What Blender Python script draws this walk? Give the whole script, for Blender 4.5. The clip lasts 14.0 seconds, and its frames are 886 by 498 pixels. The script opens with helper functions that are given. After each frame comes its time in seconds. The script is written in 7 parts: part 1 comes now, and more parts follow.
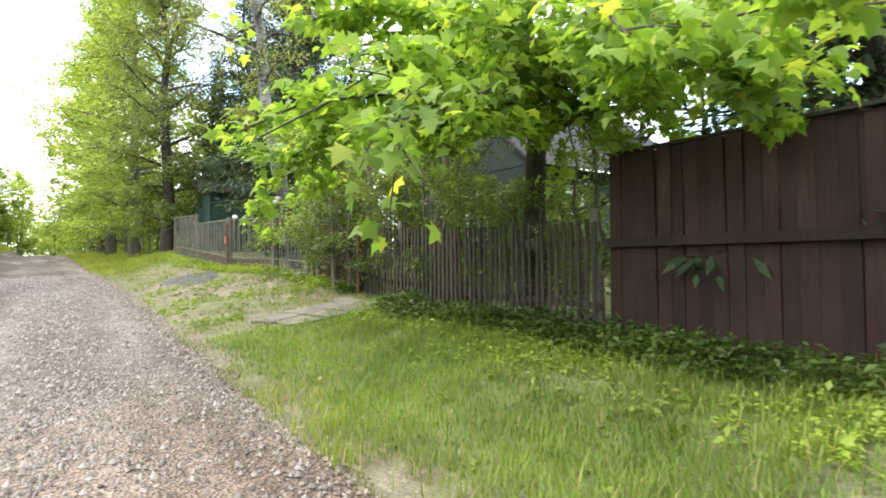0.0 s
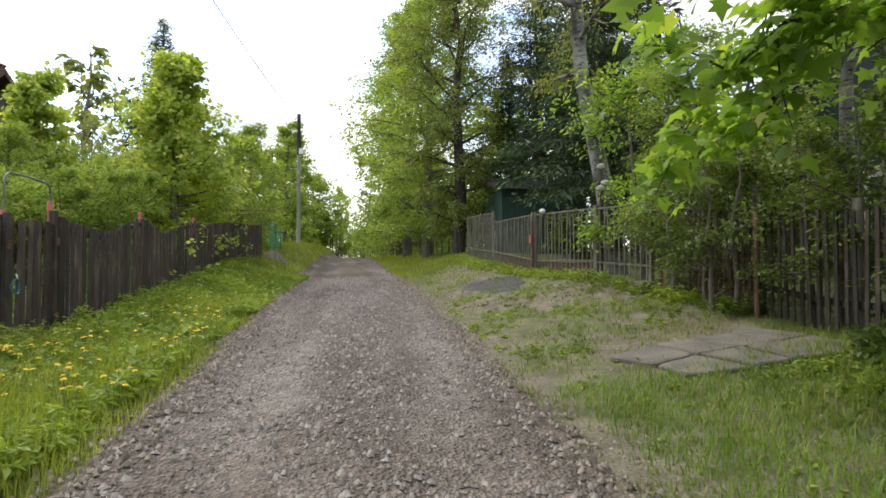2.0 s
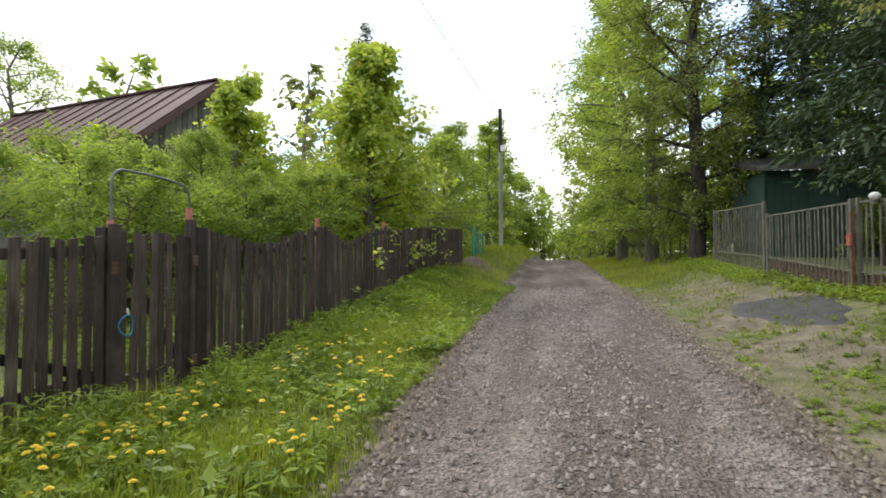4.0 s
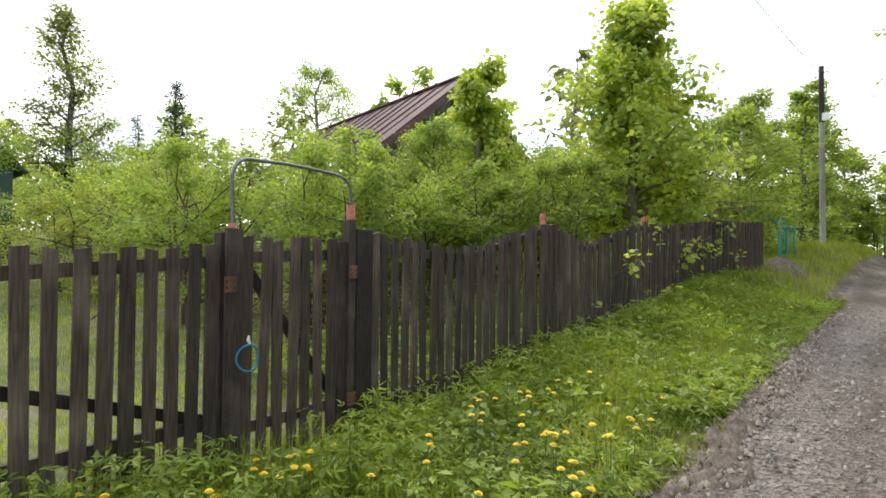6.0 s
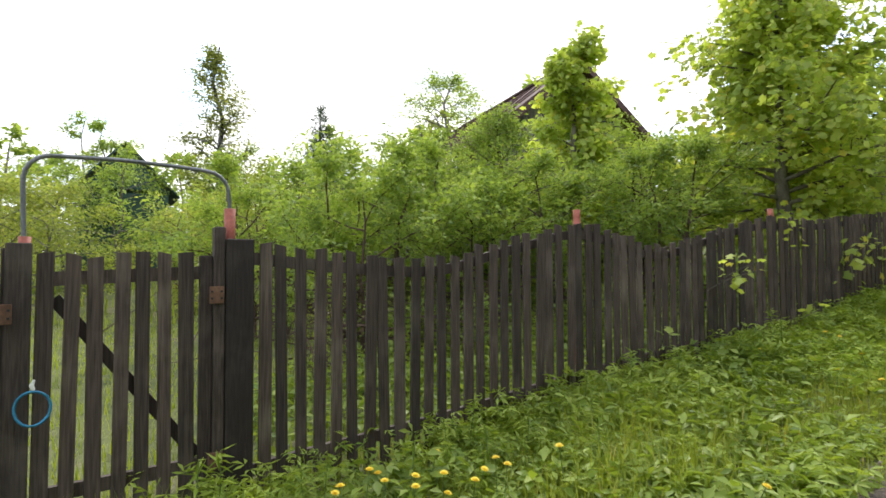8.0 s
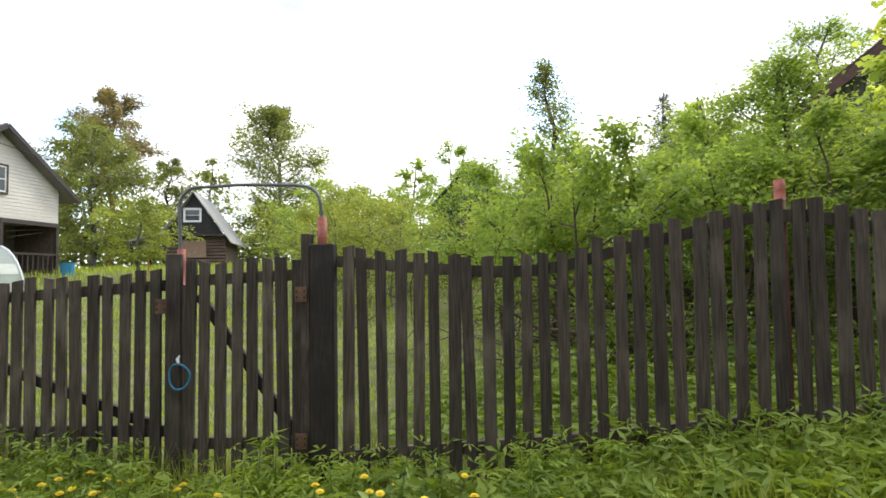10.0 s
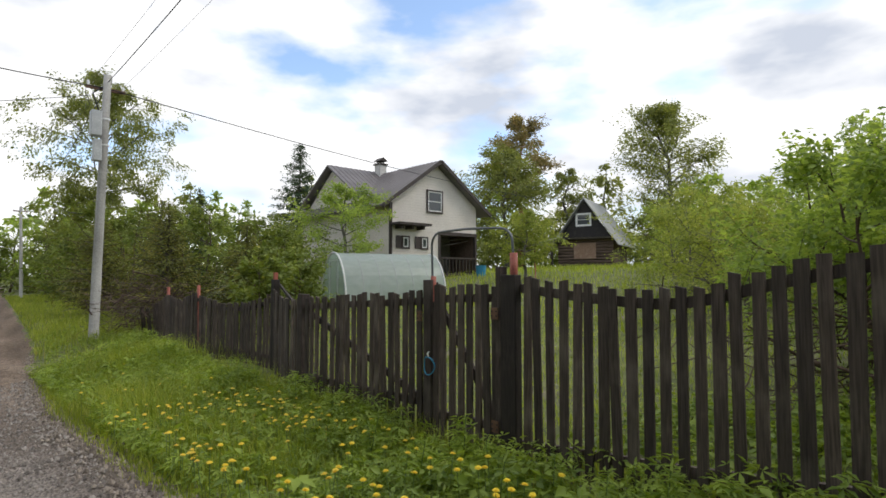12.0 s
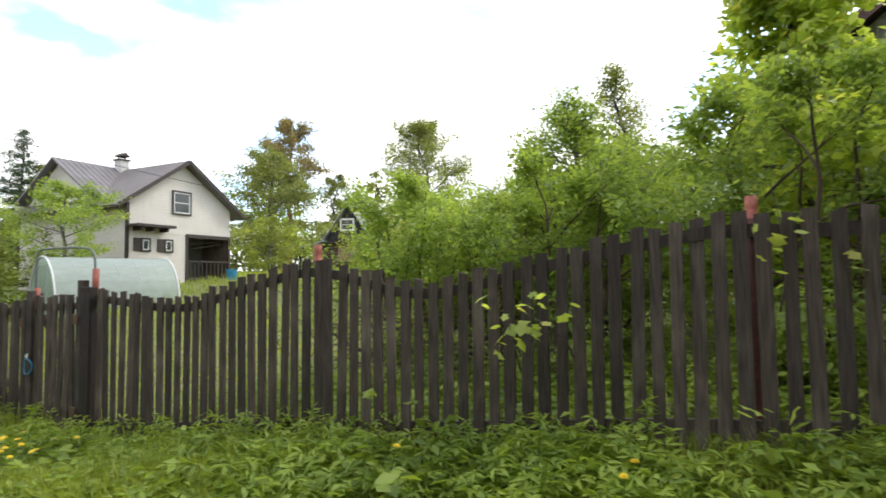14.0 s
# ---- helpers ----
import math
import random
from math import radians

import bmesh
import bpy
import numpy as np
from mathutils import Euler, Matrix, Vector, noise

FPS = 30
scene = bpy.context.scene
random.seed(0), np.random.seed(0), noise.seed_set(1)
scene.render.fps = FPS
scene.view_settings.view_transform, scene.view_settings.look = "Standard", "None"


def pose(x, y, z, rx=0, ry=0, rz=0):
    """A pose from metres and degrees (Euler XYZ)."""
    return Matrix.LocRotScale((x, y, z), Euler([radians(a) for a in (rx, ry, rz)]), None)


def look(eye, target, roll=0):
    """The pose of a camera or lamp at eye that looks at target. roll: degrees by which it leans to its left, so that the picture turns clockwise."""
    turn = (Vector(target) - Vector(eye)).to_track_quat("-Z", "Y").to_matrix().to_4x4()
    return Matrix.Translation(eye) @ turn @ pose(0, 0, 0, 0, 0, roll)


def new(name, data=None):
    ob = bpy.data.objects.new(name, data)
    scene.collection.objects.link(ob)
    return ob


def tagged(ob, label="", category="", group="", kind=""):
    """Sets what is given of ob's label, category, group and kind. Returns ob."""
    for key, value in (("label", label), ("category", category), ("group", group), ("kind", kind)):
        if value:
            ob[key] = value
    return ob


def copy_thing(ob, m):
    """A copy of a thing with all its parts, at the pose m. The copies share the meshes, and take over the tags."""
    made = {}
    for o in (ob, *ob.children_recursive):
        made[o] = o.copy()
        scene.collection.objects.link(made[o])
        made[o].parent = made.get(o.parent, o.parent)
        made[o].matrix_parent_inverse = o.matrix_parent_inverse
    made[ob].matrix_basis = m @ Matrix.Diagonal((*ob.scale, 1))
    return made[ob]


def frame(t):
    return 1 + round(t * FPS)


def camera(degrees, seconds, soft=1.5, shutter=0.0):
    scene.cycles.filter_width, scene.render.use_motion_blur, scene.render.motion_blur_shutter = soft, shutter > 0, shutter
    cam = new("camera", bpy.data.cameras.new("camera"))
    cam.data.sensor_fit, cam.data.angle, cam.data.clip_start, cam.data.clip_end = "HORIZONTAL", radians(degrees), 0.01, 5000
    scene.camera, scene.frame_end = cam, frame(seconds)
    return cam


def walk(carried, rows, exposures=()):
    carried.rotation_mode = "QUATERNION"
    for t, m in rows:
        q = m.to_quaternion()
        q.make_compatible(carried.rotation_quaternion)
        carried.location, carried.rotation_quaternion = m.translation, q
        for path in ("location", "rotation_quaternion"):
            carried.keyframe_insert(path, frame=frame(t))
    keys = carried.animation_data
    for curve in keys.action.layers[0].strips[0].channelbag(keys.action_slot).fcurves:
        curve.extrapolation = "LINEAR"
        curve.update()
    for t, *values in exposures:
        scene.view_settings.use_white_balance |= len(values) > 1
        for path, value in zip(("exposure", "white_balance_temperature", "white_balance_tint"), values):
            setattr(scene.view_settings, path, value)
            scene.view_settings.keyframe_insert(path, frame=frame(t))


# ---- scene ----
cam = camera(77.0, 14.0, 1.6, 0.1)
PATH = [
    (0, (0.0, -0.744, 1.602), (1.15, 0.892, 1.644), -0.7),
    (0.5, (-0.03, 0.151, 1.532), (0.745, 1.994, 1.589), -0.1),
    (1, (-0.004, 1.034, 1.541), (0.5, 2.968, 1.604), 0.1),
    (1.5, (0.035, 1.992, 1.58), (0.418, 3.954, 1.64), -0.0),
    (2, (0.074, 2.834, 1.617), (0.361, 4.813, 1.679), 0.0),
    (2.5, (0.079, 3.71, 1.629), (0.307, 5.696, 1.69), -0.0),
    (3, (0.031, 4.538, 1.676), (0.169, 6.532, 1.736), -0.0),
    (3.5, (-0.103, 5.307, 1.742), (-0.087, 7.306, 1.804), 0.0),
    (4, (-0.285, 5.816, 1.86), (-0.709, 7.77, 1.924), -0.2),
    (4.2, (-0.351, 6.009, 1.877), (-0.924, 7.924, 1.942), -0.0),
    (6.5, (-0.528, 8.36, 2.034), (-1.902, 9.813, 2.081), 0.3),
    (7.1, (-0.421, 9.017, 2.048), (-1.867, 10.399, 2.101), -0.0),
    (9.5, (-0.296, 11.525, 2.074), (-2.293, 11.58, 2.177), -0.6),
    (10, (-0.257, 11.962, 2.037), (-2.239, 11.718, 2.133), -0.9),
    (10.5, (-0.146, 12.398, 2.04), (-2.062, 11.833, 2.141), -0.7),
    (11, (-0.142, 12.822, 2.126), (-1.888, 11.853, 2.229), -0.0),
    (11.5, (-0.138, 13.262, 2.216), (-1.663, 11.971, 2.311), -0.2),
    (12, (-0.227, 13.8, 2.243), (-1.579, 12.33, 2.343), -0.1),
    (12.5, (-0.371, 14.466, 2.268), (-1.68, 12.957, 2.367), -0.3),
    (13, (-0.348, 15.162, 2.341), (-1.672, 13.666, 2.441), -0.2),
    (13.5, (-0.299, 15.845, 2.353), (-1.801, 14.527, 2.454), -0.3),
    (14, (-0.258, 16.574, 2.325), (-2.05, 15.693, 2.425), -0.6),
]
EXPOSURES = [(0.0, 1.54), (0.5, 1.18), (1.0, 0.83), (1.5, 0.56), (3.0, 0.36), (4.0, 0.41), (6.5, 0.7), (10.0, 0.65), (11.0, 0.33), (11.7, -0.05), (12.5, -0.27), (13.0, -0.27), (13.5, -0.1), (14.0, 0.65)]
walk(cam, [(t, look(eye, target, roll)) for t, eye, target, roll in PATH], EXPOSURES)

# ---- light ----
SUN_ELEVATION, SUN_ROTATION = radians(48), radians(-50)
world = bpy.data.worlds.new("sky")
scene.world = world
world.use_nodes = True
wn, wl = world.node_tree.nodes, world.node_tree.links
wn.clear()
w_out = wn.new("ShaderNodeOutputWorld")
w_bg = wn.new("ShaderNodeBackground")
w_sky = wn.new("ShaderNodeTexSky")
w_sky.sky_type, w_sky.sun_disc = "NISHITA", False
w_sky.sun_elevation, w_sky.sun_rotation = SUN_ELEVATION, SUN_ROTATION
w_blue = wn.new("ShaderNodeVectorMath")
w_blue.operation = "SCALE"
w_blue.inputs["Scale"].default_value = 0.3
w_coord = wn.new("ShaderNodeTexCoord")
w_map = wn.new("ShaderNodeMapping")
w_map.inputs["Scale"].default_value = (1.0, 1.0, 2.6)
w_map.inputs["Location"].default_value = (0.35, 0.2, 0.1)
w_map.inputs["Rotation"].default_value = (0, 0, radians(-41))
w_noise = wn.new("ShaderNodeTexNoise")
w_noise.inputs["Scale"].default_value, w_noise.inputs["Detail"].default_value = 2.1, 7
w_ramp = wn.new("ShaderNodeValToRGB")
w_ramp.color_ramp.elements[0].position, w_ramp.color_ramp.elements[1].position = 0.38, 0.48
w_noise2 = wn.new("ShaderNodeTexNoise")
w_noise2.inputs["Scale"].default_value, w_noise2.inputs["Detail"].default_value = 3.6, 5
w_ramp2 = wn.new("ShaderNodeValToRGB")
w_ramp2.color_ramp.elements[0].position, w_ramp2.color_ramp.elements[1].position = 0.34, 0.53
w_ramp2.color_ramp.elements[0].color, w_ramp2.color_ramp.elements[1].color = (0.74, 0.8, 0.92, 1), (1.32, 1.32, 1.33, 1)
w_mix = wn.new("ShaderNodeMix")
w_mix.data_type = "RGBA"
wl.new(w_coord.outputs["Generated"], w_map.inputs["Vector"])
wl.new(w_map.outputs["Vector"], w_noise.inputs["Vector"])
wl.new(w_map.outputs["Vector"], w_noise2.inputs["Vector"])
wl.new(w_noise.outputs["Fac"], w_ramp.inputs["Fac"])
wl.new(w_noise2.outputs["Fac"], w_ramp2.inputs["Fac"])
wl.new(w_sky.outputs["Color"], w_blue.inputs[0])
wl.new(w_ramp.outputs["Color"], w_mix.inputs["Factor"])
wl.new(w_blue.outputs["Vector"], w_mix.inputs["A"])
wl.new(w_ramp2.outputs["Color"], w_mix.inputs["B"])
wl.new(w_mix.outputs["Result"], w_bg.inputs["Color"])
w_bg.inputs["Strength"].default_value = 1.0
wl.new(w_bg.outputs["Background"], w_out.inputs["Surface"])

sun_data = bpy.data.lights.new("sun", "SUN")
sun_data.energy, sun_data.angle, sun_data.color = 1.3, radians(14), (1.0, 0.95, 0.87)
sun = new("sun", sun_data)
sun.matrix_world = look((0, 0, 30), (0.766 * 20, -0.643 * 20, 30 - 22), 0)

# ---- materials ----


def nodes_of(name):
    m = bpy.data.materials.new(name)
    m.use_nodes = True
    nt = m.node_tree
    return m, nt.nodes, nt.links, nt.nodes["Principled BSDF"]


def noise_node(n, l, scale, detail=4, coord="Object", stretch=(1, 1, 1), shift=False):
    """A noise texture on object or world coordinates; shift moves it per object."""
    tex = n.new("ShaderNodeTexNoise")
    tex.inputs["Scale"].default_value, tex.inputs["Detail"].default_value = scale, detail
    mp = n.new("ShaderNodeMapping")
    mp.inputs["Scale"].default_value = stretch
    if coord == "World":
        src = n.new("ShaderNodeNewGeometry").outputs["Position"]
    else:
        src = n.new("ShaderNodeTexCoord").outputs["Object"]
    if shift:
        info = n.new("ShaderNodeObjectInfo")
        mul = n.new("ShaderNodeMath")
        mul.operation = "MULTIPLY"
        mul.inputs[1].default_value = 37.0
        l.new(info.outputs["Random"], mul.inputs[0])
        add = n.new("ShaderNodeVectorMath")
        l.new(src, add.inputs[0])
        l.new(mul.outputs[0], add.inputs[1])
        src = add.outputs[0]
    l.new(src, mp.inputs["Vector"])
    l.new(mp.outputs["Vector"], tex.inputs["Vector"])
    return tex.outputs["Fac"]


def ramp(n, l, fac, stops):
    r = n.new("ShaderNodeValToRGB")
    els = r.color_ramp.elements
    while len(els) < len(stops):
        els.new(0.5)
    for e, (p, c) in zip(els, stops):
        e.position, e.color = p, (*c, 1) if len(c) == 3 else c
    l.new(fac, r.inputs["Fac"])
    return r.outputs["Color"]


def mixed(n, l, fac, a, b, mode="MIX"):
    m = n.new("ShaderNodeMix")
    m.data_type, m.blend_type = "RGBA", mode
    for sock, v in (("Factor", fac), ("A", a), ("B", b)):
        if isinstance(v, (int, float)):
            m.inputs[sock].default_value = v
        elif isinstance(v, tuple):
            m.inputs[sock].default_value = (*v, 1)
        else:
            l.new(v, m.inputs[sock])
    return m.outputs["Result"]


def bumped(n, l, bsdf, height, strength=0.4, distance=0.02):
    b = n.new("ShaderNodeBump")
    b.inputs["Strength"].default_value, b.inputs["Distance"].default_value = strength, distance
    l.new(height, b.inputs["Height"])
    l.new(b.outputs["Normal"], bsdf.inputs["Normal"])


def surface(name, dark, light, scale=6.0, fine=60.0, rough=0.85, bump=0.3, stretch=(1, 1, 1), coord="Object", metal=0.0, shift=True, vary=0.25):
    """A plain weathered surface: two colours by a broad noise, broken by a fine one, with relief."""
    m, n, l, b = nodes_of(name)
    broad = noise_node(n, l, scale, 5, coord, stretch, shift)
    thin = noise_node(n, l, fine, 4, coord, stretch, shift)
    col = ramp(n, l, broad, [(0.3, dark), (0.7, light)])
    grain = ramp(n, l, thin, [(0.25, (1 - vary,) * 3), (0.75, (1 + vary,) * 3)])
    l.new(mixed(n, l, 1.0, col, grain, "MULTIPLY"), b.inputs["Base Color"])
    b.inputs["Roughness"].default_value, b.inputs["Metallic"].default_value = rough, metal
    bumped(n, l, b, thin, bump, 0.01)
    return m


def leaf_material(name, dark, light, tint, translucent=0.45, rough=0.55):
    """Leaves: a colour for each leaf, light through the blade."""
    m, n, l, b = nodes_of(name)
    geo = n.new("ShaderNodeNewGeometry")
    col = ramp(n, l, geo.outputs["Random Per Island"], [(0.0, dark), (0.55, light), (0.93, light), (1.0, tint)])
    patch = noise_node(n, l, 0.9, 3, "World")
    shade = ramp(n, l, patch, [(0.3, (0.7, 0.7, 0.7)), (0.7, (1.34, 1.22, 1.2))])
    col = mixed(n, l, 1.0, col, shade, "MULTIPLY")
    l.new(col, b.inputs["Base Color"])
    b.inputs["Roughness"].default_value = rough
    b.inputs["Specular IOR Level"].default_value = 0.35
    tr = n.new("ShaderNodeBsdfTranslucent")
    warm = mixed(n, l, 1.0, col, (1.36, 1.33, 0.62), "MULTIPLY")
    l.new(warm, tr.inputs["Color"])
    mx = n.new("ShaderNodeMixShader")
    mx.inputs["Fac"].default_value = translucent
    l.new(b.outputs["BSDF"], mx.inputs[1])
    l.new(tr.outputs["BSDF"], mx.inputs[2])
    l.new(mx.outputs["Shader"], n["Material Output"].inputs["Surface"])
    return m


def wood(name, dark, light, worn, rough=0.8, along=(9, 9, 0.7)):
    """Weathered boards with the grain along z, each object a little different."""
    m, n, l, b = nodes_of(name)
    grain = noise_node(n, l, 9, 6, "Object", along, True)
    fine = noise_node(n, l, 40, 5, "Object", (3, 3, 0.16), True)
    blot = noise_node(n, l, 3.2, 4, "Object", (1, 1, 1), True)
    col = ramp(n, l, grain, [(0.3, dark), (0.68, light)])
    wear = ramp(n, l, blot, [(0.52, (0, 0, 0)), (0.75, (0.75,) * 3)])
    col = mixed(n, l, wear, col, worn)
    info = n.new("ShaderNodeObjectInfo")
    each = ramp(n, l, info.outputs["Random"], [(0.0, (0.62, 0.6, 0.6)), (1.0, (1.35, 1.3, 1.25))])
    col = mixed(n, l, 1.0, col, each, "MULTIPLY")
    lines = ramp(n, l, fine, [(0.3, (0.7,) * 3), (0.6, (1.12,) * 3)])
    l.new(mixed(n, l, 1.0, col, lines, "MULTIPLY"), b.inputs["Base Color"])
    b.inputs["Roughness"].default_value = rough
    bumped(n, l, b, fine, 0.5, 0.006)
    return m


M = {}
M["picket"] = wood("dark_stained_wood", (0.036, 0.027, 0.023), (0.1, 0.077, 0.065), (0.185, 0.157, 0.132))
M["post_wood"] = wood("dark_post_wood", (0.02, 0.015, 0.014), (0.05, 0.037, 0.032), (0.09, 0.075, 0.065))
# weathered grey wood, darkened further for canopy shade on the thin pickets
M["grey_wood"] = wood("grey_weathered_wood", (0.022, 0.018, 0.013), (0.054, 0.045, 0.032), (0.105, 0.092, 0.07))
# red-brown boards, darkened in colour to hold the deep shade under the trees
M["shaded_red_board"] = wood("shaded_red_brown_board", (0.02, 0.0085, 0.007), (0.04, 0.017, 0.0135), (0.05, 0.028, 0.023))
M["log"] = surface("old_log", (0.06, 0.04, 0.03), (0.16, 0.11, 0.08), 3, 30, 0.85, 0.4, (0.3, 3, 3))
M["dark_red"] = surface("old_dark_red_paint", (0.085, 0.028, 0.022), (0.17, 0.06, 0.045), 9, 60, 0.7, 0.2)
M["red_paint"] = surface("faded_red_paint", (0.3, 0.075, 0.05), (0.42, 0.13, 0.09), 9, 60, 0.6, 0.2)
M["pipe"] = surface("grey_pipe", (0.14, 0.15, 0.16), (0.24, 0.25, 0.26), 10, 70, 0.5, 0.15, metal=0.4)
M["rust_iron"] = surface("rusty_iron", (0.1, 0.05, 0.03), (0.2, 0.11, 0.07), 10, 60, 0.8, 0.2)
M["steel_bar"] = surface("faded_metal_bar", (0.075, 0.072, 0.055), (0.2, 0.19, 0.15), 5, 50, 0.6, 0.15)
M["rope"] = surface("blue_rope", (0.02, 0.17, 0.32), (0.04, 0.28, 0.48), 40, 200, 0.6, 0.3)
M["green_paint"] = surface("dark_green_paint", (0.024, 0.06, 0.046), (0.038, 0.086, 0.066), 2, 40, 0.7, 0.15)
# dark green house paint with the shade of the trees put into it
M["shaded_house_green"] = surface("shaded_green_paint", (0.009, 0.02, 0.016), (0.015, 0.032, 0.026), 2, 40, 0.7, 0.15)
M["teal_paint"] = surface("teal_paint", (0.02, 0.2, 0.17), (0.035, 0.29, 0.25), 3, 40, 0.5, 0.1)
M["concrete"] = surface("grey_concrete", (0.3, 0.29, 0.27), (0.44, 0.43, 0.4), 2.2, 40, 0.9, 0.25, (1, 1, 0.6))
M["galvanised"] = surface("galvanised_box", (0.42, 0.43, 0.44), (0.52, 0.53, 0.53), 4, 50, 0.5, 0.1)
M["cable"] = surface("black_cable", (0.012, 0.012, 0.014), (0.02, 0.02, 0.022), 5, 50, 0.6, 0.05)
M["porcelain"] = surface("white_porcelain", (0.7, 0.7, 0.68), (0.8, 0.8, 0.78), 5, 50, 0.25, 0.02)
M["rust_roof"] = surface("rusty_brown_metal_roof", (0.065, 0.032, 0.03), (0.13, 0.07, 0.064), 0.9, 18, 0.75, 0.15)
M["dark_roof"] = surface("dark_felt_roof", (0.02, 0.019, 0.02), (0.038, 0.036, 0.037), 0.8, 22, 0.85, 0.1)
M["slate_roof"] = surface("grey_metal_roof", (0.13, 0.115, 0.115), (0.2, 0.18, 0.18), 0.8, 22, 0.5, 0.1)
M["grey_roof"] = surface("grey_sheet_roof", (0.3, 0.3, 0.29), (0.42, 0.42, 0.4), 0.8, 22, 0.7, 0.15)
M["siding"] = surface("cream_siding", (0.58, 0.525, 0.465), (0.67, 0.62, 0.56), 0.7, 30, 0.55, 0.05)
M["dark_trim"] = surface("dark_brown_trim", (0.03, 0.02, 0.018), (0.055, 0.04, 0.034), 4, 40, 0.6, 0.1)
M["white_frame"] = surface("white_frame", (0.68, 0.68, 0.66), (0.78, 0.78, 0.76), 4, 40, 0.5, 0.05)
M["black_board"] = wood("black_board", (0.012, 0.011, 0.012), (0.03, 0.027, 0.027), (0.05, 0.045, 0.04))
M["tan_board"] = wood("tan_board", (0.24, 0.15, 0.1), (0.36, 0.24, 0.17), (0.4, 0.3, 0.22))
M["plank_grey"] = wood("grey_green_plank", (0.1, 0.105, 0.09), (0.2, 0.2, 0.175), (0.26, 0.26, 0.23))
M["brick_white"] = surface("pale_chimney", (0.45, 0.43, 0.41), (0.6, 0.58, 0.55), 5, 40, 0.85, 0.3)
M["stone"] = surface("flat_grey_stone", (0.12, 0.105, 0.085), (0.225, 0.2, 0.165), 3, 45, 0.9, 0.5)
M["birch_bark"] = None
M["dark_bark"] = surface("dark_bark", (0.035, 0.028, 0.022), (0.095, 0.08, 0.065), 6, 30, 0.95, 0.8, (2, 2, 0.5))
M["grey_bark"] = surface("grey_bark", (0.09, 0.08, 0.065), (0.2, 0.18, 0.15), 6, 30, 0.95, 0.7, (2, 2, 0.6))
M["pine_bark"] = surface("orange_pine_bark", (0.15, 0.07, 0.035), (0.3, 0.15, 0.08), 4, 30, 0.9, 0.7, (2, 2, 0.6))
M["brush"] = surface("dead_brown_twigs", (0.06, 0.04, 0.03), (0.15, 0.1, 0.075), 3, 30, 0.95, 0.3)
M["stem"] = surface("green_stem", (0.1, 0.16, 0.04), (0.16, 0.24, 0.07), 10, 60, 0.6, 0.1)
M["dandelion"] = surface("yellow_petals", (0.82, 0.58, 0.014), (0.9, 0.7, 0.03), 30, 200, 0.6, 0.4)
M["elder_flower"] = surface("cream_blossom", (0.55, 0.56, 0.45), (0.7, 0.71, 0.6), 30, 200, 0.8, 0.4)
M["soil"] = surface("crumbly_dark_soil", (0.072, 0.054, 0.04), (0.19, 0.153, 0.12), 9, 55, 0.95, 0.8, coord="World", vary=0.45)
M["asphalt"] = surface("dark_wet_soil", (0.04, 0.038, 0.038), (0.075, 0.072, 0.07), 3, 60, 0.7, 0.4)


def birch_material():
    m, n, l, b = nodes_of("birch_bark")
    base = noise_node(n, l, 2.2, 5, "Object", (1, 1, 0.7), True)
    marks = noise_node(n, l, 5.0, 5, "Object", (1.4, 1.4, 7), True)
    col = ramp(n, l, base, [(0.4, (0.04, 0.036, 0.032)), (0.54, (0.19, 0.182, 0.17)), (0.75, (0.42, 0.41, 0.39))])
    spots = ramp(n, l, marks, [(0.36, (0.16, 0.15, 0.14)), (0.46, (1, 1, 1))])
    l.new(mixed(n, l, 1.0, col, spots, "MULTIPLY"), b.inputs["Base Color"])
    b.inputs["Roughness"].default_value = 0.85
    bumped(n, l, b, marks, 0.5, 0.02)
    return m


M["birch_bark"] = birch_material()

M["maple"] = leaf_material("maple_leaf", (0.14, 0.265, 0.05), (0.29, 0.45, 0.09), (0.48, 0.55, 0.11), 0.6)
M["maple_young"] = leaf_material("young_maple_leaf", (0.27, 0.39, 0.09), (0.46, 0.57, 0.155), (0.595, 0.56, 0.15), 0.58)
M["lime"] = leaf_material("roadside_leaf", (0.155, 0.245, 0.064), (0.31, 0.42, 0.112), (0.468, 0.49, 0.15), 0.58)
M["bush"] = leaf_material("bush_leaf", (0.165, 0.262, 0.072), (0.325, 0.445, 0.12), (0.425, 0.5, 0.15), 0.55)
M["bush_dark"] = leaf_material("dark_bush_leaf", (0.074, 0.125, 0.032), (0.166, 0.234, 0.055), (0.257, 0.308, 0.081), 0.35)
M["birch_leaf"] = leaf_material("birch_leaf", (0.13, 0.168, 0.056), (0.255, 0.3, 0.1), (0.35, 0.375, 0.135), 0.55)
M["apple_leaf"] = leaf_material("apple_leaf", (0.171, 0.236, 0.056), (0.340, 0.406, 0.111), (0.510, 0.507, 0.224), 0.55)
M["willow"] = leaf_material("willow_leaf", (0.15, 0.2, 0.08), (0.29, 0.35, 0.145), (0.4, 0.43, 0.2), 0.5)
M["spruce"] = leaf_material("spruce_needles", (0.025, 0.055, 0.024), (0.06, 0.105, 0.044), (0.1, 0.15, 0.055), 0.12, 0.7)
M["spruce_yellow"] = leaf_material("yellowish_conifer", (0.084, 0.11, 0.026), (0.19, 0.205, 0.045), (0.32, 0.275, 0.06), 0.25, 0.7)
M["pine"] = leaf_material("pine_needles", (0.16, 0.165, 0.08), (0.31, 0.265, 0.135), (0.45, 0.29, 0.16), 0.4, 0.7)
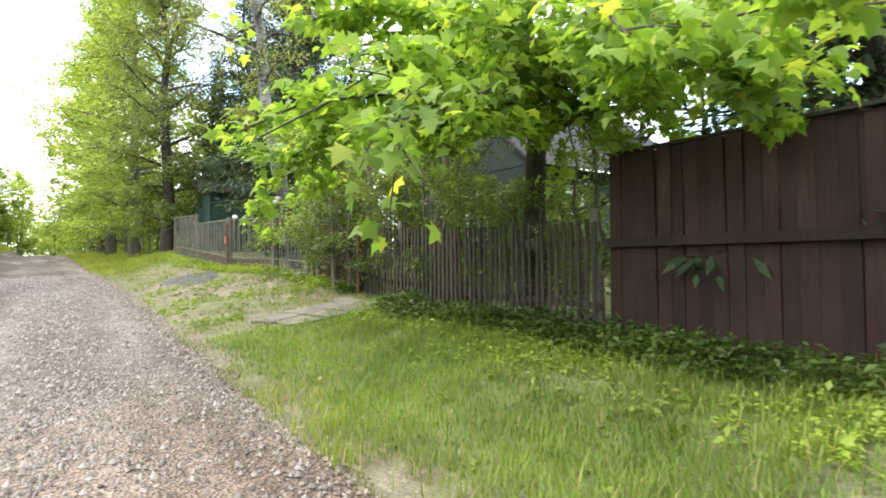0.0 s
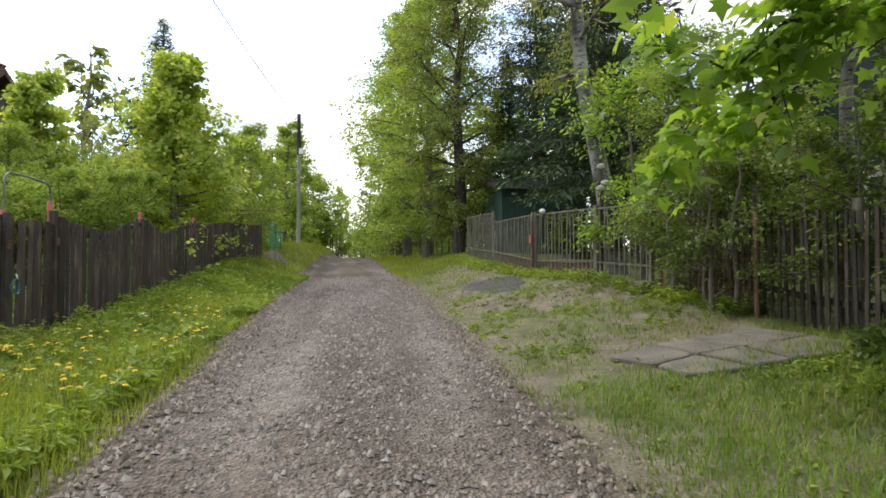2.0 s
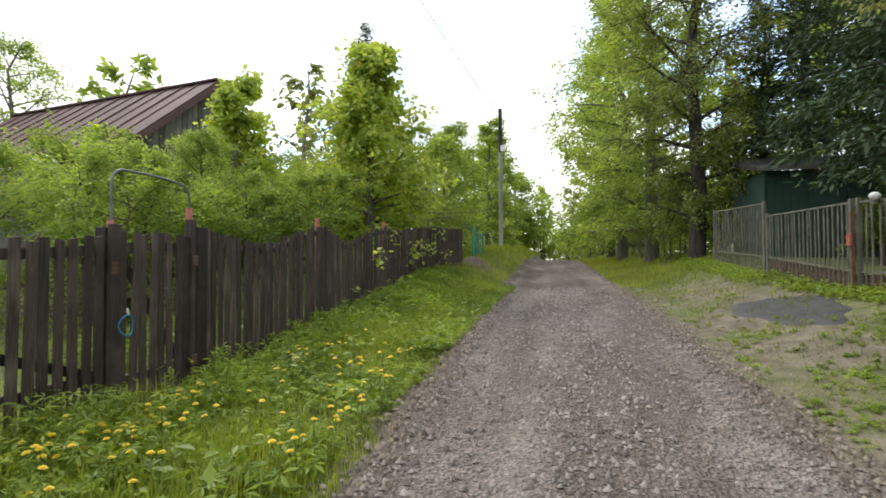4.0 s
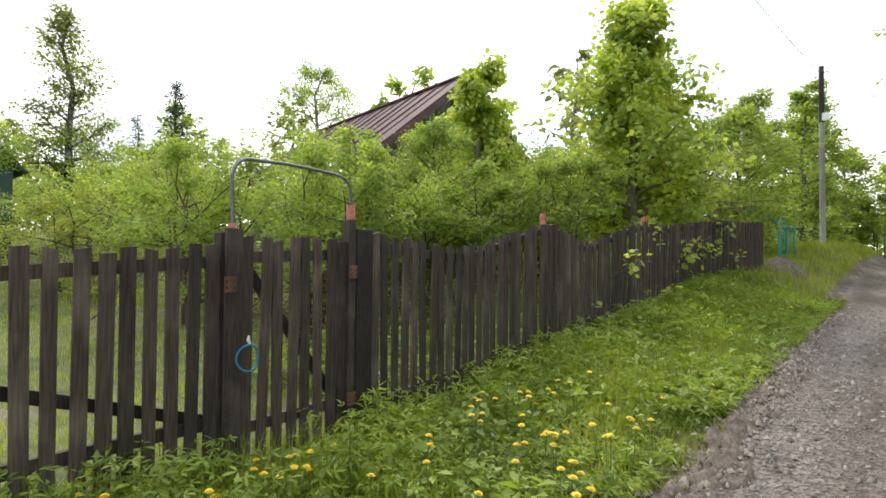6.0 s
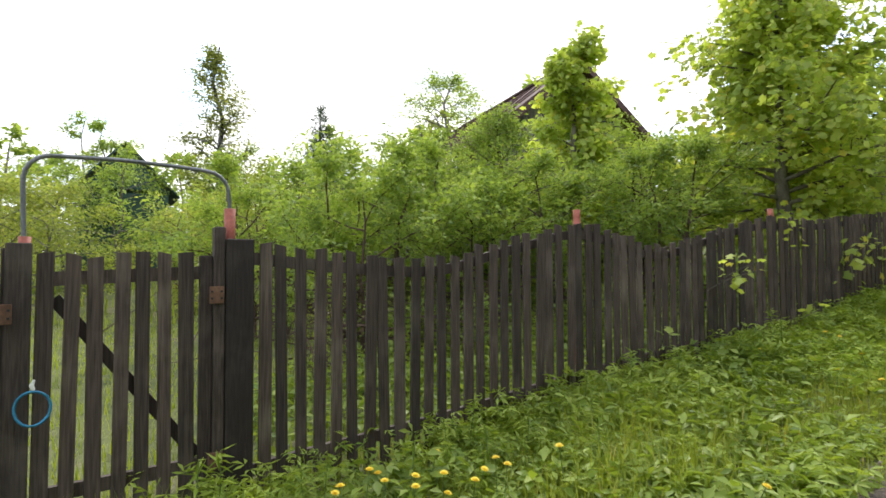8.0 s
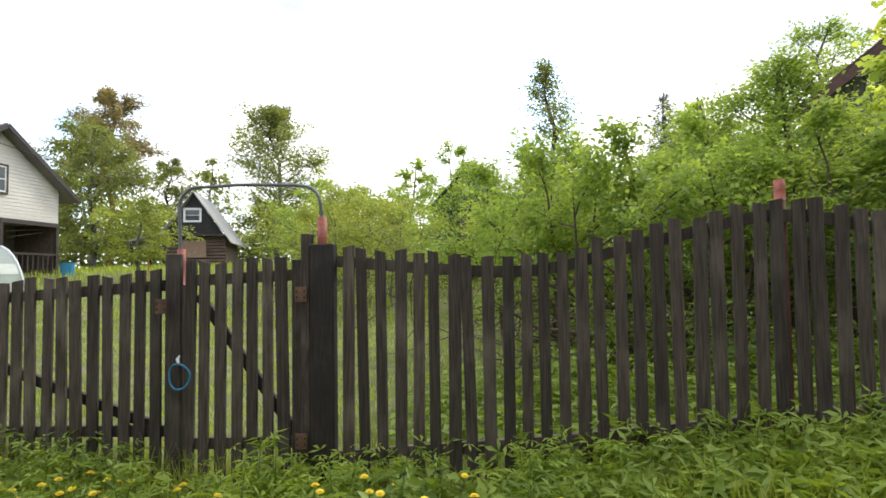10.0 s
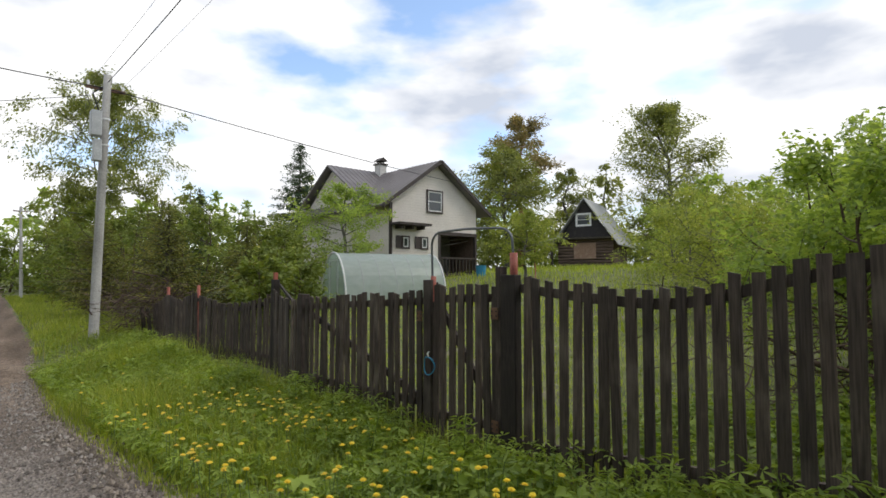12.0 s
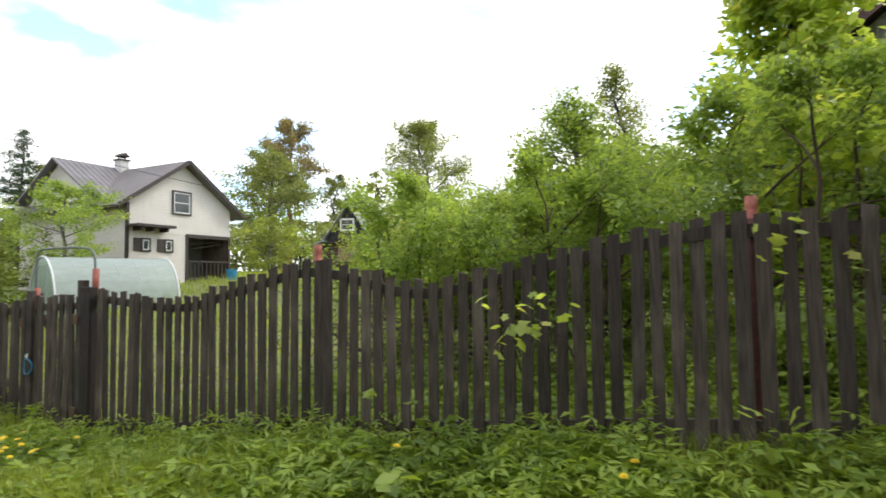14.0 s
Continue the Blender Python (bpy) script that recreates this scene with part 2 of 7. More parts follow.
M["grass"] = leaf_material("grass_blade", (0.168, 0.236, 0.033), (0.322, 0.4, 0.06), (0.554, 0.485, 0.162), 0.4, 0.5)
# darker, greener grass copy; its colour carries the shade on the right verge
M["shade_grass"] = leaf_material("shaded_verge_blade", (0.1, 0.2, 0.03), (0.195, 0.33, 0.05), (0.38, 0.39, 0.12), 0.4, 0.5)
M["hedge"] = leaf_material("hedge_leaf", (0.1, 0.15, 0.034), (0.2, 0.262, 0.06), (0.33, 0.35, 0.09), 0.35)
M["lawn"] = leaf_material("lawn_blade", (0.210, 0.292, 0.037), (0.350, 0.445, 0.062), (0.490, 0.500, 0.122), 0.4, 0.5)
M["dry_grass"] = leaf_material("short_grass", (0.14, 0.21, 0.04), (0.25, 0.325, 0.068), (0.46, 0.38, 0.19), 0.35, 0.6)
M["weed"] = leaf_material("weed_leaf", (0.138, 0.225, 0.034), (0.28, 0.39, 0.066), (0.351, 0.447, 0.092), 0.4, 0.45)
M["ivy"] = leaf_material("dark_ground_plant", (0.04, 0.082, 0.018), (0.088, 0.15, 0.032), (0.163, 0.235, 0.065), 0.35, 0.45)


def ground_material():
    m, n, l, b = nodes_of("grassy_soil")
    pos = n.new("ShaderNodeNewGeometry").outputs["Position"]
    sep = n.new("ShaderNodeSeparateXYZ")
    l.new(pos, sep.inputs[0])
    broad = noise_node(n, l, 0.55, 5, "World")
    mid = noise_node(n, l, 3.5, 6, "World")
    fine = noise_node(n, l, 45, 5, "World")
    green = ramp(n, l, mid, [(0.3, (0.085, 0.105, 0.03)), (0.7, (0.185, 0.2, 0.065))])
    dirt = ramp(n, l, mid, [(0.3, (0.13, 0.105, 0.07)), (0.7, (0.27, 0.23, 0.165))])
    # trampled earth between the road and the metal gate
    near = n.new("ShaderNodeMapRange")
    near.inputs["From Min"].default_value, near.inputs["From Max"].default_value = 1.0, 1.4
    l.new(sep.outputs["X"], near.inputs["Value"])
    far = n.new("ShaderNodeMapRange")
    far.inputs["From Min"].default_value, far.inputs["From Max"].default_value = 5.2, 4.2
    l.new(sep.outputs["X"], far.inputs["Value"])
    y0 = n.new("ShaderNodeMapRange")
    y0.inputs["From Min"].default_value, y0.inputs["From Max"].default_value = 6.0, 9.0
    l.new(sep.outputs["Y"], y0.inputs["Value"])
    y1 = n.new("ShaderNodeMapRange")
    y1.inputs["From Min"].default_value, y1.inputs["From Max"].default_value = 24.0, 15.0
    l.new(sep.outputs["Y"], y1.inputs["Value"])
    fac = near.outputs[0]
    for o in (far.outputs[0], y0.outputs[0], y1.outputs[0]):
        mul = n.new("ShaderNodeMath")
        mul.operation = "MULTIPLY"
        l.new(fac, mul.inputs[0])
        l.new(o, mul.inputs[1])
        fac = mul.outputs[0]
    strip = n.new("ShaderNodeMapRange")
    strip.inputs["From Min"].default_value, strip.inputs["From Max"].default_value = 2.5, 1.6
    l.new(sep.outputs["X"], strip.inputs["Value"])
    both = n.new("ShaderNodeMath")
    both.operation = "MULTIPLY"
    l.new(strip.outputs[0], both.inputs[0])
    l.new(near.outputs[0], both.inputs[1])
    most = n.new("ShaderNodeMath")
    most.operation = "MAXIMUM"
    l.new(fac, most.inputs[0])
    l.new(both.outputs[0], most.inputs[1])
    fac = most.outputs[0]
    mul = n.new("ShaderNodeMath")
    mul.operation = "MULTIPLY_ADD"
    l.new(fac, mul.inputs[0])
    mul.inputs[1].default_value = 0.24
    l.new(broad, mul.inputs[2])
    spots = noise_node(n, l, 2.4, 6, "World")
    mott = n.new("ShaderNodeMath")
    mott.operation = "MULTIPLY_ADD"
    l.new(spots, mott.inputs[0])
    mott.inputs[1].default_value = 0.5
    l.new(mul.outputs[0], mott.inputs[2])
    shift_down = n.new("ShaderNodeMath")
    shift_down.operation = "SUBTRACT"
    l.new(mott.outputs[0], shift_down.inputs[0])
    shift_down.inputs[1].default_value = 0.25
    cover = ramp(n, l, shift_down.outputs[0], [(0.57, (0, 0, 0)), (0.78, (1, 1, 1))])
    col = mixed(n, l, cover, green, dirt)
    speck = ramp(n, l, fine, [(0.3, (0.6,) * 3), (0.7, (1.3,) * 3)])
    l.new(mixed(n, l, 1.0, col, speck, "MULTIPLY"), b.inputs["Base Color"])
    b.inputs["Roughness"].default_value = 0.95
    bumped(n, l, b, fine, 0.6, 0.03)
    return m


def road_material():
    m, n, l, b = nodes_of("gravel_road")
    broad = noise_node(n, l, 0.9, 5, "World", (1.6, 0.35, 1))
    mid = noise_node(n, l, 7, 6, "World")
    vor = n.new("ShaderNodeTexVoronoi")
    vor.inputs["Scale"].default_value = 38
    geo = n.new("ShaderNodeNewGeometry")
    l.new(geo.outputs["Position"], vor.inputs["Vector"])
    col = ramp(n, l, broad, [(0.32, (0.134, 0.109, 0.09)), (0.5, (0.2, 0.169, 0.146)), (0.68, (0.29, 0.255, 0.228))])
    blot = ramp(n, l, mid, [(0.3, (0.72, 0.71, 0.7)), (0.7, (1.2, 1.19, 1.18))])
    col = mixed(n, l, 1.0, col, blot, "MULTIPLY")
    sep = n.new("ShaderNodeSeparateXYZ")
    l.new(geo.outputs["Position"], sep.inputs[0])
    reach = n.new("ShaderNodeMapRange")
    reach.inputs["From Min"].default_value, reach.inputs["From Max"].default_value = 7.0, 1.0
    l.new(sep.outputs["Y"], reach.inputs["Value"])
    col = mixed(n, l, reach.outputs[0], col, mixed(n, l, 1.0, col, (1.1, 0.97, 0.82), "MULTIPLY"))
    gravel = ramp(n, l, vor.outputs["Color"], [(0.0, (0.54, 0.53, 0.53)), (1.0, (1.48, 1.44, 1.4))])
    l.new(mixed(n, l, 1.0, col, gravel, "MULTIPLY"), b.inputs["Base Color"])
    b.inputs["Roughness"].default_value = 0.95
    bumped(n, l, b, vor.outputs["Distance"], 1.0, 0.035)
    return m


def stone_material(name, dark, light):
    m, n, l, b = nodes_of(name)
    geo = n.new("ShaderNodeNewGeometry")
    col = ramp(n, l, geo.outputs["Random Per Island"], [(0.0, dark), (1.0, light)])
    fine = noise_node(n, l, 90, 3, "World")
    speck = ramp(n, l, fine, [(0.3, (0.75,) * 3), (0.7, (1.25,) * 3)])
    l.new(mixed(n, l, 1.0, col, speck, "MULTIPLY"), b.inputs["Base Color"])
    b.inputs["Roughness"].default_value = 0.9
    return m


M["ground"], M["road"] = ground_material(), road_material()
M["pebble"] = stone_material("grey_pebble", (0.1, 0.084, 0.073), (0.37, 0.33, 0.295))
M["clod"] = stone_material("dark_soil_clod", (0.08, 0.062, 0.047), (0.34, 0.285, 0.23))


def glass_material():
    m, n, l, b = nodes_of("window_glass")
    b.inputs["Base Color"].default_value = (0.05, 0.06, 0.065, 1)
    b.inputs["Roughness"].default_value = 0.06
    b.inputs["Specular IOR Level"].default_value = 0.7
    return m


def film_material(clear=0.25):
    m, n, l, b = nodes_of("milky_polycarbonate")
    streak = noise_node(n, l, 3, 4, "Object", (1, 4, 1))
    l.new(ramp(n, l, streak, [(0.3, (0.5, 0.56, 0.53)), (0.7, (0.66, 0.71, 0.69))]), b.inputs["Base Color"])
    b.inputs["Roughness"].default_value = 0.22
    tr = n.new("ShaderNodeBsdfTranslucent")
    tr.inputs["Color"].default_value = (0.6, 0.68, 0.62, 1)
    cl = n.new("ShaderNodeBsdfTransparent")
    cl.inputs["Color"].default_value = (0.75, 0.85, 0.78, 1)
    a, c = n.new("ShaderNodeMixShader"), n.new("ShaderNodeMixShader")
    a.inputs["Fac"].default_value, c.inputs["Fac"].default_value = 0.45, clear
    l.new(b.outputs["BSDF"], a.inputs[1])
    l.new(tr.outputs["BSDF"], a.inputs[2])
    l.new(a.outputs["Shader"], c.inputs[1])
    l.new(cl.outputs["BSDF"], c.inputs[2])
    l.new(c.outputs["Shader"], n["Material Output"].inputs["Surface"])
    return m


M["glass"], M["film"], M["clear_film"] = glass_material(), film_material(), film_material(0.62)

# ---- geometry helpers ----


def mesh_from(name, verts, faces, mat, smooth=False):
    """A mesh from arrays of points and of faces with equally many corners."""
    verts, faces = np.asarray(verts, np.float32), np.asarray(faces, np.int32)
    me = bpy.data.meshes.new(name)
    k = faces.shape[1]
    me.vertices.add(len(verts))
    me.vertices.foreach_set("co", verts.ravel())
    me.loops.add(faces.size)
    me.loops.foreach_set("vertex_index", faces.ravel())
    me.polygons.add(len(faces))
    me.polygons.foreach_set("loop_start", np.arange(0, faces.size, k, dtype=np.int32))
    if smooth:
        me.polygons.foreach_set("use_smooth", np.ones(len(faces), dtype=bool))
    me.materials.append(mat)
    me.update(calc_edges=True)
    return me


def hung(name, me, parent=None, label=""):
    ob = new(name, me)
    if parent is not None:
        ob.parent = parent
    if label:
        ob["label"] = label
    return ob


def part(name, bm, mat, parent, label=""):
    """Links a bmesh as one mesh object under a thing or a part."""
    me = bpy.data.meshes.new(name)
    bm.to_mesh(me)
    bm.free()
    me.materials.append(mat)
    return hung(name, me, parent, label)


def thing(name, label, category, at=(0, 0, 0), turn=0.0, group="", kind=""):
    ob = new(name)
    ob.matrix_basis = pose(*at, 0, 0, turn)
    ob.empty_display_size = 0.2
    return tagged(ob, label, category, group, kind)


def box(bm, x0, x1, y0, y1, z0, z1, m=None):
    c = [(x, y, z) for x in (x0, x1) for y in (y0, y1) for z in (z0, z1)]
    v = [bm.verts.new(m @ Vector(p) if m else p) for p in c]
    for f in ((0, 1, 3, 2), (4, 6, 7, 5), (0, 4, 5, 1), (2, 3, 7, 6), (0, 2, 6, 4), (1, 5, 7, 3)):
        bm.faces.new([v[i] for i in f])
    return v


def boxed(name, dims, mat, parent, label="", bevel=0.0):
    """One box part; dims are x0, x1, y0, y1, z0, z1."""
    bm = bmesh.new()
    box(bm, *dims)
    bmesh.ops.recalc_face_normals(bm, faces=bm.faces)
    if bevel:
        bmesh.ops.bevel(bm, geom=bm.edges[:], offset=bevel, segments=1, affect="EDGES")
    return part(name, bm, mat, parent, label)


def beam(name, a, b, w, h, mat, parent, label="", bevel=0.0):
    """A square bar from a to b."""
    a, b = Vector(a), Vector(b)
    d = b - a
    m = Matrix.Translation(a) @ d.to_track_quat("Z", "Y").to_matrix().to_4x4()
    bm = bmesh.new()
    box(bm, -w / 2, w / 2, -h / 2, h / 2, 0, d.length, m)
    bmesh.ops.recalc_face_normals(bm, faces=bm.faces)
    if bevel:
        bmesh.ops.bevel(bm, geom=bm.edges[:], offset=bevel, segments=1, affect="EDGES")
    return part(name, bm, mat, parent, label)


def prism(name, outline, y0, y1, mat, parent, label="", axis="y"):
    """A solid whose outline (pairs) is pushed along y, or x."""
    bm = bmesh.new()
    put = (lambda p, s: (p[0], s, p[1])) if axis == "y" else (lambda p, s: (s, p[0], p[1]))
    a = [bm.verts.new(put(p, y0)) for p in outline]
    b = [bm.verts.new(put(p, y1)) for p in outline]
    bm.faces.new(a)
    bm.faces.new(b[::-1])
    for i in range(len(a)):
        j = (i + 1) % len(a)
        bm.faces.new((a[j], a[i], b[i], b[j]))
    bmesh.ops.recalc_face_normals(bm, faces=bm.faces)
    return part(name, bm, mat, parent, label)


def tube_arrays(points, radii, sides=8):
    pts = np.asarray(points, float)
    n = len(pts)
    d = np.gradient(pts, axis=0)
    d /= np.linalg.norm(d, axis=1)[:, None] + 1e-9
    ref = np.tile([0.31, 0.95, 0.05], (n, 1)) if abs(d[:, 1]).mean() < 0.7 else np.tile([0.95, 0.1, 0.3], (n, 1))
    u = np.cross(d, ref)
    u /= np.linalg.norm(u, axis=1)[:, None] + 1e-9
    w = np.cross(d, u)
    a = np.linspace(0, 2 * np.pi, sides, endpoint=False)
    ring = (u[:, None] * np.cos(a)[None, :, None] + w[:, None] * np.sin(a)[None, :, None]) * np.asarray(radii, float)[:, None, None]
    v = (pts[:, None] + ring).reshape(-1, 3)
    i, j = np.meshgrid(np.arange(n - 1), np.arange(sides), indexing="ij")
    k = (j + 1) % sides
    f = np.stack([i * sides + j, i * sides + k, (i + 1) * sides + k, (i + 1) * sides + j], -1).reshape(-1, 4)
    return v, f


def tubes(name, runs, mat, parent=None, label="", caps=False):
    """One mesh of several tubes: (points, radii, sides)."""
    vs, fs, at = [], [], 0
    for points, radii, sides in runs:
        v, f = tube_arrays(points, radii, sides)
        vs.append(v)
        fs.append(f + at)
        at += len(v)
        if caps:
            for row in (0, len(points) - 1):
                o = at - len(v) + row * sides
                vs.append(np.asarray(points[row], float)[None])
                e = np.arange(sides)
                fs.append(np.stack([o + e, o + (e + 1) % sides, np.full(sides, at), np.full(sides, at)], -1))
                at += 1
    v, f = np.concatenate(vs), np.concatenate(fs)
    if caps:
        quad = f[:, 2] != f[:, 3]
        tri = np.concatenate([f[quad][:, [0, 1, 2]], f[quad][:, [0, 2, 3]], f[~quad][:, :3]])
        me = mesh_from(name, v, tri, mat, True)
    else:
        me = mesh_from(name, v, f, mat, True)
    return hung(name, me, parent, label)


# leaf shapes: points (along, across, lift) and triangles
OVAL = (np.array([(0, 0, 0), (0.5, 0.27, 0.1), (1, 0, -0.05), (0.5, -0.27, 0.1)]), np.array([(0, 1, 2), (0, 2, 3)]))
NARROW = (np.array([(0, 0, 0), (0.4, 0.1, 0.04), (1, 0, -0.1), (0.4, -0.1, 0.04)]), np.array([(0, 1, 2), (0, 2, 3)]))
SPRAY = (np.array([(0, 0, 0), (0.35, 0.2, -0.03), (0.75, 0.13, -0.1), (1, 0, -0.18), (0.75, -0.13, -0.1), (0.35, -0.2, -0.03)]), np.array([(0, 1, 5), (1, 2, 4), (1, 4, 5), (2, 3, 4)]))
NEEDLES = (np.array([(0, 0, 0), (0.45, 0.15, -0.04), (1, 0, -0.16), (0.45, -0.15, -0.04)]), np.array([(0, 1, 2), (0, 2, 3)]))
PALM = (
    np.array([(0.22, 0, 0.05), (0, 0, 0), (-0.04, 0.42, -0.06), (0.22, 0.28, 0.02), (0.42, 0.56, -0.08), (0.52, 0.25, 0.02), (1, 0, -0.12), (0.52, -0.25, 0.02), (0.42, -0.56, -0.08), (0.22, -0.28, 0.02), (-0.04, -0.42, -0.06)]),
    np.array([(0, i, i % 10 + 1) for i in range(1, 11)]),
)


MAPLE = (
    np.array([(0, 0, 0), (-0.02, 0.4, -0.06), (0.28, 0.22, 0.02), (0.5, 0.5, -0.08), (1, 0, -0.12), (0.5, -0.5, -0.08), (0.28, -0.22, 0.02), (-0.02, -0.4, -0.06)]),
    np.array([(0, 1, 2), (0, 2, 4), (2, 3, 4), (0, 4, 6), (4, 5, 6), (0, 6, 7)]),
)


TREFOIL = (
    np.array([(0, 0, 0), (0.6, 0.16, 0.05), (1, 0, -0.1), (0.6, -0.16, 0.05), (0.3, 0.45, 0.03), (0.45, 0.8, -0.1), (0.05, 0.5, 0.0), (0.3, -0.45, 0.03), (0.45, -0.8, -0.1), (0.05, -0.5, 0.0)]),
    np.array([(0, 1, 2), (0, 2, 3), (0, 5, 4), (0, 6, 5), (0, 7, 8), (0, 8, 9)]),
)


def unit(a):
    return a / (np.linalg.norm(a, axis=-1, keepdims=True) + 1e-9)


def leaf_arrays(rng, c, size, shape, up=0.9, lead=None, droop=0.25):
    """Leaves at the points c: each turned at random, its face more or less upwards."""
    n = len(c)
    nor = rng.normal(size=(n, 3)) * 0.6
    nor[:, 2] += up
    nor = unit(nor)
    d = rng.normal(size=(n, 3)) if lead is None else lead + rng.normal(size=(n, 3)) * 0.35
    d = unit(d - nor * (d * nor).sum(1, keepdims=True))
    d[:, 2] -= droop
    d = unit(d)
    w = unit(np.cross(nor, d))
    nor = np.cross(d, w)
    tv, tf = shape
    s = np.broadcast_to(np.asarray(size, float), (n,))[:, None, None]
    v = c[:, None] + s * (d[:, None] * tv[None, :, :1] + w[:, None] * tv[None, :, 1:2] + nor[:, None] * tv[None, :, 2:])
    f = tf[None] + (np.arange(n) * len(tv))[:, None, None]
    return v.reshape(-1, 3), f.reshape(-1, 3)


def smooth_step(a, b, x):
    t = np.clip((np.asarray(x, float) - a) / (b - a), 0, 1)
    return t * t * (3 - 2 * t)


def height(x, y):
    """The ground: a lane that climbs towards +y between low banks, a yard that rises away from it."""
    x, y = np.asarray(x, float), np.asarray(y, float)
    g = np.interp(y, [-80, -5, 2, 5, 8.3, 14.7, 27, 38, 52, 90], [0.3, 0.3, 0.32, 0.4, 0.55, 0.9, 1.42, 1.95, 2.35, 2.2])
    left = np.interp(y, [-20, -2, 5, 9.6, 10.7, 13.5, 16.4, 18.5, 24.8, 40], [0.4, 0.4, 0.15, -0.04, -0.04, 0.08, 0.27, 0.4, 0.58, 1.0])
    right = np.interp(y, [-5, 8.4, 13, 15.5, 18.8, 23, 40], [0.35, 0.35, 0.62, 0.58, 0.74, 0.86, 0.6])
    z = g + left * smooth_step(-1.75, -3.7, x) + right * smooth_step(1.5, 4.9, x)
    z = z + np.interp(-x, [4.5, 12, 18, 25, 41, 80], [0, 0.35, 1.1, 1.75, 2.4, 2.8])
    return z + 0.02 * np.sin(x * 2.1 + y * 0.7) * np.sin(y * 1.7 - x) * smooth_step(1.4, 2.4, np.abs(x))


def road_left(y):
    return np.interp(y, [-90, -50, -20, -5.5, 1, 4.5, 7.5, 12, 16, 25, 38, 55, 90], [-8.0, -5.0, -3.2, -2.35, -1.72, -1.5, -1.53, -1.63, -1.78, -2.15, -2.42, -2.5, -4])


def road_right(y):
    return np.interp(y, [-90, -50, -20, -5.5, 2, 7.5, 16, 23, 37, 55, 90], [-5.0, -2.0, -0.2, 0.8, 1.42, 1.45, 1.41, 1.26, 0.98, 0.8, -0.8])


def lumps(x, y, s, seed):
    """Smooth random field between 0 and 1 for clumps."""
    rng = np.random.default_rng(seed)
    out = np.zeros_like(x)
    for k in range(7):
        a = rng.uniform(0, 2 * np.pi)
        w = s * rng.uniform(0.6, 1.8)
        out += np.sin((x * np.cos(a) + y * np.sin(a)) * w + rng.uniform(0, 6.28))
    return 0.5 + out / 7


def stepped(parts):
    out = [np.arange(a, b, s) for a, b, s in parts]
    return np.concatenate(out + [[parts[-1][1]]])


def sheet(name, xs, ys, zfun, mat):
    X, Y = np.meshgrid(xs, ys, indexing="ij")
    v = np.stack([X, Y, zfun(X, Y)], -1).reshape(-1, 3)
    i, j = np.meshgrid(np.arange(len(xs) - 1), np.arange(len(ys) - 1), indexing="ij")
    k = len(ys)
    f = np.stack([i * k + j, (i + 1) * k + j, (i + 1) * k + j + 1, i * k + j + 1], -1).reshape(-1, 4)
    return mesh_from(name, v, f, mat, True)


# ---- ground and road ----


def lowered(x, y):
    inside = smooth_step(0, 0.35, x - road_left(y)) * smooth_step(0, 0.35, road_right(y) - x)
    return height(x, y) - 0.07 * inside


xs = stepped([(-600, -100, 40), (-100, -24, 4), (-24, -6, 0.75), (-6, 6.4, 0.2), (6.4, 24, 1.1), (24, 100, 6), (100, 600, 50)])
ys = stepped([(-600, -100, 40), (-100, -20, 4), (-20, -4, 0.6), (-4, 28, 0.25), (28, 60, 0.8), (60, 120, 5), (120, 700, 50)])
tagged(new("ground", sheet("ground", xs, ys, lowered, M["ground"])), "grassy ground with bare trampled earth beside the lane", "ground", kind="structure")


def road_height(x, y, u):
    """The lane's surface: a low crown between two wheel ruts; u runs from edge to edge."""
    e = np.minimum(u, 1 - u)
    z = height(x, y) - 0.05 + 0.065 * smooth_step(0, 0.05, e) + 0.02 * np.cos((u - 0.5) * 9.5) * smooth_step(0.03, 0.1, e)
    z = z - 0.03 * np.exp(-(((u - 0.28) / 0.07) ** 2)) - 0.03 * np.exp(-(((u - 0.74) / 0.07) ** 2))
    return z + 0.008 * np.sin(x * 5 + y * 2.3) * np.sin(y * 3.1)


def build_road():
    ys = stepped([(-90, -20, 1.5), (-20, 0, 0.4), (0, 22, 0.12), (22, 60, 0.5), (60, 90, 3)])
    us = np.linspace(0, 1, 46)
    U, Y = np.meshgrid(us, ys, indexing="ij")
    wob = 0.07 * np.sin(Y * 3.1) + 0.05 * np.sin(Y * 7.3 + 1) + 0.03 * np.sin(Y * 17.0)
    wob2 = 0.07 * np.sin(Y * 2.7 + 2) + 0.05 * np.sin(Y * 8.1) + 0.03 * np.sin(Y * 19.0)
    L, R = road_left(Y) - 0.1 + wob, road_right(Y) + 0.1 + wob2
    X = L + (R - L) * U
    rng = np.random.default_rng(3)
    z = road_height(X, Y, U) + rng.normal(size=X.shape) * 0.004
    v = np.stack([X, Y, z], -1).reshape(-1, 3)
    i, j = np.meshgrid(np.arange(len(us) - 1), np.arange(len(ys) - 1), indexing="ij")
    k = len(ys)
    f = np.stack([i * k + j, (i + 1) * k + j, (i + 1) * k + j + 1, i * k + j + 1], -1).reshape(-1, 4)
    tagged(new("road", mesh_from("road", v, f, M["road"], True)), "unpaved grey gravel lane with loose stones", "road", kind="structure")


build_road()


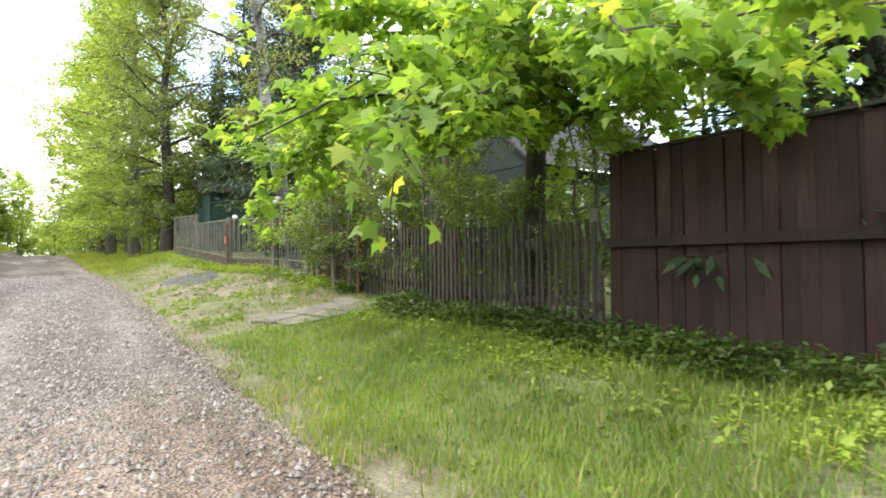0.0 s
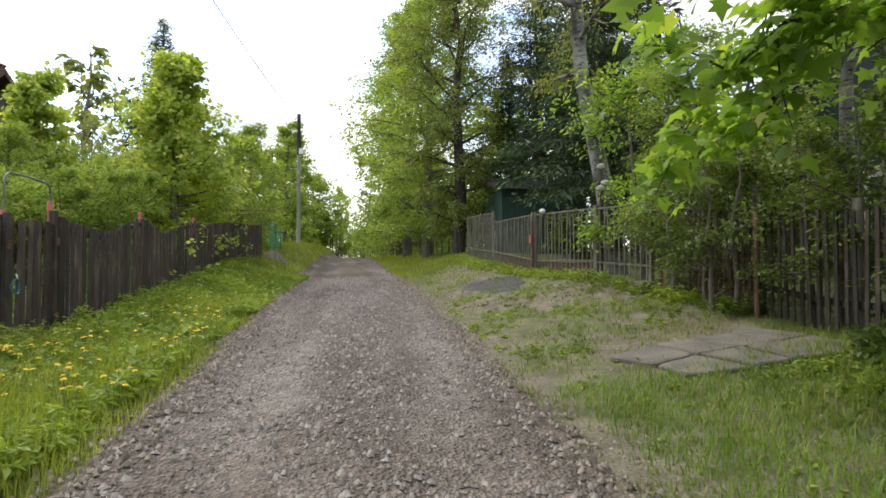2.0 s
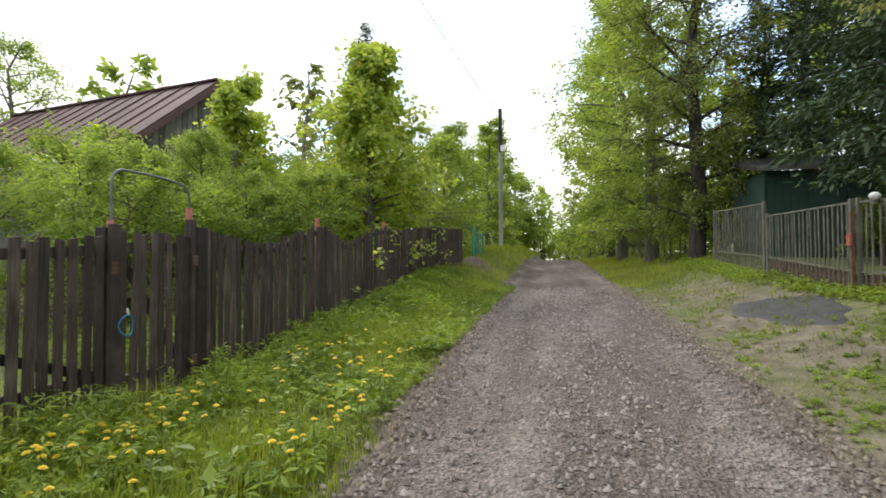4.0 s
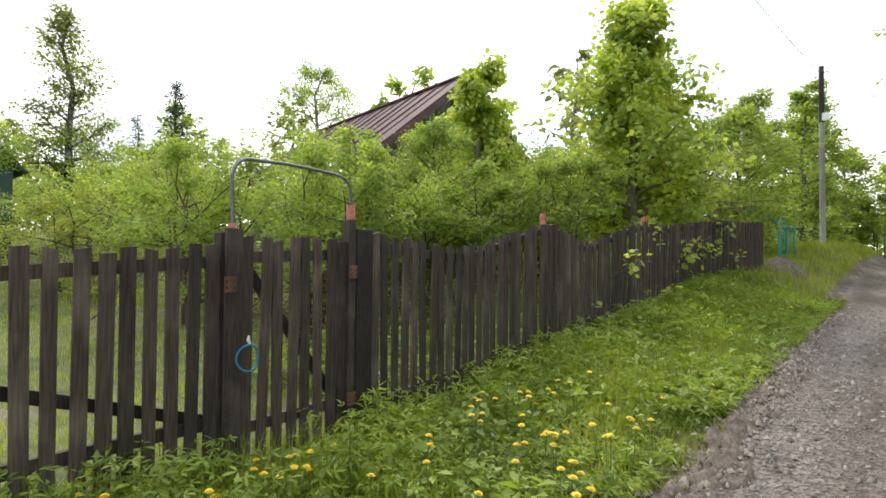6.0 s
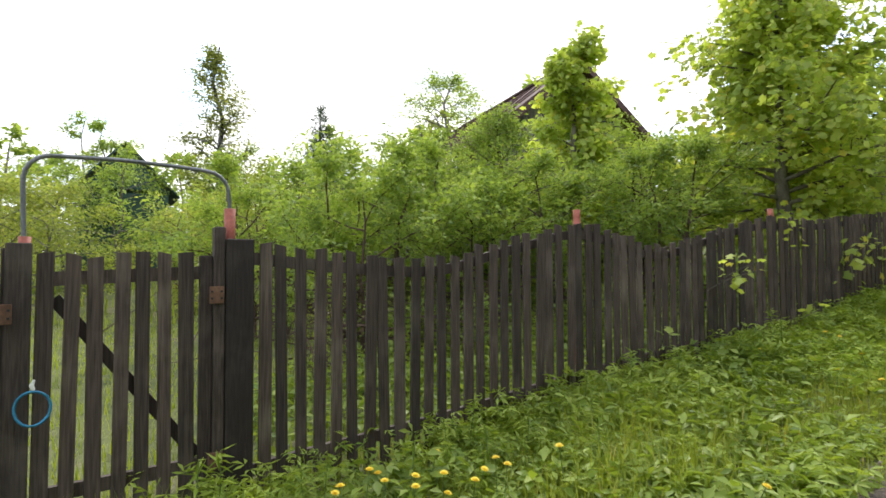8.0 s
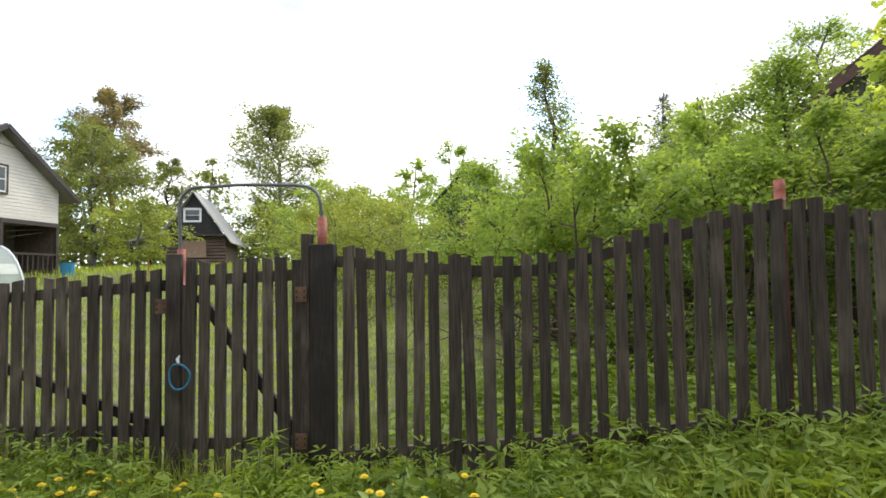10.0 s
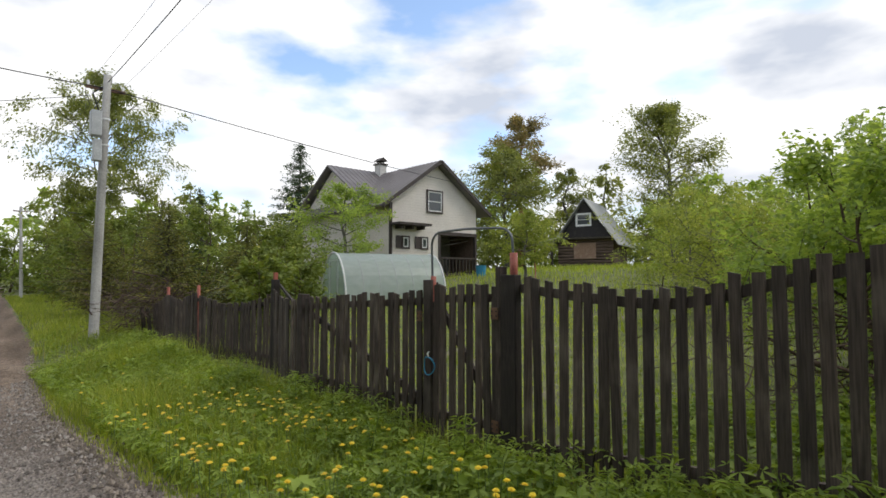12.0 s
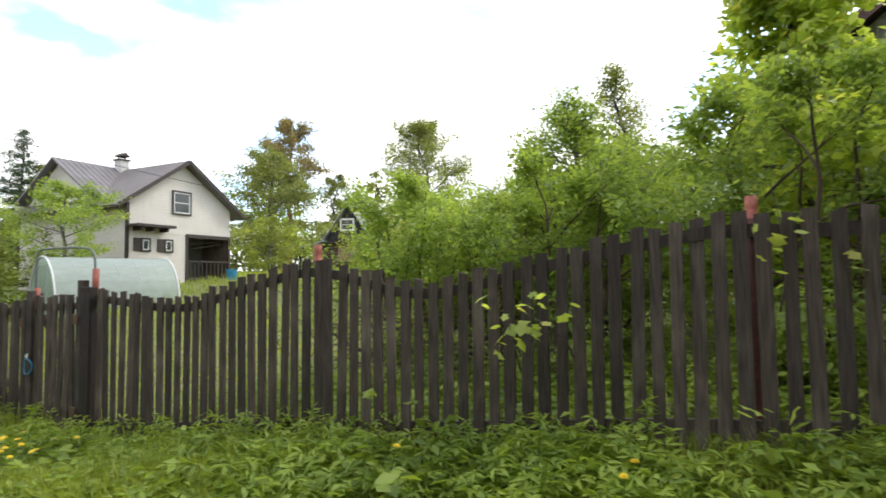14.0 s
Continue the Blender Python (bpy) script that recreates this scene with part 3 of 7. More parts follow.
def build_windrows():
    """Low ridges of dark soil pushed up along both edges of the lane."""
    for side, seed in ((0, 21), (1, 22)):
        rng = np.random.default_rng(seed)
        ys = np.arange(-12, 40, 0.08)
        edge = road_left(ys) + 0.06 if side == 0 else road_right(ys) - 0.06
        edge = edge + 0.05 * np.sin(ys * 2.3 + side) + 0.04 * np.sin(ys * 6.1)
        big = 0.6 + 0.4 * np.sin(ys * 0.9 + 2 * side) * np.sin(ys * 0.37)
        us = np.linspace(-1, 1, 15)
        Y, U = np.meshgrid(ys, us, indexing="ij")
        slim = (0.4 + (0.55 - 0.25 * side) * smooth_step(3.5, 6.5, ys))[:, None]
        X = edge[:, None] + U * (0.13 + 0.08 * big[:, None]) * slim
        crest = (1 - U ** 2) * 0.055 * slim * big[:, None] * (1 + 0.5 * rng.normal(size=Y.shape))
        Z = height(X, Y) - 0.035 + 0.02 + crest + 0.008 * rng.normal(size=Y.shape) - 0.05 * (np.abs(U) > 0.99)
        v = np.stack([X, Y, Z], -1).reshape(-1, 3)
        i, j = np.meshgrid(np.arange(len(ys) - 1), np.arange(14), indexing="ij")
        f = np.stack([i * 15 + j, i * 15 + j + 1, (i + 1) * 15 + j + 1, (i + 1) * 15 + j], -1).reshape(-1, 4)
        tagged(new("soil_ridge", mesh_from("soil_ridge", v, f, M["soil"])), "low ridge of dark crumbly soil beside the lane", "soil", kind="structure")


build_windrows()

# half-buried chips: a broken top over a foot that sits in the ground
CHIP_V = np.array([(1, 0, -0.4), (-1, 0, -0.4), (0, 1, -0.4), (0, -1, -0.4), (0.25, 0.2, 0.75), (-0.3, -0.2, 0.6)], float)
CHIP_F = np.array([(0, 2, 4), (2, 1, 4), (1, 5, 4), (1, 3, 5), (3, 0, 4), (3, 4, 5)])


def stones(name, label, x, y, size, mat, seed, sink=0.2, zoff=0.02, base=None):
    rng = np.random.default_rng(seed)
    n = len(x)
    v = np.tile(CHIP_V, (n, 1, 1)) * rng.uniform(0.55, 1.25, (n, 6, 1)) * rng.uniform(0.6, 1.2, (n, 1, 3))
    a = rng.uniform(0, 2 * np.pi, n)
    c, s = np.cos(a)[:, None], np.sin(a)[:, None]
    vx, vy = v[..., 0] * c - v[..., 1] * s, v[..., 0] * s + v[..., 1] * c
    v = np.stack([vx, vy, v[..., 2]], -1) * size[:, None, None]
    z = (height(x, y) if base is None else base) + zoff + size * (0.5 - sink)
    v += np.stack([x, y, z], -1)[:, None]
    f = CHIP_F[None] + (np.arange(n) * 6)[:, None, None]
    tagged(new(name, mesh_from(name, v.reshape(-1, 3), f.reshape(-1, 3), mat)), label, "gravel", kind="stuff")


def scatter_stones():
    rng = np.random.default_rng(11)
    n = 44000
    y = 1.0 + 21 * rng.random(n) ** 1.25
    u = np.clip(rng.random(n), 0.02, 0.98)
    x = road_left(y) + (road_right(y) - road_left(y)) * u
    keep = rng.random(n) < 0.3 + 0.6 * np.exp(-(((u - 0.5) / 0.18) ** 2)) + 0.5 * np.exp(-((np.minimum(u, 1 - u) / 0.09) ** 2))
    x, y, u = x[keep], y[keep], u[keep]
    size = 0.007 + 0.025 * rng.random(len(x)) ** 2.5
    stones("road_gravel", "loose grey crushed stones on the lane", x, y, size, M["pebble"], 1, 0.25, 0.004, road_height(x, y, u))
    n = 13000
    y = -3 + 27 * rng.random(n)
    side = rng.random(n) < 0.5
    slim = 0.4 + np.where(side, 0.55, 0.35) * smooth_step(3.5, 6.5, y)
    off = rng.normal(size=n) * 0.15 * slim
    x = np.where(side, road_left(y) + 0.05 + off, road_right(y) - 0.02 + off)
    size = (0.007 + 0.026 * rng.random(n) ** 2.3) * (0.5 + 0.5 * slim)
    stones("edge_clods", "dark clods of soil and stone along the lane's edges", x, y, size, M["clod"], 2, 0.25, 0.025)

    # stones trodden into the bare earth by the metal gate
    n = 3600
    y = 5.5 + 16 * rng.random(n) ** 1.3
    x = road_right(y) + 3.0 * rng.random(n) ** 1.6
    size = 0.004 + 0.017 * rng.random(n) ** 3
    stones("trodden_stones", "small stones trodden into the bare earth", x, y, size, M["pebble"], 3, 0.35, 0.0)


scatter_stones()

# ---- picket fence, wicket and gate beside the lane ----


def picket_mesh(width, thick, name, mat, slope=0.0):
    bm = bmesh.new()
    v = box(bm, -thick / 2, thick / 2, -width / 2, width / 2, 0, 1)
    for p in v:
        if p.co.z > 0.5:
            p.co.z += slope * p.co.y
    bmesh.ops.recalc_face_normals(bm, faces=bm.faces)
    bmesh.ops.bevel(bm, geom=[e for e in bm.edges if abs((e.verts[0].co - e.verts[1].co).z) > 0.5], offset=0.003, segments=1, affect="EDGES")
    me = bpy.data.meshes.new(name)
    bm.to_mesh(me)
    bm.free()
    me.materials.append(mat)
    return me


PICKETS = [picket_mesh(w, 0.025, "picket", M["picket"], s) for w, s in ((0.073, 0.0), (0.077, 0.12), (0.07, -0.15), (0.081, 0.05))]
RAIL_BACK = 0.032


def row_of_pickets(fence, line, top, pitch, seed, meshes=PICKETS, sink=0.03, low=0.0):
    """Pickets along a polyline of (x, y); top gives the height of the tips by the distance run."""
    rng = np.random.default_rng(seed)
    pts = np.asarray(line, float)
    seg = np.linalg.norm(np.diff(pts, axis=0), axis=1)
    run = np.concatenate([[0], np.cumsum(seg)])
    for s in np.arange(pitch / 2, run[-1], pitch):
        x, y = np.interp(s, run, pts[:, 0]), np.interp(s, run, pts[:, 1])
        i = min(np.searchsorted(run, s, side="right") - 1, len(seg) - 1)
        d = pts[i + 1] - pts[i]
        turn = math.degrees(math.atan2(d[1], d[0])) - 90 + rng.normal() * 1.2
        z0 = float(height(x, y)) - sink + low + rng.normal() * 0.012
        ob = hung("picket", meshes[rng.integers(len(meshes))], fence)
        tall = top(s, x, y) - z0 + rng.normal() * 0.012
        ob.matrix_basis = pose(x + rng.normal() * 0.003, y + rng.normal() * 0.003, z0, rng.normal() * 0.5, rng.normal() * 0.6, turn) @ Matrix.Diagonal((1, 1, tall, 1))


def rail(fence, points, w=0.035, h=0.075, mat=None, label=""):
    """A rail swept along points as a flat bar."""
    pts = [Vector(p) for p in points]
    bm = bmesh.new()
    rings = []
    for i, p in enumerate(pts):
        d = (pts[min(i + 1, len(pts) - 1)] - pts[max(i - 1, 0)]).normalized()
        side = d.cross(Vector((0, 0, 1))).normalized()
        rings.append([bm.verts.new(p + side * a + Vector((0, 0, b))) for a, b in ((-w / 2, -h / 2), (w / 2, -h / 2), (w / 2, h / 2), (-w / 2, h / 2))])
    for a, b in zip(rings, rings[1:]):
        for i in range(4):
            bm.faces.new((a[i], a[(i + 1) % 4], b[(i + 1) % 4], b[i]))
    bm.faces.new(rings[0][::-1])
    bm.faces.new(rings[-1])
    bmesh.ops.recalc_face_normals(bm, faces=bm.faces)
    return part("rail", bm, mat or M["picket"], fence, label)


def round_post(fence, x, y, z0, z1, r, mat, name="post", label=""):
    return tubes(name, [([(x, y, z0), (x, y, (z0 + z1) / 2), (x, y, z1)], [r] * 3, 10)], mat, fence, label, caps=True)


def fence_x(y):
    return np.interp(y, [10.7, 16, 24.5], [-3.85, -3.85, -3.62])


def build_long_fence():
    f = thing("picket_fence", "dark brown wooden picket fence with a wavy top", "fence", (0, 0, 0))
    ya = [10.75, 11.36, 11.86, 12.1, 12.4, 12.66, 12.91, 13.16, 13.38, 13.62, 13.85, 14.1, 14.4, 14.75, 15.14, 15.73, 16.09, 16.6, 16.95, 17.4, 19.45, 24.5]
    za = [2.25, 2.19, 2.155, 2.155, 2.21, 2.29, 2.345, 2.4, 2.46, 2.48, 2.455, 2.39, 2.31, 2.3, 2.38, 2.53, 2.595, 2.68, 2.655, 2.665, 2.86, 3.13]
    tip = lambda y: float(np.interp(y, ya, za))
    line = [(float(fence_x(y)), y) for y in np.arange(10.82, 19.4, 0.5)]
    row_of_pickets(f, line, lambda s, x, y: tip(y), 0.1165, 5)
    line = [(float(fence_x(y)), y) for y in np.arange(19.35, 24.5, 0.5)]
    row_of_pickets(f, line, lambda s, x, y: tip(y), 0.1, 6)
    ys = np.arange(10.75, 24.4, 0.2)
    rail(f, [(fence_x(y) - RAIL_BACK, y, tip(y) - 0.1) for y in ys], label="upper rail that follows the wavy top")
    rail(f, [(fence_x(y) - RAIL_BACK, y, float(height(fence_x(y), y)) + 0.2) for y in ys], label="lower rail")
    for y, z1 in ((13.62, 2.6), (16.76, 2.77), (19.9, 2.93), (23.2, 3.1)):
        x = float(fence_x(y)) - 0.075
        p = round_post(f, x, y, float(height(x, y)) - 0.3, z1 - 0.12, 0.032, M["dark_red"], label="old dark red steel post")
        round_post(p, x, y, z1 - 0.13, z1, 0.033, M["red_paint"], "post_tip", "faded red tip")
    return f


build_long_fence()


def build_back_fence():
    f = thing("picket_fence", "old dark picket fence with a sagging top and red post tips", "fence")
    line = [(-3.95, 7.1), (-4.35, 5.7), (-4.83, 4.26), (-4.7, 2.7), (-4.5, 1.1), (-4.52, -0.3), (-4.56, -1.4), (-4.7, -2.6)]
    ya, za = [-2.6, -1.5, -0.9, 0.2, 1.1, 2.2, 3.2, 4.0, 4.26, 5.2, 6.2, 7.1], [1.5, 1.66, 1.82, 1.72, 1.9, 1.72, 1.74, 1.9, 2.02, 1.9, 1.9, 1.97]
    row_of_pickets(f, line, lambda s, x, y: float(np.interp(y, ya, za)), 0.112, 8)
    pts = np.asarray(line)
    ys = np.arange(7.05, -2.5, -0.25)
    xl = lambda y: float(np.interp(y, pts[::-1, 1], pts[::-1, 0]))
    rail(f, [(xl(y) - RAIL_BACK, y, float(np.interp(y, ya, za)) - 0.12) for y in ys], label="upper rail")
    rail(f, [(xl(y) - RAIL_BACK, y, float(height(xl(y), y)) + 0.2) for y in ys], label="lower rail")
    boxed("post", (-4.92, -4.8, 4.2, 4.32, 0.4, 2.2), M["post_wood"], f, "tall dark corner post", 0.006)
    boxed("post_tip", (-4.89, -4.83, 4.23, 4.29, 2.2, 2.33), M["red_paint"], f, "red painted tip")
    for y, z in ((1.15, 2.07), (-1.1, 2.0)):
        round_post(f, xl(y) - 0.07, y, 0.4, z, 0.035, M["red_paint"], label="faded red steel post")
    beam("loose_batten", (-4.9, 4.35, 2.1), (-4.6, 5.6, 1.75), 0.03, 0.05, M["grey_wood"], f, "grey batten leaning along the top")
    old = thing("old_post", "grey leaning old fence post", "post", (-4.45, -1.75, 0.45), group="old posts")
    beam("post", (0, 0, 0), (0.12, -0.05, 1.0), 0.08, 0.08, M["grey_wood"], old, bevel=0.006)
    copy_thing(old, pose(-4.5, -2.6, 0.45, 3, -6, 40))


build_back_fence()


def build_wide_gate():
    g = thing("wide_gate", "closed dark picket gate leaf with a diagonal brace", "gate")
    row_of_pickets(g, [(-3.85, 7.2), (-3.85, 9.58)], lambda s, x, y: 1.965 + 0.062 * (y - 7.2), 0.119, 15, low=0.06)
    rail(g, [(-3.85 - RAIL_BACK, 7.18, 1.86), (-3.85 - RAIL_BACK, 9.56, 2.0)], label="upper rail")
    rail(g, [(-3.85 - RAIL_BACK, 7.18, 0.95), (-3.85 - RAIL_BACK, 9.56, 1.0)], label="lower rail")
    beam("brace", (-3.9, 7.3, 1.76), (-3.9, 9.5, 1.02), 0.03, 0.07, M["post_wood"], g, "diagonal brace")
    boxed("gate_post", (-3.93, -3.81, 7.06, 7.18, 0.5, 2.02), M["post_wood"], g, "dark square post", 0.006)
    return g


build_wide_gate()


def hinge(parent, y, z):
    h = boxed("hinge", (-3.778, -3.772, y - 0.04, y + 0.04, z - 0.05, z + 0.05), M["rust_iron"], parent, "rusty iron hinge", 0.002)
    for dy in (-0.026, 0.026):
        for dz in (-0.02, 0.02):
            boxed("screw", (-3.772, -3.768, y + dy - 0.006, y + dy + 0.006, z + dz - 0.006, z + dz + 0.006), M["cable"], h)


def build_wicket():
    g = thing("wicket_gate", "closed dark picket wicket tied with blue rope", "gate")
    row_of_pickets(g, [(-3.85, 9.7), (-3.85, 10.5)], lambda s, x, y: 2.15 + 0.04 * (y - 9.8), 0.1145, 21, low=0.06)
    rail(g, [(-3.85 - RAIL_BACK, 9.76, 2.03), (-3.85 - RAIL_BACK, 10.54, 2.06)], label="upper rail")
    rail(g, [(-3.85 - RAIL_BACK, 9.76, 0.92), (-3.85 - RAIL_BACK, 10.54, 0.95)], label="lower rail")
    beam("brace", (-3.9, 9.8, 1.93), (-3.9, 10.5, 1.0), 0.03, 0.065, M["post_wood"], g, "diagonal brace")
    boxed("stile", (-3.875, -3.83, 10.5, 10.57, 0.7, 2.16), M["post_wood"], g, "hinge stile", 0.004)
    hinge(g, 10.585, 1.93)
    hinge(g, 10.585, 0.98)


build_wicket()


def build_gate_frame():
    f = thing("gate_arch", "dark gate posts under a bent grey pipe arch", "gate")
    boxed("gate_post", (-3.86, -3.82, 9.6, 9.71, 0.5, 2.215), M["picket"], f, "brown plank post", 0.004)
    boxed("back_post", (-3.96, -3.865, 9.58, 9.68, 0.5, 2.19), M["post_wood"], f, "post behind the plank", 0.006)
    boxed("gate_post", (-3.88, -3.79, 10.64, 10.8, 0.5, 2.26), M["post_wood"], f, "broad dark post", 0.006)
    boxed("side_post", (-3.89, -3.80, 10.575, 10.635, 0.5, 2.33), M["picket"], f, "slim taller post", 0.005)
    hinge(f, 9.6, 1.86)
    round_post(f, -3.895, 9.672, 2.0, 2.25, 0.028, M["red_paint"], "sleeve", "faded red sleeve")
    round_post(f, -3.925, 10.68, 2.1, 2.45, 0.034, M["red_paint"], "sleeve", "faded red sleeve")
    p = [(9.7, 2.2), (9.695, 2.35), (9.69, 2.52)]
    p += [(9.69 + 0.12 * (1 - math.cos(a)), 2.55 + 0.13 * math.sin(a)) for a in np.linspace(0.1, math.pi / 2, 6)]
    p += [(10.1, 2.69), (10.3, 2.685), (10.5, 2.675)]
    p += [(10.54 + 0.13 * math.sin(a), 2.55 + 0.12 * math.cos(a)) for a in np.linspace(0.1, math.pi / 2, 6)]
    p += [(10.675, 2.5), (10.68, 2.4)]
    tubes("arch_pipe", [([(-3.885 - 0.035 * (y - 9.69), y - 0.03 * (10.68 - y), z) for y, z in p], [0.012] * len(p), 10)], M["pipe"], f, "bent grey steel pipe")
    r = thing("rope_loop", "blue rope loop round the gate plank", "rope", (-3.79, 9.735, 1.45))
    a = np.linspace(0, 2 * math.pi, 22)
    ring = [(0.012 + 0.012 * math.cos(2 * t), 0.075 * math.sin(t) - 0.005, 0.085 * math.cos(t) - 0.06) for t in a]
    tubes("loop", [(ring, [0.007] * len(ring), 6)], M["rope"], r)
    tubes("knot", [([(0.02, 0.0, 0.03), (0.02, -0.01, 0.055), (0.01, 0.0, 0.08)], [0.008, 0.012, 0.006], 8)], M["porcelain"], r, "white knot")


build_gate_frame()

# ---- right-hand side fences ----
GREY_PICKETS = [picket_mesh(w, 0.022, "picket", M["grey_wood"], s) for w, s in ((0.05, 0.3), (0.045, -0.3), (0.055, 0.0))]
RED_BOARDS = [picket_mesh(w, 0.024, "board", M["shaded_red_board"], s) for w, s in ((0.145, 0.0), (0.15, 0.02))]


def build_grey_fence():
    f = thing("picket_fence", "grey weathered thin picket fence under the trees", "fence")
    line = [(5.05, 3.4), (5.05, 7.0), (5.0, 9.0), (4.95, 10.6)]
    row_of_pickets(f, line, lambda s, x, y: float(height(x, y)) + 1.32, 0.115, 31, GREY_PICKETS, low=0.05)
    for dz, lab in ((0.35, "lower rail"), (1.05, "upper rail")):
        rail(f, [(5.08, y, float(height(5.05, y)) + dz) for y in np.arange(3.4, 10.7, 0.4)], mat=M["grey_wood"], label=lab)
    for y in (3.5, 5.6, 7.9, 10.5):
        round_post(f, 5.14, y, 0.4, float(height(5.1, y)) + 1.45, 0.05, M["grey_bark"], label="round wooden post")


build_grey_fence()


def build_red_fence():
    f = thing("board_fence", "tall red-brown board fence in deep shade", "fence")
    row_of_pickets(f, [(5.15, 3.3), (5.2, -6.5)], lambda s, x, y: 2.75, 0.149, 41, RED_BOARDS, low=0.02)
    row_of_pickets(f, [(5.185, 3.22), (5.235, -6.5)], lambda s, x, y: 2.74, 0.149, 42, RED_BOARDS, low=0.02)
    rail(f, [(5.1, y, 1.78) for y in np.arange(3.3, -6.6, -0.5)], 0.05, 0.1, M["shaded_red_board"], "middle rail")
    rail(f, [(5.17, y, 2.77) for y in np.arange(3.3, -6.6, -0.5)], 0.1, 0.03, M["grey_wood"], "pale capping board")
    for y in (3.2, 0.6, -2.0, -4.6):
        boxed("post", (5.26, 5.36, y - 0.05, y + 0.05, 0.4, 2.7), M["shaded_red_board"], f, "square post", 0.006)


build_red_fence()


def build_metal_fence():
    """Thin bar fence with a two-leaf gate, boards along its foot, and a wooden panel beyond."""
    bar = picket_mesh(0.03, 0.02, "bar", M["steel_bar"])
    tube = picket_mesh(0.06, 0.06, "post", M["steel_bar"])
    panel = ("bar_fence", "panel of grey-green metal bar fence")
    leaf = ("bar_gate", "closed grey-green metal bar gate leaf with boarded foot")
    spans = (
        (panel, (4.72, 11.25), (4.5, 12.95), (2.64, 2.72), (1.32, 1.4), False),
        (leaf, (4.5, 12.95), (4.08, 15.4), (2.73, 2.82), (1.42, 1.46), True),
        (leaf, (4.06, 15.5), (3.93, 18.8), (2.83, 2.91), (1.47, 1.74), True),
        (panel, (3.93, 18.9), (3.93, 23.0), (3.2, 3.4), (1.75, 1.98), False),
    )
    for i, ((name, lab), a, b, tops, base, boarded) in enumerate(spans):
        a, b = np.array(a), np.array(b)
        f = thing(name, lab, "fence", group="metal bar fence")
        n = int(np.linalg.norm(b - a) / 0.15)
        rng = np.random.default_rng(50 + i)
        for k in range(1, n):
            t = k / n
            x, y = a + (b - a) * t
            z0, z1 = base[0] + (base[1] - base[0]) * t + 0.02, tops[0] + (tops[1] - tops[0]) * t
            ob = hung("bar", bar, f)
            ob.matrix_basis = pose(x, y, z0, rng.normal() * 0.7, rng.normal() * 0.6, 8) @ Matrix.Diagonal((1, 1, z1 - z0, 1))
        beam("top_rail", (*a, tops[0]), (*b, tops[1]), 0.03, 0.03, M["steel_bar"], f, "top rail")
        beam("bottom_rail", (*a, base[0] + 0.3), (*b, base[1] + 0.3), 0.035, 0.03, M["steel_bar"], f, "bottom rail")
        if boarded:
            for dz in (0.07, 0.2):
                beam("foot_board", (a[0] + 0.04, a[1], base[0] + dz), (b[0] + 0.04, b[1], base[1] + dz), 0.022, 0.12, M["rust_iron"], f, "brown foot board")
        for q, z0, z1, e in ((a, base[0], tops[0], 0.04), (b, base[1], tops[1], -0.04)):
            ob = hung("post", tube, f)
            ob.matrix_basis = pose(q[0], q[1] + e, z0 - 0.3, 0, 0, 5) @ Matrix.Diagonal((1, 1, z1 - z0 + 0.36, 1))
    boxed_lock = thing("gate_latch", "rusty red latch post of the metal gate", "latch", (4.0, 15.4, 1.2))
    boxed("stake", (-0.025, 0.025, -0.025, 0.025, 0, 1.5), M["rust_iron"], boxed_lock, bevel=0.004)
    boxed("latch_box", (-0.06, -0.02, -0.06, 0.06, 0.95, 1.15), M["red_paint"], boxed_lock, "red latch box", 0.01)
    pole = thing("flag_pole", "thin tall wooden pole behind the metal fence", "pole", (4.62, 12.98, 1.3))
    tubes("shaft", [([(0, 0, -0.2), (0.01, 0, 1.6), (-0.02, 0.02, 3.2)], [0.03, 0.028, 0.022], 8)], M["grey_wood"], pole, caps=True)
    dome = thing("gate_lamp", "small white round lamp on the gate post", "lamp", (4.1, 14.95, 2.86))
    bm = bmesh.new()
    bmesh.ops.create_uvsphere(bm, u_segments=14, v_segments=8, radius=0.075, matrix=Matrix.Diagonal((1, 1, 0.8, 1)))
    part("globe", bm, M["porcelain"], dome)
    boxed("bracket", (-0.02, 0.02, -0.02, 0.02, -0.12, -0.05), M["steel_bar"], dome)


build_metal_fence()


def build_mesh_fence():
    """Chain-link stretch between the wooden and the metal fence."""
    f = thing("wire_mesh_fence", "rusty chain-link fence in front of the bushes", "fence")
    runs = []
    for k in range(28):
        for sgn in (1, -1):
            y0 = 9.0 + k * 0.09
            pts = []
            for t in np.linspace(0, 1, 8):
                y = y0 + sgn * t * 1.2
                if 9.0 <= y <= 11.3:
                    pts.append((4.86 - 0.03 * (y - 9), y, float(height(4.9, y)) + 0.05 + t * 1.2))
            if len(pts) > 2:
                runs.append((pts, [0.003] * len(pts), 3))
    tubes("mesh", runs, M["rust_iron"], f)
    for y in (9.05, 10.2, 11.25):
        round_post(f, 4.86, y, 0.5, float(height(4.9, y)) + 1.3, 0.03, M["rust_iron"], label="rusty post")


build_mesh_fence()

# ---- green shed, house with rusty roof and others ----


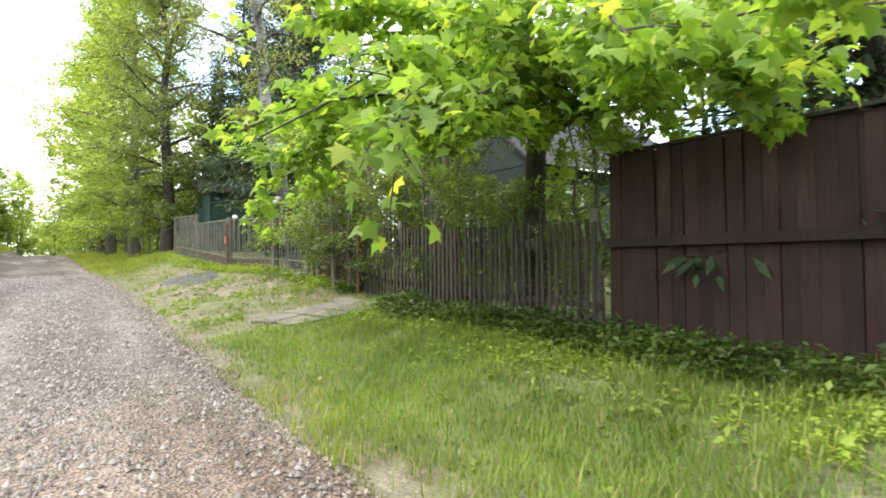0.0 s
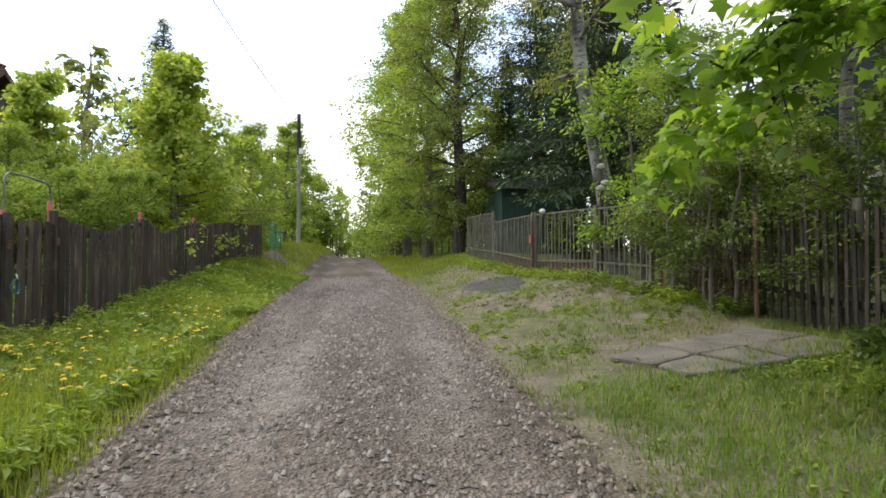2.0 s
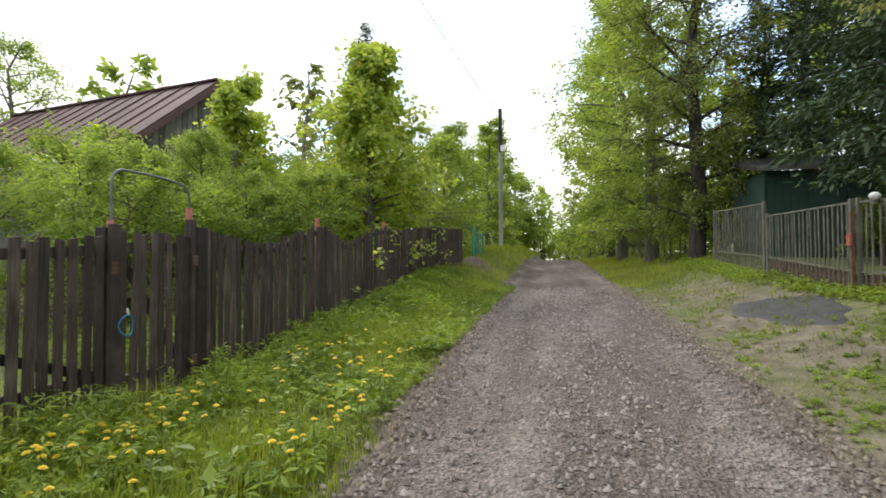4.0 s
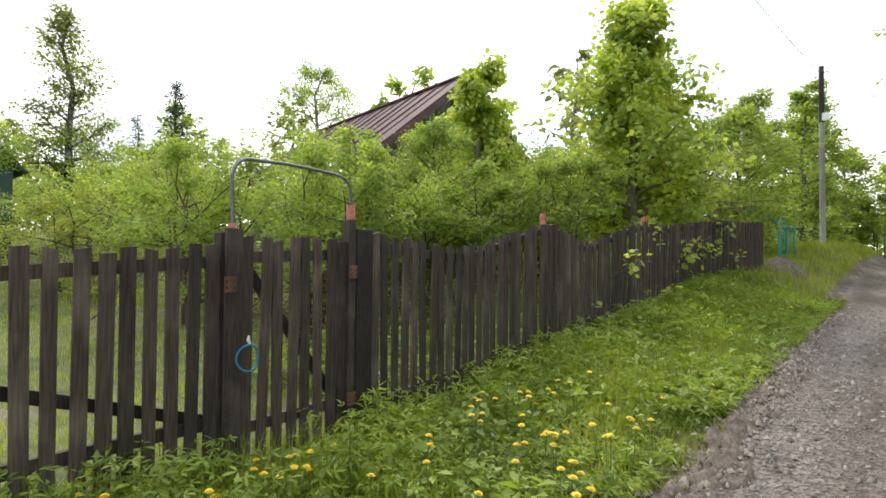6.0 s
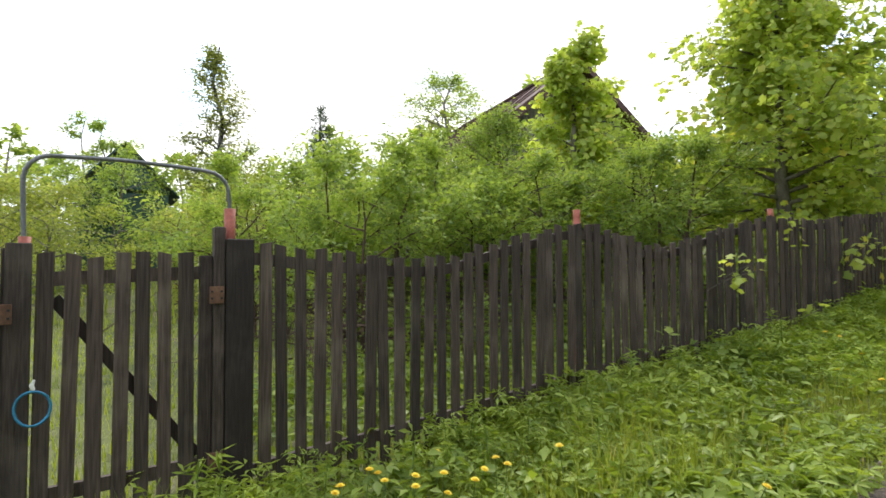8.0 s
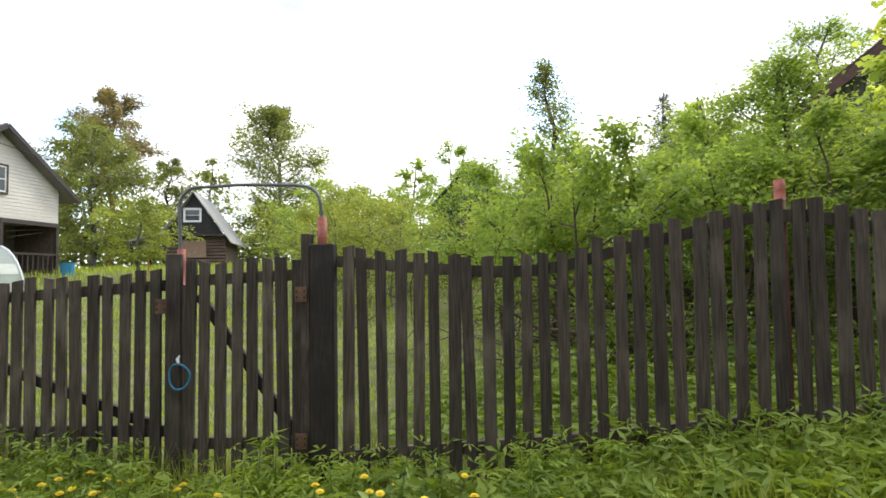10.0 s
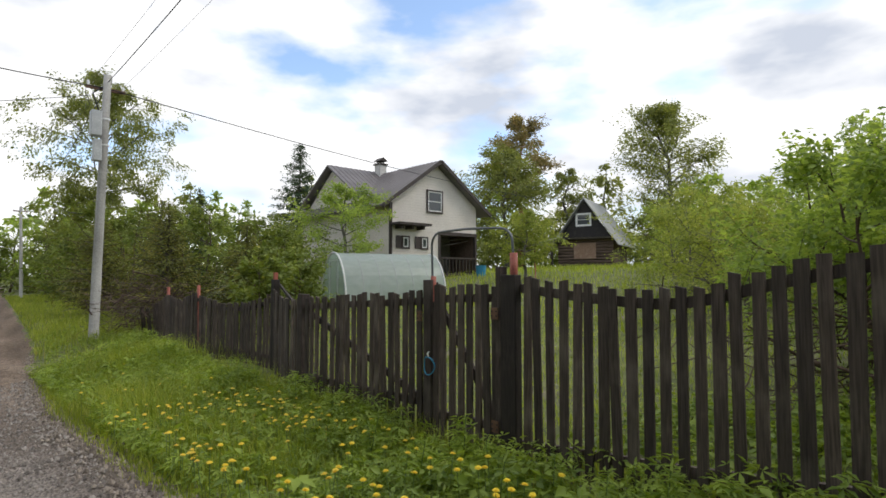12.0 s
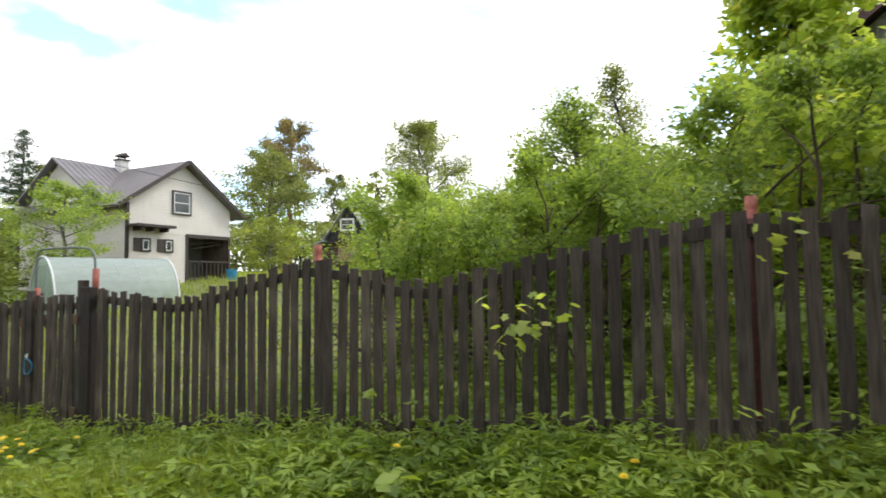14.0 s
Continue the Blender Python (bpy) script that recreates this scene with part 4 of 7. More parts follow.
def gable_roof(parent, x0, x1, y0, y1, ridge, eave, mat, thick=0.06, over=0.0, axis="x", seams=0.0, label=""):
    """Two pitched slabs; the ridge runs along x or y."""
    if axis == "x":
        mid = (y0 + y1) / 2
        sides = [((y0, eave), (mid, ridge)), ((y1, eave), (mid, ridge))]
        ends, ax = (x0, x1), "x"
    else:
        mid = (x0 + x1) / 2
        sides = [((x0, eave), (mid, ridge)), ((x1, eave), (mid, ridge))]
        ends, ax = (y0, y1), "y"
    for (a, za), (b, zb) in sides:
        slab = prism("roof_slope", [(a, za), (b, zb), (b, zb + thick), (a, za + thick)], ends[0], ends[1], mat, parent, label, ax)
        if seams:
            bm = bmesh.new()
            s = ends[0] + seams
            while s < ends[1]:
                n = 1 if b > a else -1
                pa, pb = (a, za + thick), (b, zb + thick)
                for u0 in (s,):
                    c = [(u0 - 0.02, *pa), (u0 + 0.02, *pa), (u0 + 0.02, *pb), (u0 - 0.02, *pb)]
                    lo = [bm.verts.new((p[0], p[1], p[2]) if ax == "x" else (p[1], p[0], p[2])) for p in c]
                    hi = [bm.verts.new(v.co + Vector((0, 0, 0.035))) for v in lo]
                    bm.faces.new(hi)
                    for i in range(4):
                        bm.faces.new((lo[i], lo[(i + 1) % 4], hi[(i + 1) % 4], hi[i]))
                s += seams
            bmesh.ops.recalc_face_normals(bm, faces=bm.faces)
            part("seam", bm, mat, slab)


def window(parent, wall, u, z0, z1, width, depth, frame_mat, axis="y", bars=1, sash=None, name="window"):
    """A framed window on a wall at y (or x) = wall that looks along +depth."""
    u0, u1 = u - width / 2, u + width / 2
    s = 1 if depth > 0 else -1
    w = thing(name, "", "window") if parent is None else None

    def slab(n, a0, a1, b0, b1, d0, d1, mat, par, lab=""):
        lo, hi = sorted((wall + s * d0, wall + s * d1))
        dims = (a0, a1, lo, hi, b0, b1) if axis == "y" else (lo, hi, a0, a1, b0, b1)
        return boxed(n, dims, mat, par, lab)

    fr = abs(depth)
    body = slab(name, u0, u1, z0, z1, 0.004, 0.03, M["glass"], parent, "glazed window")
    t = 0.09
    for n, a0, a1, b0, b1 in (("frame", u0 - t, u0, z0 - t, z1 + t), ("frame", u1, u1 + t, z0 - t, z1 + t), ("frame", u0, u1, z1, z1 + t), ("frame", u0, u1, z0 - t, z0)):
        slab(n, a0, a1, b0, b1, 0.004, fr, frame_mat, body)
    inner = sash or M["white_frame"]
    q = 0.06
    for n, a0, a1, b0, b1 in (("sash", u0, u0 + q, z0, z1), ("sash", u1 - q, u1, z0, z1), ("sash", u0 + q, u1 - q, z1 - q, z1), ("sash", u0 + q, u1 - q, z0, z0 + q)):
        slab(n, a0, a1, b0, b1, 0.02, 0.05, inner, body)
    for k in range(bars):
        zc = z0 + (z1 - z0) * (k + 1) / (bars + 1)
        slab("glazing_bar", u0 + q, u1 - q, zc - 0.02, zc + 0.02, 0.02, 0.045, inner, body)
    return body


def siding_wall(parent, u0, u1, wall, z0, ztop, mat, axis="y", out=1, course=0.16, name="siding"):
    """Horizontal lap boards; ztop(u) bounds them above."""
    bm = bmesh.new()
    z = z0
    hi = max(ztop(u) for u in np.linspace(u0, u1, 21))
    while z < hi:
        us = [u for u in np.linspace(u0, u1, 61) if ztop(u) >= z + course * 0.5]
        if len(us) > 1:
            a, b = us[0], us[-1]
            for d0, d1, za, zb in ((0.03, 0.008, z, z + course),):
                quad = [(a, d0, za), (b, d0, za), (b, d1, zb), (a, d1, zb)]
                low = [(a, 0, za), (b, 0, za)]
                f = lambda p: (p[0], wall + out * p[1], p[2]) if axis == "y" else (wall + out * p[1], p[0], p[2])
                v = [bm.verts.new(f(p)) for p in quad]
                k = [bm.verts.new(f(p)) for p in low]
                bm.faces.new(v)
                bm.faces.new((k[0], k[1], v[1], v[0]))
        z += course
    bmesh.ops.recalc_face_normals(bm, faces=bm.faces)
    return part(name, bm, mat, parent, "cream lap siding")


def build_shed():
    h = thing("green_shed", "small dark green wooden shed behind the metal fence", "shed")
    boxed("wall", (5.25, 8.4, 22.85, 25.8, 1.4, 4.5), M["green_paint"], h)
    for x in np.arange(5.36, 8.4, 0.2):
        boxed("board", (x - 0.094, x + 0.094, 22.825, 22.85, 1.4, 4.48), M["green_paint"], h)
    for y in np.arange(22.95, 25.8, 0.2):
        boxed("board", (5.225, 5.25, y - 0.094, y + 0.094, 1.4, 4.48), M["green_paint"], h)
    prism("roof", [(22.45, 4.5), (26.1, 5.35), (26.1, 5.42), (22.45, 4.57)], 4.9, 8.75, M["dark_roof"], h, "low dark felt roof", "x")
    boxed("fascia", (4.88, 8.77, 22.41, 22.45, 4.45, 4.58), M["plank_grey"], h, "pale fascia board")
    prism("fascia", [(22.45, 4.44), (26.1, 5.29), (26.1, 5.41), (22.45, 4.56)], 4.86, 4.9, M["grey_wood"], h, "grey verge board", "x")
    door = boxed("door", (6.3, 7.2, 22.79, 22.825, 1.9, 3.9), M["green_paint"], h, "plank door", 0.004)
    boxed("door_handle", (6.38, 6.41, 22.75, 22.79, 2.8, 2.95), M["rust_iron"], door)
    tubes("drain_pipe", [([(5.1, 22.5, 4.42), (5.18, 22.76, 4.1), (5.18, 22.78, 1.6)], [0.035] * 3, 6)], M["green_paint"], h)


build_shed()


def build_side_house():
    """Green house with white trim behind the grey fence."""
    h = thing("green_house", "dark green wooden house with white window trim", "house")
    boxed("wall", (11.0, 19.0, 10.6, 18.0, 0.6, 4.3), M["shaded_house_green"], h)
    gable_roof(h, 10.4, 19.6, 10.0, 18.6, 7.6, 4.2, M["dark_roof"], 0.1, axis="x")
    boxed("fascia", (10.4, 19.6, 9.95, 10.0, 4.2, 4.31), M["plank_grey"], h, "grey fascia board")
    boxed("corner_trim", (10.94, 11.06, 10.54, 10.62, 0.8, 4.2), M["plank_grey"], h, "grey corner board")
    prism("gable", [(10.6, 4.3), (14.3, 7.5), (18.0, 4.3)], 10.98, 11.06, M["shaded_house_green"], h, "boarded gable", "x")
    window(h, 10.6, 12.6, 2.3, 3.6, 0.9, -0.07, M["white_frame"], "y")
    window(h, 10.6, 15.2, 2.3, 3.6, 0.9, -0.07, M["white_frame"], "y")
    window(h, 11.0, 13.0, 2.3, 3.6, 0.9, -0.07, M["white_frame"], "x")


build_side_house()


def build_rusty_house():
    h = thing("old_house", "old wooden house with a steep rusty brown metal roof", "house")
    h.matrix_basis = pose(-9.9, 19.9, 0.08, 0, 0, -7) @ pose(9.5, -19.7, 0)
    x0, x1, mid, half = -18.0, -9.5, 19.7, 3.05
    ridge = lambda x: 7.08 + 0.03 * (x - x1)
    eave = lambda x: ridge(x) - 2.4
    n = 14
    step = (x1 - x0) / n
    for s in (-1, 1):
        for k in range(n):
            bm = bmesh.new()
            a, b = x0 + k * step, x0 + (k + 1) * step - 0.004
            lift = 0.012 * (k % 2)
            top = [bm.verts.new((x, mid + s * w * half, (ridge(x) if w == 0 else eave(x)) + 0.06 + lift)) for x, w in ((a, 0), (b, 0), (b, 1), (a, 1))]
            low = [bm.verts.new(v.co - Vector((0, 0, 0.06))) for v in top]
            bm.faces.new(top)
            bm.faces.new(low[::-1])
            for i in range(4):
                bm.faces.new((top[i], top[(i + 1) % 4], low[(i + 1) % 4], low[i]))
            bmesh.ops.recalc_face_normals(bm, faces=bm.faces)
            roof_sheet = part("roof_sheet", bm, M["rust_roof"], h)
            if k:
                beam("seam", (a, mid, ridge(a) + 0.09), (a, mid + s * half, eave(a) + 0.09), 0.03, 0.03, M["rust_roof"], roof_sheet)
    beam("ridge_cap", (x0, mid, ridge(x0) + 0.09), (x1, mid, ridge(x1) + 0.09), 0.2, 0.05, M["rust_roof"], h)
    boxed("wall", (-17.6, -9.9, 17.0, 22.4, 1.3, 4.3), M["plank_grey"], h)
    prism("gable", [(17.0, 4.3), (17.0, 4.75), (19.7, 6.92), (22.4, 4.75), (22.4, 4.3)], -9.98, -9.88, M["plank_grey"], h, "grey boarded gable", "x")
    for y in np.arange(17.3, 22.3, 0.19):
        top = 6.9 - abs(y - 19.7) * 0.8
        boxed("gable_board", (-9.88, -9.862, y - 0.08, y + 0.08, 4.3, top - 0.05), M["plank_grey"], h)
    for a in (16.62, 22.78):
        beam("barge_board", (-9.48, a, 4.58), (-9.48, 19.7, 7.0), 0.03, 0.14, M["rust_roof"], h)
    window(h, -9.86, 19.7, 5.1, 5.9, 0.6, 0.06, M["plank_grey"], "x")


build_rusty_house()


def build_cream_house():
    h = thing("cream_house", "two-storey cream house with a grey roof and brown trim", "house")
    h.location.x = 0.45
    y0, xl, xr, mid = -10.1, -25.45, -18.75, -22.1
    wall_top, ridge = 6.5, 8.82
    slope = (ridge - wall_top) / 3.35
    base = 2.2
    porch = (-25.4, -22.3, 4.82)
    # body of the house behind the siding
    boxed("wall", (xl + 0.04, xr - 0.04, -19.6, y0 - 2.3, base - 1.2, wall_top), M["siding"], h)
    boxed("wall", (porch[1], xr - 0.04, y0 - 2.3, y0 - 0.03, base - 1.2, wall_top), M["siding"], h)
    boxed("wall", (xl + 0.04, porch[1], y0 - 2.3, y0 - 0.03, porch[2], wall_top), M["siding"], h)
    prism("gable", [(xl + 0.04, wall_top), (mid, ridge - 0.06), (xr - 0.04, wall_top)], y0 - 0.2, y0 - 0.03, M["siding"], h)
    top = lambda u: ridge - 0.05 - slope * abs(u - mid)
    siding_wall(h, xl, xr, y0 - 0.03, porch[2], lambda u: top(u), M["siding"])
    siding_wall(h, porch[1], xr, y0 - 0.03, base - 0.8, lambda u: porch[2], M["siding"])
    siding_wall(h, -19.6, y0, xr - 0.04, base - 0.6, lambda u: wall_top, M["siding"], "x")
    gable_roof(h, xl - 0.75, xr + 0.75, -19.9, y0 + 0.5, ridge + 0.02, wall_top - 0.53, M["slate_roof"], 0.1, axis="y", seams=0.35)
    # cross gable towards the road
    gable_roof(h, mid, xr + 0.45, -19.3, -12.3, 9.0, 6.65, M["slate_roof"], 0.1, axis="x", seams=0.35)
    prism("side_gable", [(-18.9, 6.5), (-15.8, 8.9), (-12.7, 6.5)], xr - 0.1, xr, M["siding"], h, "", "x")
    for s in (-1, 1):
        beam("barge_board", (mid, y0 + 0.52, ridge + 0.05), (mid + s * 4.15, y0 + 0.52, wall_top - 0.5), 0.05, 0.2, M["dark_trim"], h, "brown barge board")
    boxed("gutter", (xr + 0.68, xr + 0.8, -19.9, y0 + 0.5, wall_top - 0.55, wall_top - 0.45), M["dark_trim"], h)
    tubes("drain_pipe", [([(xr + 0.7, y0 + 0.3, wall_top - 0.5), (xr + 0.1, y0 + 0.08, wall_top - 0.9), (xr - 0.08, y0 + 0.06, wall_top - 1.2), (xr - 0.08, y0 + 0.06, 1.6)], [0.05] * 4, 8)], M["dark_trim"], h, "brown drain pipe")
    boxed("corner_trim", (xr - 0.16, xr + 0.03, y0 - 0.02, y0 + 0.05, base - 0.8, wall_top - 0.2), M["dark_trim"], h)
    window(h, y0, -22.0, 6.0, 7.15, 1.05, 0.07, M["dark_trim"], "y", 1)
    for u in (-19.85, -21.2):
        window(h, y0, u, 3.88, 4.42, 0.36, 0.07, M["dark_trim"], "y", 0)
        boxed("shutter", (u + 0.3, u + 0.68, y0 + 0.02, y0 + 0.06, 3.82, 4.5), M["dark_trim"], h, "dark brown shutter")
    c = boxed("canopy", (-21.05, -18.8, y0, y0 + 0.85, 5.05, 5.17), M["dark_trim"], h, "small brown canopy")
    for u in (-20.7, -19.9, -19.2):
        boxed("bracket", (u - 0.06, u + 0.06, y0, y0 + 0.6, 4.85, 5.05), M["dark_trim"], c)
    # veranda
    boxed("veranda_floor", (xl, porch[1], y0 - 2.3, y0, base, base + 0.25), M["grey_wood"], h)
    boxed("veranda_back", (xl + 0.1, porch[1], y0 - 2.34, y0 - 2.26, base, porch[2]), M["plank_grey"], h, "grey boarded inner wall")
    boxed("veranda_side", (xl + 0.02, xl + 0.1, y0 - 2.26, y0 - 0.12, base, porch[2]), M["log"], h, "dark boarded side")
    for u in (xl + 0.08, porch[1] - 0.06):
        boxed("veranda_post", (u - 0.07, u + 0.07, y0 - 0.1, y0 + 0.04, base - 0.5, porch[2]), M["dark_trim"], h)
    boxed("veranda_beam", (xl, porch[1], y0 - 0.08, y0 + 0.05, porch[2] - 0.14, porch[2] + 0.06), M["dark_trim"], h)
    boxed("veranda_rail", (xl, porch[1], y0 - 0.05, y0 + 0.02, 3.3, 3.4), M["dark_trim"], h)
    for u in np.arange(xl + 0.3, porch[1], 0.28):
        boxed("baluster", (u - 0.03, u + 0.03, y0 - 0.04, y0, 2.45, 3.3), M["grey_wood"], h)
    for a, b in (((-25.2, 4.6), (-22.5, 4.3)), ((-25.2, 4.45), (-23.2, 4.1))):
        beam("drying_pole", (a[0], y0 - 0.5, a[1]), (b[0], y0 - 0.5, b[1]), 0.05, 0.05, M["grey_wood"], h)
    ch = boxed("chimney", (-22.3, -21.75, -15.7, -15.1, 8.5, 9.5), M["brick_white"], h, "pale chimney", 0.02)
    boxed("chimney_crown", (-22.38, -21.67, -15.78, -15.02, 9.5, 9.57), M["dark_trim"], ch)
    prism("chimney_cap", [(-22.35, 9.75), (-22.02, 9.98), (-21.7, 9.75)], -15.75, -15.05, M["dark_trim"], ch, "metal cap")
    for u in (-22.25, -21.8):
        boxed("cap_leg", (u - 0.02, u + 0.02, -15.45, -15.35, 9.57, 9.78), M["dark_trim"], ch)


build_cream_house()


def build_cabin():
    h = thing("log_cabin", "old dark log cabin with a steep grey roof", "house", (-39.6, -11.8, 0), -72)
    boxed("wall", (-2.1, 2.1, -6.2, 0, 2.4, 5.4), M["log"], h)
    for k in range(11):
        z = 2.7 + k * 0.25
        tubes("log", [([(-2.25, 0.02, z), (0, 0.02, z), (2.25, 0.02, z)], [0.13] * 3, 8)], M["log"], h)
    prism("gable", [(-2.15, 5.4), (0, 8.4), (2.15, 5.4)], -0.1, 0.1, M["black_board"], h, "black boarded gable")
    gable_roof(h, -2.75, 2.75, -6.6, 0.5, 8.6, 4.75, M["grey_roof"], 0.1, axis="y")
    prism("porch_roof", [(1.9, 5.45), (4.3, 4.85), (4.3, 4.95), (1.9, 5.55)], -4.0, 0.9, M["grey_roof"], h, "sloping lean-to roof")
    prism("eave_board", [(-2.3, 5.3), (2.6, 5.3), (2.6, 5.42), (-2.3, 5.42)], 0.1, 0.7, M["grey_wood"], h)
    for u, v in ((4.1, 0.7), (4.1, -3.6), (2.6, 0.7)):
        boxed("porch_post", (u - 0.07, u + 0.07, v - 0.07, v + 0.07, 2.4, 4.9), M["grey_wood"], h)
    window(h, 0.1, 0.1, 6.45, 7.35, 1.1, 0.07, M["white_frame"], "y", 1)
    boxed("shutter", (-0.9, 0.9, 0.16, 0.22, 3.7, 5.0), M["tan_board"], h, "tan board shutter")


build_cabin()


def build_hut():
    h = thing("garden_hut", "small dark green gabled hut among the bushes", "hut", (-21.0, 10.6, 2.0))
    boxed("wall", (-1.2, 1.2, -1.2, 1.2, 0, 2.6), M["green_paint"], h)
    gable_roof(h, -1.5, 1.4, -1.5, 1.5, 4.0, 2.4, M["green_paint"], 0.06, axis="x")
    prism("gable", [(-1.2, 2.5), (0, 3.95), (1.2, 2.5)], 1.12, 1.2, M["green_paint"], h, "boarded gable", "x")


build_hut()


def build_greenhouse():
    g = thing("greenhouse", "arched greenhouse of milky polycarbonate", "greenhouse", (-11.95, -5.3, 1.05), math.degrees(math.atan2(0.2, -0.98)))
    L, W, H = 4.3, 2.8, 2.15
    a = np.linspace(0, math.pi, 17)
    arc = [(-W / 2 * math.cos(t), H * math.sin(t) ** 0.92) for t in a]
    bm = bmesh.new()
    rows = [[bm.verts.new((x, y, z)) for y, z in arc] for x in np.linspace(0, L, 9)]
    for r, s in zip(rows, rows[1:]):
        for i in range(len(arc) - 1):
            bm.faces.new((r[i], r[i + 1], s[i + 1], s[i]))
    part("cover", bm, M["film"], g, "curved polycarbonate cover")
    for x in (0.0, L):
        bm = bmesh.new()
        bm.faces.new([bm.verts.new((x, y, z)) for y, z in arc])
        end = part("end_wall", bm, M["clear_film"], g, "clearer greenish end wall")
        s = -0.02 if x == 0 else 0.02
        for y in (-0.45, 0.45):
            boxed("door_stile", (x + s - 0.02, x + s + 0.02, y - 0.02, y + 0.02, 0, 1.85), M["galvanised"], end)
        boxed("door_rail", (x + s - 0.02, x + s + 0.02, -0.43, 0.43, 1.83, 1.87), M["galvanised"], end)
    for x in np.linspace(0, L, 7):
        tubes("rib", [([(x, y, z) for y, z in arc], [0.016] * len(arc), 5)], M["galvanised"], g)
    for x in (-0.03, L + 0.03):
        tubes("edge_trim", [([(x, y * 1.01, z * 1.01) for y, z in arc], [0.035] * len(arc), 6)], M["white_frame"], g, "pale edge strip")
    for y in (-1.2, 1.2):
        boxed("sill", (0, L, y - 0.14, y - 0.1, -0.15, 0.06), M["grey_wood"], g)


build_greenhouse()


# ---- poles and wires ----


def build_pole(base, top, label, boxes=False, r=0.12):
    p = thing("utility_pole", label, "pole", base)
    d = np.array(top) - np.array(base)
    k = [0.0, 0.33, 0.66, 1.0]
    tubes("shaft", [([tuple(d * t - (0, 0, 0.3 * (t == 0))) for t in k], [r, r * 0.92, r * 0.84, r * 0.76], 10)], M["concrete"], p, "tapered concrete shaft", caps=True)
    if not boxes and r > 0.125:
        head = [tuple(d * t) for t in (0.72, 0.86, 1.01)]
        tubes("timber_head", [(head, [r * 0.95, r * 0.88, r * 0.82], 10)], M["post_wood"], p, "dark timber upper length", caps=True)
        s = d * 0.74
        boxed("sign_plate", (s[0] + 0.02, s[0] + 0.3, s[1] - 0.16, s[1] - 0.1, s[2] - 0.15, s[2] + 0.2), M["porcelain"], p, "small pale box", 0.01)
        tubes("hook", [([tuple(d * 0.97), tuple(d * 0.97 + (0.22, -0.1, 0.05)), tuple(d * 0.97 + (0.3, -0.12, -0.05))], [0.02] * 3, 6)], M["rust_iron"], p)
        return p
    t = d * 0.95
    arm = boxed("cross_arm", (t[0] - 0.45, t[0] + 0.45, t[1] - 0.16, t[1] - 0.1, t[2] - 0.04, t[2] + 0.04), M["rust_iron"], p, "steel cross arm")
    for u in (-0.4, 0.4):
        tubes("insulator", [([(t[0] + u, t[1] - 0.13, t[2] + 0.04), (t[0] + u, t[1] - 0.13, t[2] + 0.1), (t[0] + u, t[1] - 0.13, t[2] + 0.16)], [0.02, 0.04, 0.025], 8)], M["porcelain"], arm, caps=True)
    if boxes:
        q = d * 0.82
        b = boxed("meter_box", (q[0] + 0.12, q[0] + 0.36, q[1] + 0.02, q[1] + 0.3, q[2] - 0.42, q[2] + 0.22), M["galvanised"], p, "pale grey meter box", 0.015)
        boxed("lower_box", (q[0] + 0.1, q[0] + 0.28, q[1] + 0.02, q[1] + 0.24, q[2] - 1.05, q[2] - 0.5), M["galvanised"], p, "pale grey lower box", 0.015)
        for dz in (0.08, -0.6):
            tubes("strap", [([(q[0], q[1], q[2] + dz - 0.02), (q[0], q[1], q[2] + dz + 0.02)], [0.118, 0.118], 10)], M["porcelain"], p, "bright steel strap")
        tubes("service_cable", [([(q[0] + 0.15, q[1] + 0.1, q[2] + 0.2), (q[0] + 0.3, q[1] + 0.05, q[2] + 0.7), (q[0] + 0.05, q[1] - 0.1, q[2] + 0.95)], [0.02] * 3, 5)], M["cable"], p)
    return p


build_pole((-3.3, -2.6, 0.55), (-3.46, -2.6, 7.5), "leaning grey concrete utility pole with meter boxes", True)
build_pole((-3.95, 39.2, 2.6), (-3.75, 37.2, 10.75), "slightly leaning grey utility pole beside the lane", False, 0.13)
build_pole((-5.1, -36.5, 0.7), (-4.9, -36.5, 7.4), "distant grey utility pole", False)


def build_wire(a, b, sag, r):
    w = thing("overhead_wire", "black overhead cable between the poles", "wire", group="overhead wires")
    a, b = np.array(a, float), np.array(b, float)
    t = np.linspace(0, 1, 25)
    pts = a + (b - a) * t[:, None]
    pts[:, 2] -= sag * 4 * t * (1 - t)
    tubes("cable", [(pts, [r] * 25, 5)], M["cable"], w)


build_wire((-3.46, -2.6, 7.15), (-39.3, -11.5, 8.1), 0.5, 0.014)
build_wire((-3.46, -2.6, 7.15), (8.0, -1.0, 7.4), 0.25, 0.014)
build_wire((-3.46, -2.7, 7.3), (-3.75, 37.2, 10.5), 0.7, 0.011)
build_wire((-3.1, -2.7, 7.3), (-3.4, 37.2, 10.4), 0.7, 0.004)
build_wire((-3.85, -2.7, 7.3), (-4.15, 37.2, 10.4), 0.8, 0.004)
build_wire((-3.46, -2.8, 7.2), (-4.9, -36.5, 7.1), 0.6, 0.012)
build_wire((-3.1, -2.6, 6.9), (10.0, -12.0, 6.2), 0.3, 0.009)
build_wire((-4.9, -36.5, 7.1), (-30.0, -24.0, 6.0), 0.5, 0.012)

# ---- trees and bushes ----


